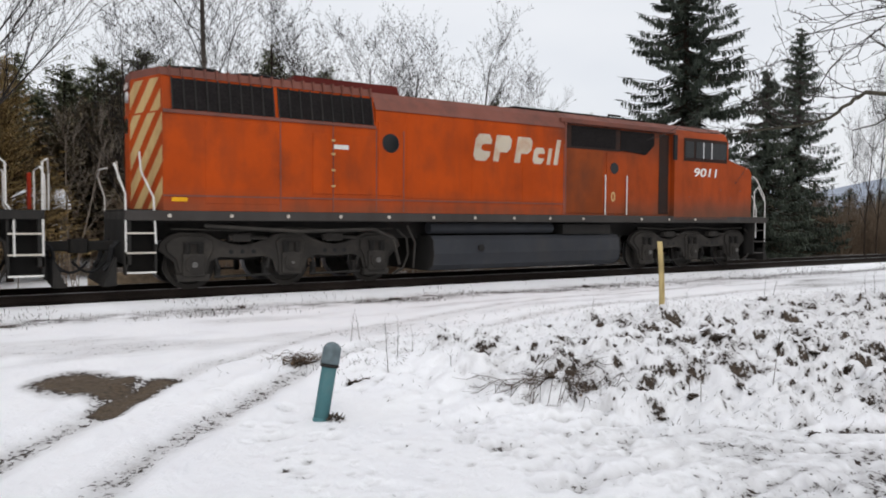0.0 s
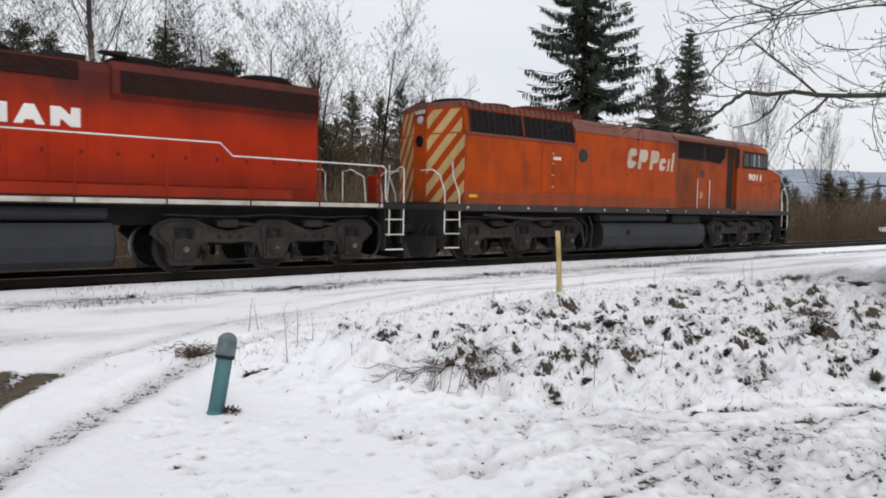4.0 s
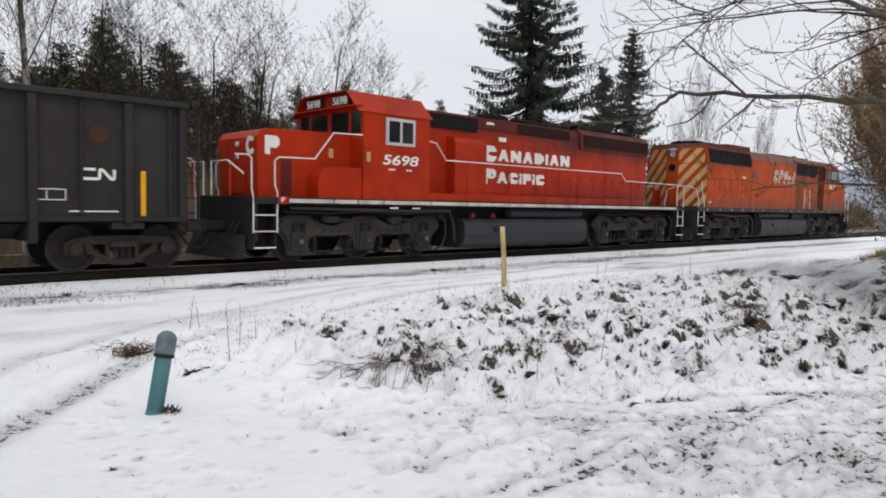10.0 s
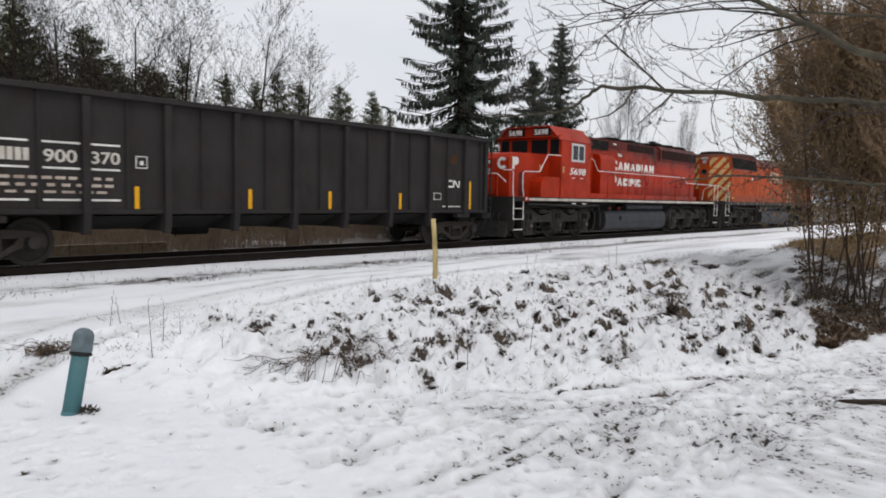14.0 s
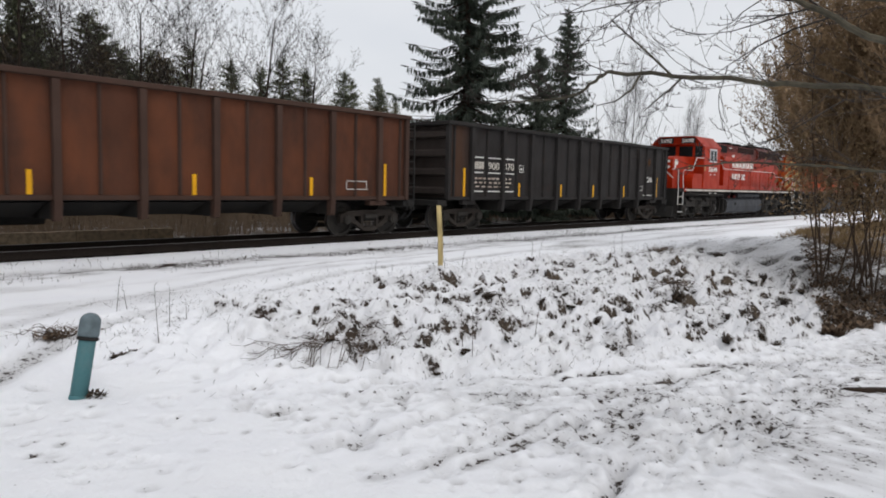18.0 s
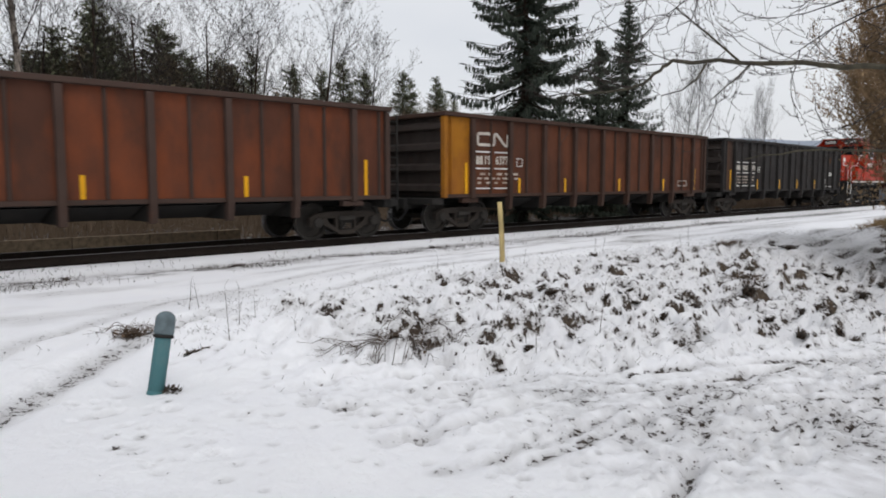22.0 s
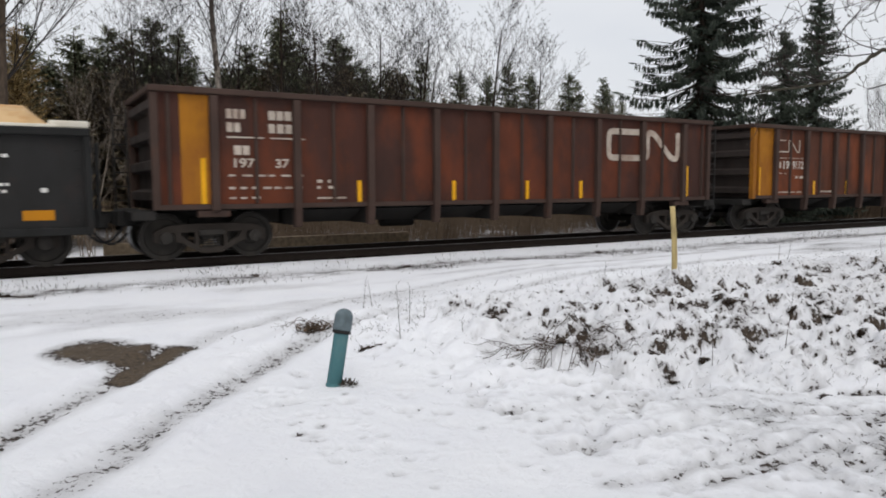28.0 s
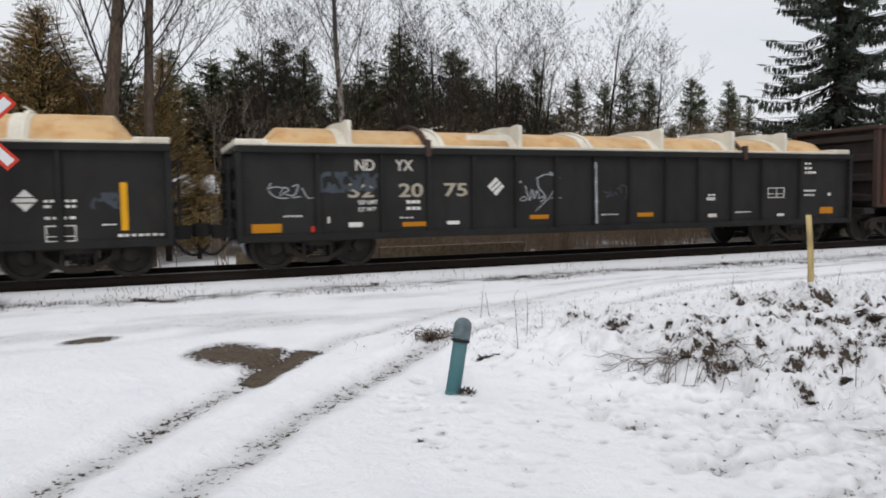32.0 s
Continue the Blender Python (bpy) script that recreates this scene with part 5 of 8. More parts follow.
def engine_truck(car, x):
    """A three-axle engine truck with a waisted cast frame."""
    bm = boxes((-2.5, 2.5, -0.55, 0.55, 0.55, 0.8), (-0.5, 0.5, -1.0, 1.0, 0.6, 0.9), bevel=0.02)
    truck = part("truck", bm, M_under, car, "grimy three-axle engine truck")
    truck.matrix_basis = pose(x, 0, 0)
    half = [(0.30, 1.14), (0.50, 1.04), (0.78, 0.94), (1.05, 0.90), (1.32, 0.94), (1.58, 1.04), (1.80, 1.15), (2.30, 1.17), (2.54, 1.10), (2.70, 0.96), (2.74, 0.82), (2.60, 0.70), (2.44, 0.56), (2.38, 0.30), (1.78, 0.30), (1.70, 0.56), (1.50, 0.645), (1.05, 0.62), (0.60, 0.645), (0.40, 0.56), (0.32, 0.30)]
    rim = [(1.74, 0.31), (1.76, 0.17), (2.38, 0.17), (2.42, 0.31)]
    for s in (-1, 1):
        lo, hi = sorted((s * 1.00, s * 1.14))
        part("side_frame", casting(half + [(-px, pz) for px, pz in half[::-1]], lo, hi), M_gear, truck, "cast engine truck frame")
        lo, hi = sorted((s * 1.12, s * 1.19))
        for e in (-1, 1):
            lobe = [(e * px, pz) for px, pz in [(1.68, 1.00), (1.84, 1.08), (2.30, 1.10), (2.48, 1.04), (2.60, 0.92), (2.58, 0.78), (2.40, 0.62), (2.34, 0.33), (1.82, 0.33), (1.76, 0.62), (1.66, 0.80)]]
            part("pedestal", casting(lobe, lo, hi), M_gear, truck, "raised cast axle pedestal")
            lo2, hi2 = sorted((s * 1.02, s * 1.21))
            part("pedestal_tie", casting([(e * px, pz) for px, pz in rim], lo2, hi2, 0.012), M_gear, truck)
        part("pedestal", casting([(-0.34, 0.96), (-0.22, 1.06), (0.22, 1.06), (0.34, 0.96), (0.28, 0.62), (0.26, 0.24), (-0.26, 0.24), (-0.28, 0.62)], lo, hi), M_gear, truck, "raised cast axle pedestal")
        for dx in (-2.07, 0.0, 2.07):
            bm = bmesh.new()
            box(bm, dx - 0.22, dx + 0.22, min(s * 1.16, s * 1.26), max(s * 1.16, s * 1.26), 0.27, 0.74, 0.03)
            cyl(bm, (dx, s * 1.2, 0.51), (dx, s * 1.30, 0.51), 0.17, 18)
            cyl(bm, (dx, s * 1.30, 0.51), (dx, s * 1.325, 0.51), 0.12, 14)
            part("axle_box", bm, M_gear, truck, "axle box with round cover")
            bm = bmesh.new()
            cyl(bm, (dx, s * 1.325, 0.51), (dx, s * 1.35, 0.51), 0.06 if dx else 0.03, 10)
            part("hub_cap", bm, M_silverdirty, truck, "worn bright hub cap")
            bm = bmesh.new()
            for k in (-0.13, 0.13):
                for j in range(4):
                    cyl(bm, (dx + k, s * 1.22, 0.76 + 0.05 * j), (dx + k, s * 1.22, 0.79 + 0.05 * j), 0.07, 10)
                cyl(bm, (dx + k, s * 1.22, 0.72), (dx + k, s * 1.22, 0.96), 0.045, 8)
            box(bm, dx - 0.2, dx + 0.2, min(s * 1.17, s * 1.25), max(s * 1.17, s * 1.25), 0.94, 0.97)
            part("axle_spring", bm, M_under, truck, "coil springs over the axle box")
        for dx in (-1.05, 1.05):
            for k in (-0.24, 0.0, 0.24):
                bm = bmesh.new()
                cyl(bm, (dx + k, s * 1.12, 0.755), (dx + k, s * 1.147, 0.755), 0.05, 10)
                part("frame_hole", bm, M_black, truck)
            lo, hi = sorted((s * 1.08, s * 1.26))
            bm = boxes((dx - 0.24, dx + 0.16, lo, hi, 0.96, 1.14), bevel=0.035)
            cyl(bm, (dx + 0.16, s * 1.17, 1.05), (dx + 0.52, s * 1.17, 1.03), 0.04, 8)
            cyl(bm, (dx - 0.30, s * 1.17, 1.05), (dx - 0.24, s * 1.17, 1.05), 0.075, 12)
            part("brake_cylinder", bm, M_gear, truck)
            bm = bmesh.new()
            for k in (-0.56, 0.56):
                tube(bm, [(dx + k, s * 1.18, 0.62), (dx + k * 0.92, s * 1.2, 0.42), (dx + k * 0.95, s * 1.02, 0.24)], 0.035, 6)
                box(bm, dx + k * 0.9 - 0.05, dx + k * 0.9 + 0.05, min(s * 0.98, s * 1.14), max(s * 0.98, s * 1.14), 0.22, 0.50, 0.015)
            tube(bm, [(dx - 0.6, s * 1.16, 0.24), (dx + 0.6, s * 1.16, 0.26)], 0.028, 6)
            part("brake_rigging", bm, M_under, truck)
        bm = bmesh.new()
        tube(bm, [(-2.5, s * 1.2, 1.24), (-1.1, s * 1.22, 1.2), (0.0, s * 1.2, 1.26), (1.2, s * 1.22, 1.2), (2.5, s * 1.2, 1.24)], 0.022, 6)
        tube(bm, [(2.62, s * 1.2, 1.22), (2.86, s * 1.24, 1.0), (2.9, s * 1.24, 0.62), (2.76, s * 1.24, 0.3), (2.5, s * 1.2, 0.16)], 0.03, 7)
        part("sand_pipe", bm, M_gear, truck, "bent sanding pipe")
    for dx in (-2.07, 0.0, 2.07):
        wheelset(truck, dx, 0.508)
    return truck


def fuel_tank(car, x0, x1):
    o = [(-1.15, 0.2), (-1.38, 0.34), (-1.44, 0.62), (-1.40, 0.95), (-1.28, 1.06)]
    bm = bmesh.new()
    prism(bm, o + [(-y, z) for y, z in o[::-1]], "x", x0, x1)
    part("fuel_tank", bm, M_tank, car, "long grey fuel tank")
    for a in (x0 - 0.02, x1):
        bm = bmesh.new()
        prism(bm, [(y * 1.015, z) for y, z in o] + [(-y * 1.015, z) for y, z in o[::-1]], "x", a, a + 0.02)
        part("tank_end", bm, M_under, car)
    bm = bmesh.new()
    lathe(bm, [(0.02, -0.03), (0.09, -0.02), (0.09, 0.02), (0.03, 0.03)], 14, (x0 + 1.4, -1.44, 0.75), "y")
    part("filler_cap", bm, M_under, car)


def end_gear(car, x, way, steps, edges=True):
    """Buffer beam, plough, steps and coupler at one end of an engine."""
    part("end_plate", boxes((min(x, x - way * 0.12), max(x, x - way * 0.12), -1.45, 1.45, 0.55, 1.56), bevel=0.015), M_under, car)
    coupler(car, x, way, 0.88)
    for s in (-1, 1):
        for i, z in enumerate((0.38, 0.76, 1.14)):
            part("step", boxes((steps[0], steps[1], s * 1.28 - 0.17, s * 1.28 + 0.17, z, z + 0.035)), M_under, car)
            part("step_edge", boxes((steps[0], steps[1], s * 1.462 - 0.012, s * 1.462 + 0.012, z + 0.002, z + 0.036)), (M_whitebar if i == 0 else M_dull) if edges else M_sill, car, "white step edge" if edges else "grimy step edge")
        for a in steps:
            part("step_side", boxes((a - 0.02, a + 0.02, s * 1.28 - 0.17, s * 1.28 + 0.17, 0.36, 1.56)), M_under, car)
        part("step_back", boxes((steps[0], steps[1], s * 1.09 - 0.02, s * 1.09 + 0.02, 0.36, 1.5)), M_under, car)
    bm = bmesh.new()
    k = x + way * 0.12
    prism(bm, [(k, 0.15), (k + way * 0.25, 0.14), (k, 0.7)], "y", -1.3, 1.3)
    part("pilot", bm, M_under, car, "steel pilot plate under the end sill")
    for yy in (-0.9, -0.62, 0.62, 0.9):
        bm = bmesh.new()
        tube(bm, [(x + way * 0.02, yy, 1.0), (x + way * 0.14, yy, 0.86), (x + way * 0.18, yy, 0.55), (x + way * 0.3, yy, 0.42)], 0.03, 6)
        part("air_hose", bm, M_black, car)


def handrail(car, *paths, r=0.018, mat=None, name="handrail"):
    for p in paths:
        part(name, tube(bmesh.new(), p, r, 8), mat or M_whitebar, car, "white tubular handrail")


def clip_band(poly, axis, lo, hi):
    for bound, sign in ((lo, 1), (hi, -1)):
        out = []
        for p, q in zip(poly, poly[1:] + poly[:1]):
            dp, dq = sign * (p[axis] - bound), sign * (q[axis] - bound)
            if dp >= 0:
                out.append(p)
            if dp * dq < 0:
                k = dp / (dp - dq)
                out.append((p[0] + (q[0] - p[0]) * k, p[1] + (q[1] - p[1]) * k))
        poly = out
        if len(poly) < 3:
            return []
    return poly


def block_marks(car, rows, y, mat, name, label, slant=0.0):
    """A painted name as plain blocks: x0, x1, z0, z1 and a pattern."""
    for x0, x1, z0, z1, kind in rows:
        w, h = x1 - x0, z1 - z0
        shapes = {"disc": [(0.2, 0), (0.8, 0), (1, 0.2), (1, 0.36), (0.66, 0.36), (0.42, 0.42), (0.42, 0.58), (0.66, 0.64), (1, 0.64), (1, 0.8), (0.8, 1), (0.2, 1), (0, 0.8), (0, 0.2)],
                  "roof": [(0, 0), (0.30, 0), (0.36, 0.22), (0.64, 0.22), (0.70, 0), (1, 0), (0.66, 1), (0.34, 1)],
                  "slab": [(0.0, 0), (0.3, 0), (0.34, 0.4), (0.66, 0), (1, 0), (1, 1), (0.7, 1), (0.66, 0.6), (0.34, 1), (0.0, 1)],
                  "half": [(0, 0), (0.6, 0), (1, 0.3), (1, 0.7), (0.6, 1), (0, 1)],
                  "post": [(0, 0), (1, 0), (1, 1), (0, 1)],
                  "flag": [(0, 0), (0.36, 0), (0.36, 0.36), (0.8, 0.36), (1, 0.52), (1, 0.86), (0.8, 1), (0, 1)]}
        bm = bmesh.new()
        prism(bm, [(x0 + w * a + slant * h * b, z0 + h * b) for a, b in shapes[kind]], "y", y - 0.006, y)
        part(name, bm, mat, car, label)


C1 = 12.12


def orange_engine():
    car = vehicle("cowl_locomotive", C1, "weathered orange cowl diesel locomotive with striped end", "locomotive", "engines of the train")
    def X(v):
        return v - C1
    def shell(name, x0, x1, half, mat=M_orange):
        bm = bmesh.new()
        prism(bm, half + [(-y, z) for y, z in half[::-1]], "x", X(x0), X(x1))
        return part(name, bm, mat, car)
    part("frame_sill", boxes((X(2.1), X(22.2), -1.50, 1.50, 1.40, 1.60), bevel=0.02), M_sill, car, "grey frame sill")
    part("underframe", boxes((X(2.3), X(22.0), -0.7, 0.7, 1.0, 1.40)), M_under, car)
    shell("body", 2.8, 7.39, [(-1.5, 1.60), (-1.5, 3.55), (-1.36, 4.24), (-1.24, 4.40)])
    shell("body", 7.39, 13.1, [(-1.5, 1.60), (-1.5, 3.92), (-1.32, 4.22), (-1.2, 4.36)])
    shell("body", 13.1, 17.5, [(-1.34, 1.60), (-1.34, 4.08), (-1.2, 4.30), (-1.05, 4.38)])
    for s in (-1, 1):
        part("roof_edge", boxes((X(13.0), X(17.6), s * 1.33 - 0.13, s * 1.33 + 0.13, 4.10, 4.24), bevel=0.03), M_orange_d, car)
    # roof skins in sooty paint
    for x0, x1, o in ((2.78, 7.39, [(-1.38, 4.245), (-1.25, 4.42), (1.25, 4.42), (1.38, 4.245), (1.2, 4.3), (-1.2, 4.3)]), (7.39, 13.1, [(-1.515, 3.94), (-1.33, 4.235), (-1.2, 4.375), (1.2, 4.375), (1.33, 4.235), (1.515, 3.94), (1.2, 4.2), (-1.2, 4.2)]), (13.1, 20.0, [(-1.36, 4.235), (-1.1, 4.41), (1.1, 4.41), (1.36, 4.235), (1.0, 4.25), (-1.0, 4.25)])):
        bm = bmesh.new()
        prism(bm, o, "x", X(x0), X(x1))
        part("roof", bm, M_orange_d, car, "sooty dark red roof")
    part("cab", prism(bmesh.new(), [(-1.5, 1.50), (-1.5, 3.95), (-1.36, 4.24), (1.36, 4.24), (1.5, 3.95), (1.5, 1.50)], "x", X(17.5), X(20.05)), M_orange, car)
    part("nose", prism(bmesh.new(), [(X(20.05), 1.48), (X(20.05), 3.42), (X(21.22), 3.16), (X(21.34), 3.0), (X(21.34), 1.48)], "y", -1.46, 1.46), M_orange, car)
    part("nose_cap", prism(bmesh.new(), [(X(20.0), 3.44), (X(21.25), 3.17), (X(21.35), 3.03), (X(21.36), 3.06), (X(21.26), 3.20), (X(20.0), 3.47)], "y", -1.40, 1.40), M_orange_d, car)
    for y0 in (-1.2, 0.1):
        part("windscreen", boxes((X(20.05), X(20.062), y0, y0 + 1.1, 3.5, 4.05)), M_glass, car)
    # radiator grilles: sloping screens with uprights
    for x0, x1 in ((2.98, 5.02), (5.13, 7.32)):
        bm = bmesh.new()
        prism(bm, [(-1.508, 3.58), (-1.378, 4.20), (-1.36, 4.20), (-1.49, 3.58)], "x", X(x0), X(x1))
        part("radiator_grille", bm, M_grille, car, "black radiator intake grille")
        n = 9
        for i in range(n + 1):
            xx = x0 + (x1 - x0) * i / n
            bm = bmesh.new()
            prism(bm, [(-1.54, 3.57), (-1.40, 4.22), (-1.37, 4.22), (-1.50, 3.57)], "x", X(xx) - 0.014, X(xx) + 0.014)
            part("grille_bar", bm, M_under, car)
    for i in range(20):
        xx = 2.95 + i * 0.23
        part("roof_rib", boxes((X(xx) - 0.015, X(xx) + 0.015, -1.40, -1.2, 4.23, 4.43)), M_orange_d, car)
    bm = bmesh.new()
    box(bm, X(2.8), X(7.39), -1.53, -1.49, 3.50, 3.57, 0.01)
    part("grille_rail", bm, M_orange_d, car)
    # doors, hatches and seams on the side
    def plate(name, x0, x1, z0, z1, mat=M_orange, y=-1.5, d=0.018, label=""):
        return part(name, boxes((X(x0), X(x1), y - d, y + 0.01, z0, z1), bevel=0.006), mat, car, label)
    plate("side_hatch", 5.87, 6.33, 2.0, 3.32)
    plate("side_hatch", 6.36, 7.30, 2.0, 3.32)
    plate("side_hatch", 3.6, 5.1, 1.75, 3.40, d=0.008)
    for z in (2.15, 2.5, 2.85, 3.15):
        plate("hinge", 6.30, 6.39, z, z + 0.05, M_cream, d=0.03)
    plate("data_plate", 6.36, 6.71, 2.99, 3.09, M_white, d=0.024, label="small white notice plate")
    plate("tag", 2.95, 3.25, 1.78, 1.86, M_yellow, d=0.012, label="small yellow sticker")
    plate("engine_door", 7.45, 8.06, 2.0, 3.68, label="body door with a round window")
    plate("side_hatch", 8.2, 10.0, 1.95, 3.85, d=0.006)
    plate("side_hatch", 10.05, 11.6, 1.95, 3.85, d=0.006)
    plate("side_hatch", 11.65, 13.0, 1.95, 3.85, d=0.006)
    bm = bmesh.new()
    lathe(bm, [(0.001, -0.028), (0.20, -0.028), (0.22, -0.02), (0.22, 0.0)], 24, (X(7.77), -1.5, 3.20), "y")
    part("round_window", bm, M_glass, car, "round dark door window")
    part("bottom_seam", boxes((X(2.8), X(13.1), -1.512, -1.49, 1.88, 1.91)), M_orange_d, car)
    for xx in (5.15, 6.35, 7.41, 8.12, 13.06):
        part("seam", boxes((X(xx) - 0.012, X(xx) + 0.012, -1.508, -1.49, 1.62, 3.5)), M_orange_d, car)
    part("body_end", boxes((X(13.1), X(13.16), -1.49, -1.3, 1.62, 4.1)), M_orange_d, car)
    # recessed part ahead of the cab
    YR = -1.34
    plate("intake_screen", 13.45, 15.15, 3.50, 4.05, M_grille, YR, 0.02, "black intake screen")
    bm = bmesh.new()
    prism(bm, [(X(15.35), 3.47), (X(16.4), 3.40), (X(16.75), 3.7), (X(16.75), 4.05), (X(15.35), 4.05)], "y", YR - 0.02, YR)
    part("intake_screen", bm, M_grille, car, "black intake screen")
    plate("cab_door", 14.8, 15.5, 1.65, 3.38, M_orange, YR, 0.02, "side door with a round window")
    bm = bmesh.new()
    lathe(bm, [(0.001, -0.03), (0.16, -0.03), (0.17, 0.0)], 20, (X(15.1), YR, 2.95), "y")
    part("round_window", bm, M_glass, car, "round dark door window")
    handrail(car, [(X(14.72), -1.40, 1.62), (X(14.72), -1.40, 2.75)], [(X(15.58), -1.40, 1.62), (X(15.58), -1.40, 2.75)], r=0.018)
    lettering("0", 0.28, M_cream, car, X(14.98), YR - 0.022, 2.0, 0.17, 0.0, "door_number")
    plate("mirror_post", 17.42, 17.56, 3.3, 4.05, M_black, -1.5, 0.05)
    plate("soot_panel", 13.17, 15.34, 3.44, 4.07, M_cabblack, YR, 0.012, "sooty panel round the intake screens")
    plate("grimy_panel", 13.2, 14.66, 1.66, 3.42, M_grimy, YR, 0.012, "grimy brown side panel")
    # the recess is a raised plate, its shade put into the colour
    plate("door_recess", 16.98, 17.40, 1.66, 4.05, M_cabblack, YR, 0.016, "dark plate with the shade of the recess behind the cab painted on")
    plate("window_band", 17.9, 19.98, 3.30, 4.0, M_cabblack, -1.5, 0.010, "sooty band round the cab windows")
    # cab side windows
    for x0, x1 in ((17.95, 18.35), (18.45, 19.15), (19.25, 19.92)):
        plate("window_frame", x0 - 0.04, x1 + 0.04, 3.36, 3.94, M_cabblack, -1.5, 0.02)
        plate("cab_window", x0, x1, 3.40, 3.90, M_glass, -1.5, 0.026, "dark cab side window")
    for xx in (18.80, 19.20):
        plate("window_post", xx - 0.025, xx + 0.025, 3.40, 3.90, M_silver, -1.5, 0.032, "bright window divider")
    lettering("9011", 0.27, M_white, car, X(18.4), -1.506, 2.83, 1.1, 0.12, "road_number")
    bm = bmesh.new()
    for i in range(6):
        cyl(bm, (X(18.2 + 0.5 * i), -1.49, 2.2 + 0.25 * (i % 2)), (X(18.2 + 0.5 * i), -1.512, 2.2 + 0.25 * (i % 2)), 0.02, 6)
    part("rivet", bm, M_orange_d, car)
    block_marks(car, [(X(10.06), X(10.56), 2.93, 3.60, "disc"), (X(10.68), X(11.18), 2.93, 3.60, "flag"), (X(11.36), X(11.86), 2.93, 3.60, "flag"), (X(11.95), X(12.32), 2.93, 3.36, "disc"), (X(12.44), X(12.56), 2.93, 3.36, "post"), (X(12.68), X(12.82), 2.93, 3.60, "post")], -1.506, M_name, "painted_name", "worn white block lettering of a railway name", 0.18)
    for xx in (2.91, 4.12, 5.32, 6.53, 7.74, 8.95, 10.16, 11.39, 12.6, 13.8, 16.1, 17.3, 18.5):
        bm = bmesh.new()
        cyl(bm, (X(xx), -1.50, 1.50), (X(xx), -1.512, 1.50), 0.038, 12)
        part("jack_mark", bm, M_dull, car, "white dot on the sill")
    # the striped end: a blunt wedge with a flat middle
    xe, bow = X(2.8), 0.40
    for z0, z1, w, m_ in ((1.60, 3.55, 1.5, M_orange), (3.55, 4.26, 1.37, M_orange), (4.26, 4.42, 1.25, M_orange_d)):
        part("end_wedge", prism(bmesh.new(), [(xe, -w), (xe - bow, -0.3), (xe - bow, 0.3), (xe, w)], "z", z0, z1), m_, car, "wedge-shaped rear end")
    for s in (-1, 1):
        for i in range(-3, 10):
            z = 1.0 + i * 0.62 - (0.38 if s > 0 else 0)
            full = [(0.16, z), (1.47, z - s * 1.55), (1.47, z - s * 1.55 + 0.33), (0.16, z + 0.33)]
            for lo, hi, w in ((1.64, 3.52, 1.47), (3.56, 4.2, 1.34)):
                piece = clip_band(full[:], 1, lo, hi)
                piece = clip_band(piece, 0, 0.31, w) if len(piece) > 2 else []
                if len(piece) > 2:
                    bm = bmesh.new()
                    prism(bm, [(s * p[0], p[1]) for p in piece], "x", xe - 0.008, xe + 0.002)
                    wide = 1.5 if lo < 3 else 1.37
                    for v in bm.verts:
                        v.co.x -= bow * (wide - abs(v.co.y)) / (wide - 0.3)
                    part("stripe", bm, M_cream, car, "cream warning stripe")
    xm = xe - bow
    for z, r, m_ in ((3.35, 0.16, M_glass), (3.95, 0.11, M_silver)):
        bm = bmesh.new()
        lathe(bm, [(0.001, 0.0), (r, 0.0), (r * 1.1, 0.03), (r * 1.1, 0.05)], 20)
        bm.transform(pose(xm - 0.04, 0, z, 0, 90, 0))
        part("end_light" if r < 0.15 else "end_window", bm, m_, car)
    part("end_door", boxes((xm - 0.02, xm + 0.01, -0.28, 0.28, 1.65, 3.6), bevel=0.01), M_orange, car)
    part("number_board", boxes((xm - 0.03, xm + 0.01, -0.29, 0.29, 4.08, 4.26), bevel=0.01), M_orange_d, car)
    for i in range(4):
        part("number_mark", boxes((xm - 0.034, xm - 0.03, -0.22 + i * 0.12, -0.15 + i * 0.12, 4.11, 4.22)), M_white, car)
    # roof gear
    for xx in (3.7, 5.0):
        bm = bmesh.new()
        lathe(bm, [(0.75, 4.40), (0.75, 4.56), (0.66, 4.61), (0.1, 4.61)], 24, (X(xx), 0, 0))
        part("radiator_fan", bm, M_grille, car, "round radiator fan housing")
    part("roof_hatch", prism(bmesh.new(), [(X(5.5), 4.40), (X(5.65), 4.6), (X(8.2), 4.62), (X(8.3), 4.37)], "y", -1.0, 1.0), M_red_d, car)
    part("roof_hatch", prism(bmesh.new(), [(X(11.8), 4.37), (X(12.0), 4.55), (X(17.1), 4.55), (X(17.4), 4.40)], "y", -0.62, 0.62), M_grille, car)
    bm = bmesh.new()
    tube(bm, [(X(16.0), -0.2, 4.55), (X(16.0), -0.2, 4.68), (X(16.5), -0.2, 4.68)], 0.035, 8)
    part("horn", bm, M_under, car)
    # below the sill
    fuel_tank(car, X(9.0), X(15.3))
    bm = bmesh.new()
    cyl(bm, (X(9.0), -1.15, 1.25), (X(12.9), -1.15, 1.25), 0.15, 14)
    part("air_reservoir", bm, M_tank, car, "long grey air reservoir")
    part("battery_box", boxes((X(13.2), X(15.0), -1.35, -0.9, 1.07, 1.36), bevel=0.02), M_under, car)
    bm = bmesh.new()
    tube(bm, [(X(3.6), -1.4, 1.3), (X(5.6), -1.42, 1.18), (X(7.4), -1.42, 1.22), (X(7.9), -1.4, 1.0), (X(8.1), -1.35, 0.4)], 0.04, 8)
    tube(bm, [(X(8.3), -1.38, 1.3), (X(8.5), -1.38, 0.9), (X(8.5), -1.3, 0.3)], 0.03, 8)
    part("pipe", bm, M_gear, car)
    engine_truck(car, X(5.49))
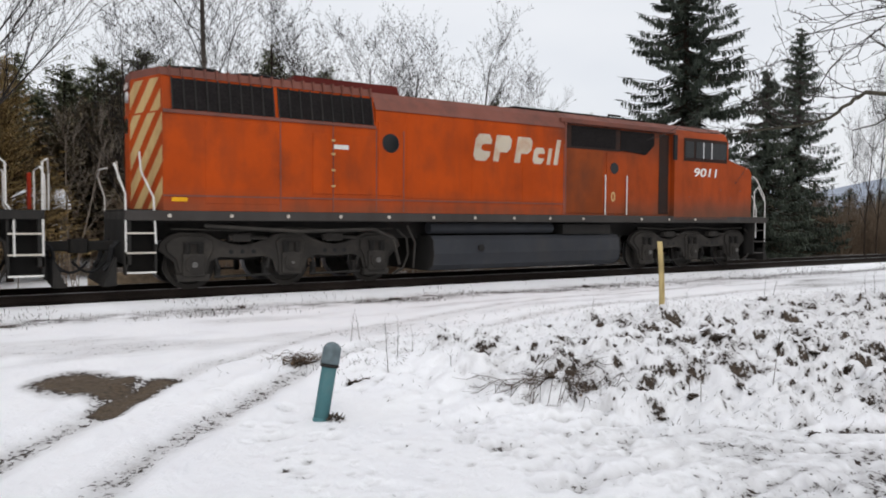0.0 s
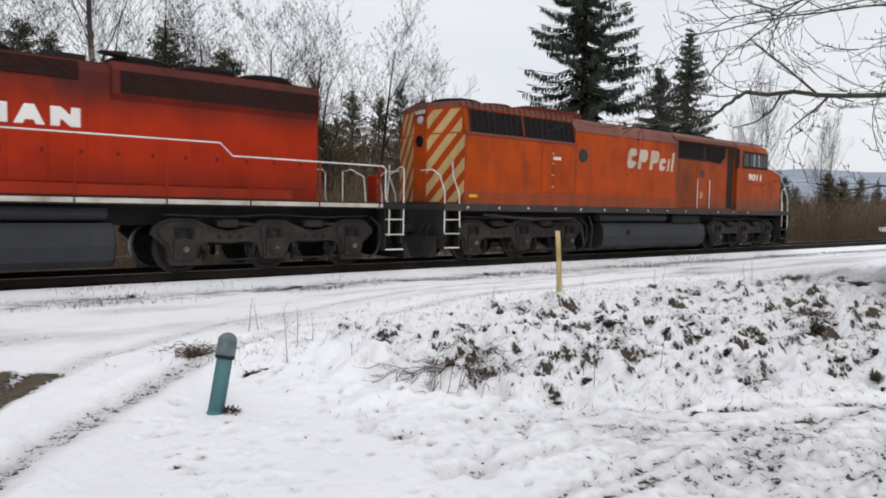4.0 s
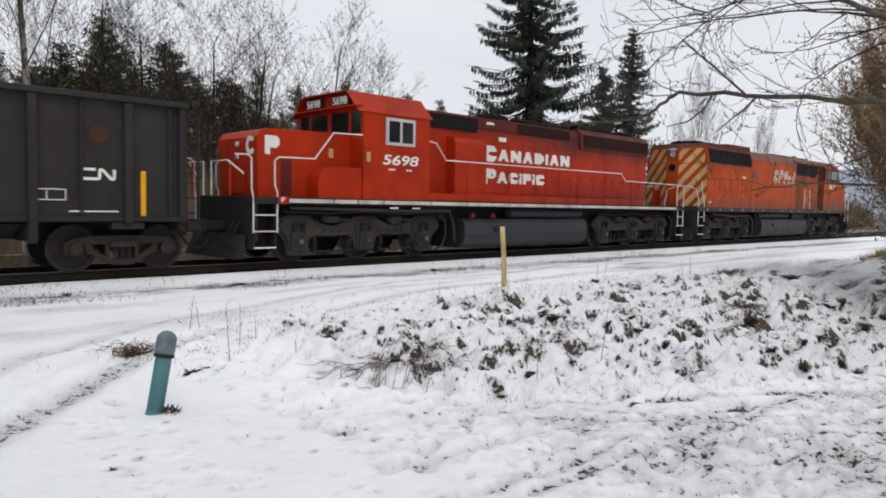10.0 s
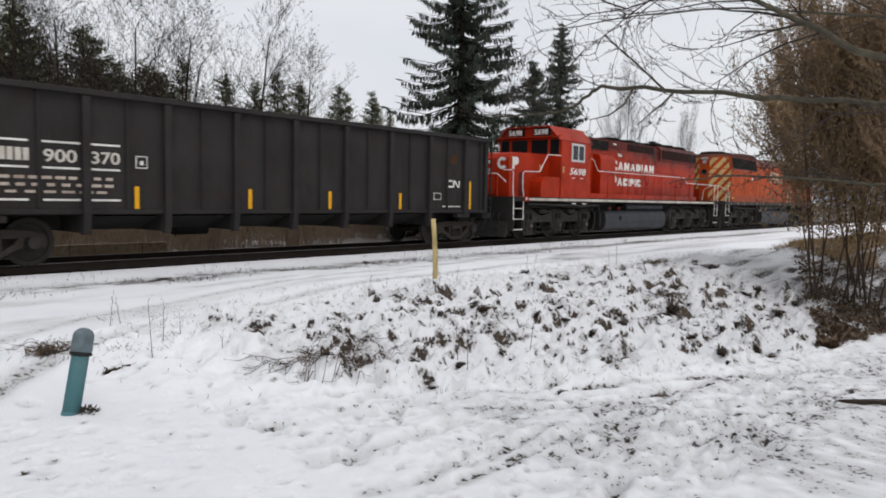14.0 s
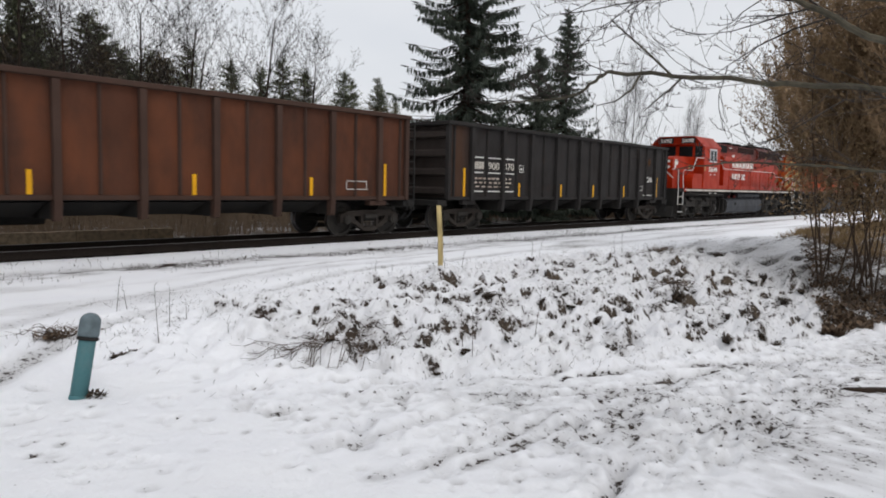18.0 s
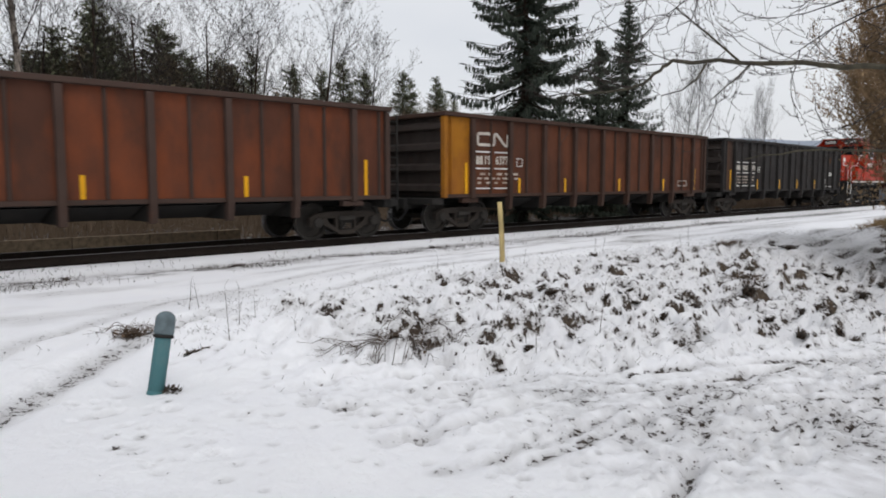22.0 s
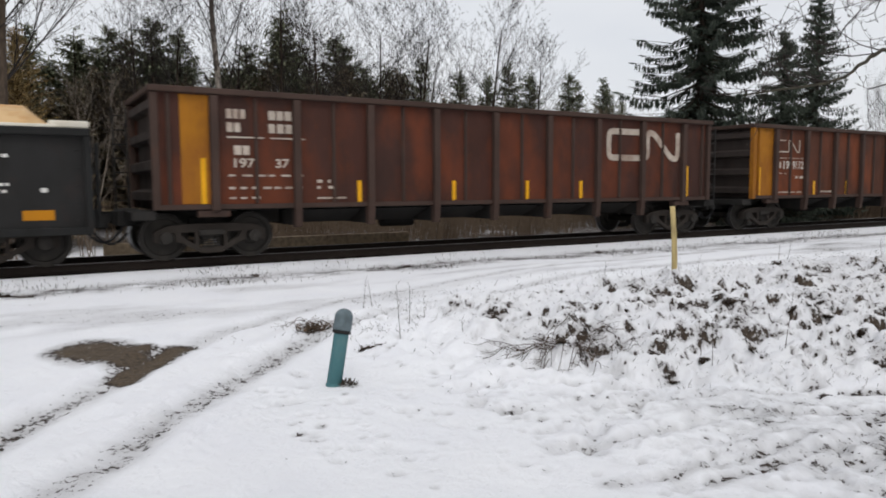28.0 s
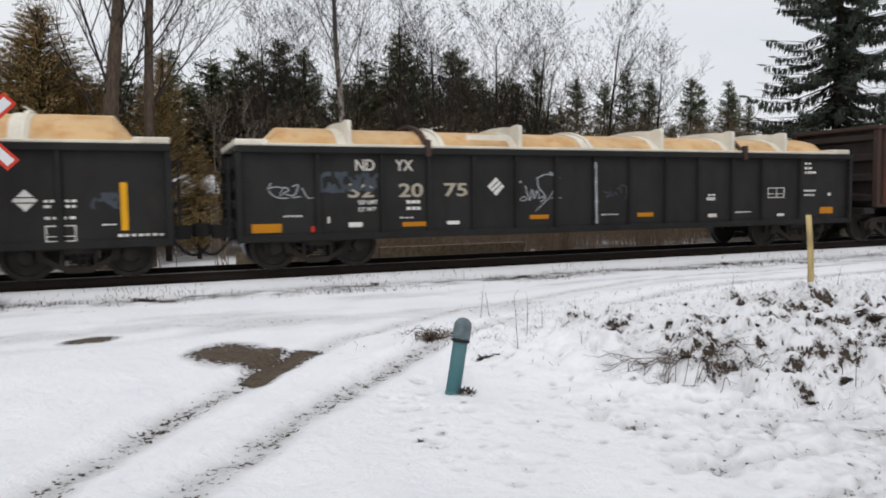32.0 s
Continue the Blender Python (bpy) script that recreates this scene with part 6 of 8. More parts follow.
    engine_truck(car, X(18.75))
    end_gear(car, X(2.1), -1, (X(2.13), X(2.66)))
    end_gear(car, X(22.2), 1, (X(21.55), X(22.1)), False)
    for s in (-1, 1):
        y = s * 1.44
        handrail(car, [(X(21.42), y, 2.95), (X(21.62), y, 2.88), (X(22.08), y, 2.32), (X(22.14), y, 2.1), (X(22.14), y, 0.75)], [(X(21.40), y, 2.30), (X(21.5), y, 2.22), (X(21.66), y, 1.85), (X(21.66), y, 0.9)])
    for s in (-1, 1):
        handrail(car, [(X(2.37), s * 1.46, 2.72), (X(2.40), s * 1.46, 2.35), (X(2.62), s * 1.47, 1.85), (X(2.66), s * 1.47, 0.95)], [(X(2.12), s * 1.46, 0.8), (X(2.12), s * 1.46, 1.9), (X(1.98), s * 1.4, 2.35), (X(1.98), s * 1.1, 2.5), (X(2.05), s * 0.5, 2.5)], [(X(21.5), s * 1.47, 1.4), (X(21.5), s * 1.47, 2.45), (X(21.7), s * 1.47, 2.6), (X(22.1), s * 1.47, 2.1), (X(22.12), s * 1.47, 0.9)])
    part("end_platform", boxes((X(2.1), X(2.8), -1.3, 1.3, 1.56, 1.62)), M_under, car)
    return car


C2 = -9.33


def red_engine():
    car = vehicle("hood_locomotive", C2, "red road-switcher diesel locomotive with white block lettering", "locomotive", "engines of the train")
    def X(v):
        return v - C2
    part("underframe", boxes((X(-19.3), X(0.7), -0.7, 0.7, 1.0, 1.42)), M_under, car)
    part("deck", boxes((X(-19.4), X(0.78), -1.5, 1.5, 1.42, 1.585)), M_under, car)
    cuts = [-18.5, -17.2, -16.45, -15.6, -13.9, -12.42, -10.52, -8.72, -6.92, -5.22, -3.42, -1.72, -0.02, 0.1]
    for a, b in zip(cuts, cuts[1:]):
        part("side_stripe", boxes((X(a) + 0.012, X(b) - 0.03, -1.514, -1.49, 1.455, 1.55)), M_stripe, car, "grimy white sill stripe")
    lettering("F", 0.12, M_white, car, X(-18.70), -1.517, 1.455, 0.09, 0.0, "end_letter")
    part("corner_plate", boxes((X(-18.78), X(-18.52), -1.516, -1.49, 1.42, 1.6)), M_red, car)
    part("walkway_skirt", boxes((X(-14.0), X(-2.4), -1.46, -0.9, 1.587, 1.80), bevel=0.015), M_red, car)
    part("hood", prism(bmesh.new(), [(-0.9, 1.587), (-0.9, 4.02), (-0.78, 4.2), (0.78, 4.2), (0.9, 4.02), (0.9, 1.587)], "x", X(-14.0), X(-6.1)), M_red, car)
    part("radiator_hood", prism(bmesh.new(), [(-0.9, 1.587), (-0.92, 3.5), (-1.0, 3.62), (-0.98, 4.1), (-0.86, 4.26), (0.86, 4.26), (0.98, 4.1), (1.0, 3.62), (0.92, 3.5), (0.9, 1.587)], "x", X(-6.1), X(-1.45)), M_red, car)
    part("roof", boxes((X(-14.0), X(-6.1), -0.76, 0.76, 4.19, 4.225)), M_red_d, car)
    part("roof", boxes((X(-6.1), X(-1.45), -0.84, 0.84, 4.255, 4.285)), M_red_d, car)
    def plate(name, x0, x1, z0, z1, mat=M_red, y=-0.9, d=0.02, label=""):
        return part(name, boxes((X(x0), X(x1), y - d, y + 0.01, z0, z1), bevel=0.006), mat, car, label)
    plate("intake_screen", -13.9, -11.5, 3.72, 4.14, M_grille, -0.9, 0.06, "black blower intake screen")
    plate("brake_screen", -9.55, -6.7, 3.82, 4.16, M_grille_r, -0.9, 0.03, "sooty dynamic brake screen")
    plate("radiator_screen", -5.95, -1.5, 3.64, 4.08, M_grille_r, -0.99, 0.02, "sooty radiator screen")
    plate("roof_panel", -11.45, -9.6, 3.84, 4.17, M_red_d, -0.9, 0.025)
    plate("data_plate", -11.05, -10.7, 4.0, 4.08, M_white, -0.9, 0.032)
    plate("data_plate", -10.45, -10.1, 3.52, 3.66, M_white, -0.9, 0.02, "small white notice")
    part("filter_box", prism(bmesh.new(), [(-0.9, 1.8), (-1.28, 1.8), (-1.28, 3.30), (-1.2, 3.46), (-0.9, 3.52)], "x", X(-12.75), X(-11.4)), M_red, car, "bulging filter housing")
    xx = -11.3
    while xx < -2.0:
        plate("hood_door", xx, xx + 0.62, 1.85, 3.55, M_red, -0.9, 0.014)
        plate("door_latch", xx + 0.53, xx + 0.58, 2.4, 2.48, M_red_d, -0.9, 0.03)
        xx += 0.68
    # cab
    part("cab", prism(bmesh.new(), [(-1.5, 1.587), (-1.5, 3.82), (-0.98, 4.36), (0.98, 4.36), (1.5, 3.82), (1.5, 1.587)], "x", X(-16.3), X(-14.0)), M_red, car)
    part("cab_roof", prism(bmesh.new(), [(-1.53, 3.82), (-1.0, 4.385), (1.0, 4.385), (1.53, 3.82), (0.98, 4.36), (-0.98, 4.36)], "x", X(-16.5), X(-13.9)), M_red, car)
    plate("window_frame", -15.58, -14.55, 3.02, 3.74, M_silver, -1.5, 0.03, "silver cab window frame")
    plate("cab_window", -15.48, -15.10, 3.1, 3.66, M_glass, -1.5, 0.034, "dark sliding cab window")
    plate("cab_window", -15.02, -14.64, 3.1, 3.66, M_glass, -1.5, 0.034, "dark sliding cab window")
    lettering("5698", 0.27, M_white, car, X(-15.67), -1.506, 2.50, 1.27, 0.15, "road_number")
    for a in (-15.45, -14.85):
        plate("data_plate", a, a + 0.22, 2.36, 2.40, M_white, -1.5, 0.008)
    xf = X(-16.3)
    for y0, y1 in ((-1.38, -0.98), (-0.85, -0.1), (0.1, 0.85), (0.98, 1.38)):
        part("windscreen", boxes((xf - 0.02, xf + 0.01, y0, y1, 3.28, 3.86), bevel=0.006), M_glass, car, "dark cab windscreen")
    for yy in (-0.98, 0.24):
        part("number_board", boxes((xf - 0.12, xf + 0.01, yy, yy + 0.74, 4.0, 4.30), bevel=0.01), M_black, car, "black number board")
        ob = lettering("5698", 0.21, M_white, car, xf - 0.122, 0, 4.05, 0.64, 0.0, "board_number")
        ob.matrix_basis = pose(xf - 0.122, yy + 0.69, 4.05, 90, 0, -90)
    part("sun_visor", boxes((xf - 0.25, xf, -1.45, 1.45, 3.95, 3.985)), M_red, car)
    # short hood
    part("nose", prism(bmesh.new(), [(X(-19.0), 1.587), (X(-19.04), 3.0), (X(-18.92), 3.16), (X(-18.7), 3.22), (X(-16.3), 3.27), (X(-16.3), 1.587)], "y", -0.96, 0.96), M_red, car)
    xn = X(-19.03)
    part("nose_door", boxes((xn - 0.012, xn + 0.03, -0.3, 0.3, 1.65, 2.9), bevel=0.01), M_red, car)
    for z in (2.55, 2.85):
        bm = bmesh.new()
        lathe(bm, [(0.001, 0.0), (0.06, 0.0), (0.07, 0.03), (0.07, 0.06)], 16)
        bm.transform(pose(xn - 0.06, -0.05, z, 0, 90, 0))
        part("headlight", bm, M_silver, car, "round headlight")
    bm = bmesh.new()
    arc = [0.7 + 4.88 * i / 14 for i in range(15)]
    prism(bm, [(-0.66 - 0.22 * math.cos(a), 2.81 + 0.22 * math.sin(a)) for a in arc] + [(-0.66 - 0.11 * math.cos(a), 2.81 + 0.11 * math.sin(a)) for a in arc[::-1]], "x", xn - 0.012, xn + 0.03)
    part("painted_emblem", bm, M_white, car, "white disc emblem")
    block_marks(car, [(X(-18.83), X(-18.44), 2.60, 3.05, "flag")], -0.964, M_white, "painted_emblem", "white emblem of bars")
    plate("nose_hatch", -18.40, -18.10, 1.62, 2.5, M_red_d, -0.96, 0.012, "dark red side hatch")
    part("side_locker", prism(bmesh.new(), [(X(-17.65), 1.587), (X(-17.65), 1.98), (X(-17.61), 2.16), (X(-17.48), 2.30), (X(-17.25), 2.37), (X(-16.32), 2.37), (X(-16.32), 1.587)], "y", -1.46, -0.96), M_red, car, "rounded battery locker ahead of the cab")
    plate("data_plate", -17.0, -16.86, 2.62, 2.85, M_cream, -0.96, 0.01)
    plate("data_plate", -16.2, -16.08, 2.55, 2.8, M_cream, -1.5, 0.01)
    # the name along the hood
    a, b = -11.18, -6.67
    w = [0.62, 0.52, 0.52, 0.52, 0.5, 0.14, 0.52, 0.52]
    g = ((b - a) - sum(w)) / (len(w) - 1)
    rows, cur = [], a
    for i, (ww, kind) in enumerate(zip(w, ("disc", "roof", "slab", "roof", "half", "post", "roof", "slab"))):
        rows.append((X(cur), X(cur + ww), 2.86 if i == 0 else 2.90, 3.36 if i == 0 else 3.27, kind))
        cur += ww + g
    a, b = -11.18, -8.07
    w = [0.62, 0.5, 0.46, 0.13, 0.42, 0.13, 0.46]
    g = ((b - a) - sum(w)) / (len(w) - 1)
    cur = a
    for i, (ww, kind) in enumerate(zip(w, ("flag", "roof", "disc", "post", "flag", "post", "disc"))):
        rows.append((X(cur), X(cur + ww), 2.16 if i == 0 else 2.20, 2.64 if i == 0 else 2.55, kind))
        cur += ww + g
    block_marks(car, rows, -0.917, M_white, "painted_name", "white block lettering of a railway name")
    # roof gear
    for xx, r in ((-9.9, 0.62), (-8.3, 0.62)):
        bm = bmesh.new()
        lathe(bm, [(r, 4.2), (r, 4.36), (r * 0.9, 4.42), (0.1, 4.42)], 24, (X(xx), 0, 0))
        part("brake_fan", bm, M_grille, car, "round dynamic brake fan housing")
    for xx in (-5.3, -3.85, -2.4):
        bm = bmesh.new()
        lathe(bm, [(0.66, 4.26), (0.66, 4.42), (0.58, 4.48), (0.1, 4.48)], 24, (X(xx), 0, 0))
        part("radiator_fan", bm, M_grille, car, "round radiator fan housing")
    part("exhaust_stack", boxes((X(-7.2), X(-6.4), -0.3, 0.3, 4.2, 4.42), bevel=0.02), M_under, car)
    bm = bmesh.new()
    for yy in (-0.5, -0.42, -0.34):
        cyl(bm, (X(-6.2), yy, 4.5), (X(-5.7), yy, 4.5), 0.02, 8, 0.07)
    cyl(bm, (X(-6.1), -0.42, 4.2), (X(-6.1), -0.42, 4.5), 0.03, 6)
    part("horn", bm, M_under, car)
    # rails
    for s in (-1, 1):
        y = s * 1.46
        handrail(car, [(X(-13.96), y, 3.23), (X(-13.7), y, 3.2), (X(-13.3), y, 2.74), (X(-4.1), y, 2.76), (X(-3.82), y, 2.50), (X(0.1), y, 2.48), (X(0.18), y, 2.4), (X(0.18), y, 1.7), (X(0.30), y, 1.5), (X(0.30), y, 0.75)],
                 [(X(-19.4), y, 0.75), (X(-19.4), y, 1.55), (X(-19.45), y, 1.75), (X(-19.45), y, 2.45), (X(-19.55), y, 2.53), (X(-19.75), y * 0.85, 2.53)],
                 [(X(-18.78), y, 0.75), (X(-18.78), y, 1.7), (X(-18.85), y, 1.85), (X(-18.85), y, 2.42), (X(-18.75), y, 2.51), (X(-17.75), y, 2.53), (X(-17.2), y, 3.20), (X(-16.1), y, 3.22)],
                 [(X(-19.5), s * 1.2, 2.1), (X(-19.8), s * 1.0, 2.4), (X(-19.8), s * 0.2, 2.4), (X(-19.8), s * 0.2, 1.6)],
                 [(X(0.75), y, 0.75), (X(0.75), y, 2.45), (X(0.85), s * 1.2, 2.52), (X(0.9), s * 0.6, 2.3), (X(0.9), s * 0.5, 1.6)])
        for xx in (-12.4, -10.5, -8.7, -6.9, -5.2):
            part("stanchion", tube(bmesh.new(), [(X(xx), y, 1.42), (X(xx), y, 2.75)], 0.022, 8), M_red, car, "red handrail post")
        for xx in (-3.4, -1.7, 0.0):
            part("stanchion", tube(bmesh.new(), [(X(xx), y, 1.42), (X(xx), y, 2.49)], 0.022, 8), M_red, car, "red handrail post")
        part("end_guard", boxes((X(-19.75), X(-19.7), s * 0.95 - 0.02, s * 0.95 + 0.02, 1.6, 2.4)), M_red, car)
    part("brake_wheel", boxes((X(0.55), X(0.62), -0.5, -0.1, 1.6, 2.3), bevel=0.02), M_red, car)
    # below the deck
    fuel_tank(car, X(-12.45), X(-6.2))
    bm = bmesh.new()
    cyl(bm, (X(-10.2), -1.15, 1.25), (X(-6.3), -1.15, 1.25), 0.15, 14)
    part("air_reservoir", bm, M_tank, car, "long grey air reservoir")
    bm = bmesh.new()
    tube(bm, [(X(-18.4), -1.4, 1.33), (X(-14.6), -1.42, 1.28), (X(-13.1), -1.42, 1.3), (X(-12.9), -1.4, 0.9), (X(-12.8), -1.35, 0.4)], 0.04, 8)
    part("pipe", bm, M_gear, car)
    for a, b in ((-12.2, -12.05), (-11.3, -11.15)):
        part("valve", boxes((X(a), X(b), -1.46, -1.36, 1.1, 1.24), bevel=0.01), M_red_d, car)
    for a in (-15.4, -14.6):
        plate("data_plate", a, a + 0.28, 1.34, 1.38, M_white, -1.5, 0.02)
    engine_truck(car, X(-15.96))
    engine_truck(car, X(-2.70))
    end_gear(car, X(-19.4), -1, (X(-19.38), X(-18.82)))
    end_gear(car, X(0.78), 1, (X(0.2), X(0.75)))
    return car


orange_engine()
red_engine()


# ---- trees ----
def mesh_of(name, verts, faces, mat):
    me = bpy.data.meshes.new(name)
    me.from_pydata(verts, [], faces)
    me.materials.append(mat)
    me.update()
    return me


def unit(v):
    n = math.sqrt(v[0] * v[0] + v[1] * v[1] + v[2] * v[2]) or 1.0
    return (v[0] / n, v[1] / n, v[2] / n)


def limb(verts, faces, p, q, r0, r1, seg=3):
    """A tapering stick from p to q."""
    d = unit((q[0] - p[0], q[1] - p[1], q[2] - p[2]))
    a = (0, 0, 1) if abs(d[2]) < 0.9 else (1, 0, 0)
    u = unit((d[1] * a[2] - d[2] * a[1], d[2] * a[0] - d[0] * a[2], d[0] * a[1] - d[1] * a[0]))
    w = (d[1] * u[2] - d[2] * u[1], d[2] * u[0] - d[0] * u[2], d[0] * u[1] - d[1] * u[0])
    b = len(verts)
    for c, r in ((p, r0), (q, r1)):
        for i in range(seg):
            ang = 2 * math.pi * i / seg
            x, y = math.cos(ang) * r, math.sin(ang) * r
            verts.append((c[0] + u[0] * x + w[0] * y, c[1] + u[1] * x + w[1] * y, c[2] + u[2] * x + w[2] * y))
    for i in range(seg):
        j = (i + 1) % seg
        faces.append((b + i, b + j, b + seg + j, b + seg + i))


def spray(verts, faces, p, d, length, width, rr):
    """A spray of needles: a bent, pointed blade."""
    d = unit(d)
    s = unit((-d[1] + rr.uniform(-0.4, 0.4), d[0] + rr.uniform(-0.4, 0.4), rr.uniform(-0.5, 0.5)))
    b = len(verts)
    m = (p[0] + d[0] * length * 0.45, p[1] + d[1] * length * 0.45, p[2] + d[2] * length * 0.45 - 0.04 * length)
    verts.append(p)
    verts.append((m[0] + s[0] * width, m[1] + s[1] * width, m[2] + s[2] * width))
    verts.append((p[0] + d[0] * length, p[1] + d[1] * length, p[2] + d[2] * length))
    verts.append((m[0] - s[0] * width, m[1] - s[1] * width, m[2] - s[2] * width))
    faces.append((b, b + 1, b + 2))
    faces.append((b, b + 2, b + 3))


def conifer(h, R, whorls, per, sprays, seed, mat, droop=0.35, hang=0, full=0.17, bare_foot=0.06, bark=None, skip=0.1, fine=1.0, loose=0.4, shape=0.8, lift=0.0, even=False):
    """Meshes of a conifer: a tapering trunk with limbs, and a crown of many needle sprays in uneven tiers."""
    rr = random.Random(seed)
    tv, tf, cv, cf = [], [], [], []
    n = 6
    lean = (rr.uniform(-0.01, 0.01), rr.uniform(-0.01, 0.01))
    for i in range(n):
        z0, z1 = h * i / n, h * (i + 1) / n
        limb(tv, tf, (lean[0] * z0, lean[1] * z0, z0), (lean[0] * z1, lean[1] * z1, z1), 0.014 * h * (1 - i / n) + 0.02, 0.014 * h * (1 - (i + 1) / n) + 0.012, 8)
    for i in range(whorls):
        u = bare_foot + (1 - bare_foot) * (i / whorls) ** 0.92
        z = h * u
        L0 = R * (1 - u) ** shape + 0.12
        if u < 0.2:
            L0 *= 0.6 + 2 * u
        for k in range(per):
            if rr.random() < skip:
                continue
            a = rr.uniform(0, 6.283)
            L = L0 * rr.uniform(0.62, 1.12)
            zz = z + rr.uniform(-loose, loose) * h / whorls
            rise = rr.uniform(-0.1, 0.25) + 0.35 * u + lift
            dr = droop * rr.uniform(0.8, 1.4) * (1.1 - u)
            ca, sa = math.cos(a), math.sin(a)
            if even:
                L = L0 * rr.uniform(0.84, 1.08)
                rise = rr.uniform(-0.10, 0.08) + 0.40 * u
                dr = droop * rr.uniform(0.8, 1.15)
            pts = []
            for j in range(sprays + 1):
                t = j / sprays
                pts.append((ca * L * t + lean[0] * zz, sa * L * t + lean[1] * zz, zz + L * (rise * t - (dr * (1.4 * t - 0.9 * t * t) if even else dr * 1.5 * t * t - dr * 0.75 * t ** 3))))
            limb(tv, tf, pts[0], pts[sprays // 2], 0.012 + 0.010 * L, 0.008 + 0.004 * L, 3)
            limb(tv, tf, pts[sprays // 2], pts[-1], 0.008 + 0.004 * L, 0.004, 3)
            for j in range(1, sprays + 1):
                t = j / sprays
                p = pts[j]
                w = (L * (0.30 - 0.16 * t) * rr.uniform(0.7, 1.2) + 0.06) * fine
                for side in (-1, 1):
                    d = (ca * 0.7 - side * sa * 0.8, sa * 0.7 + side * ca * 0.8, rr.uniform(-0.35, 0.05) - 0.2 * droop + lift)
                    spray(cv, cf, p, d, w, w * full, rr)
                for _ in range(hang):
                    q = (p[0] + rr.uniform(-0.1, 0.1), p[1] + rr.uniform(-0.1, 0.1), p[2])
                    spray(cv, cf, q, (rr.uniform(-0.3, 0.3) + 0.2 * ca, rr.uniform(-0.3, 0.3) + 0.2 * sa, -1), (0.18 + 0.10 * L) * rr.uniform(0.6, 1.2) * min(1, fine * 1.3), (0.035 + 0.008 * L) * min(1, fine * 1.3), rr)
            spray(cv, cf, pts[-1], (ca, sa, 0.15), 0.14 * L + 0.08, 0.03 * L + 0.02, rr)
    spray(cv, cf, (lean[0] * h, lean[1] * h, h * 0.97), (0, 0, 1), 0.05 * h, 0.03, rr)
    return mesh_of("trunk", tv, tf, bark or M_bark), mesh_of("crown", cv, cf, mat)


def tree_of(name, meshes, m, label, category, group="", parts=("trunk", "crown")):
    ob = group_at(name, m, label, category, group)
    for nm, me in zip(parts, meshes):
        c = new(nm, me)
        c.parent = ob
    return ob


def stem(verts, faces, pts, radii, seg=6):
    """One unbroken tapering limb along a bent line."""
    base = len(verts)
    n = len(pts)
    for i, (c, r) in enumerate(zip(pts, radii)):
        a, b = pts[max(0, i - 1)], pts[min(n - 1, i + 1)]
        d = unit((b[0] - a[0], b[1] - a[1], b[2] - a[2]))
        k = (0.31, 0.95, 0.05)
        u = unit((d[1] * k[2] - d[2] * k[1], d[2] * k[0] - d[0] * k[2], d[0] * k[1] - d[1] * k[0]))
        w = (d[1] * u[2] - d[2] * u[1], d[2] * u[0] - d[0] * u[2], d[0] * u[1] - d[1] * u[0])
        for j in range(seg):
            x, y = math.cos(6.2832 * j / seg) * r, math.sin(6.2832 * j / seg) * r
            verts.append((c[0] + u[0] * x + w[0] * y, c[1] + u[1] * x + w[1] * y, c[2] + u[2] * x + w[2] * y))
    for i in range(n - 1):
        for j in range(seg):
            q = (j + 1) % seg
            faces.append((base + i * seg + j, base + i * seg + q, base + (i + 1) * seg + q, base + (i + 1) * seg + j))
    faces.append(tuple(base + (n - 1) * seg + j for j in range(seg)))


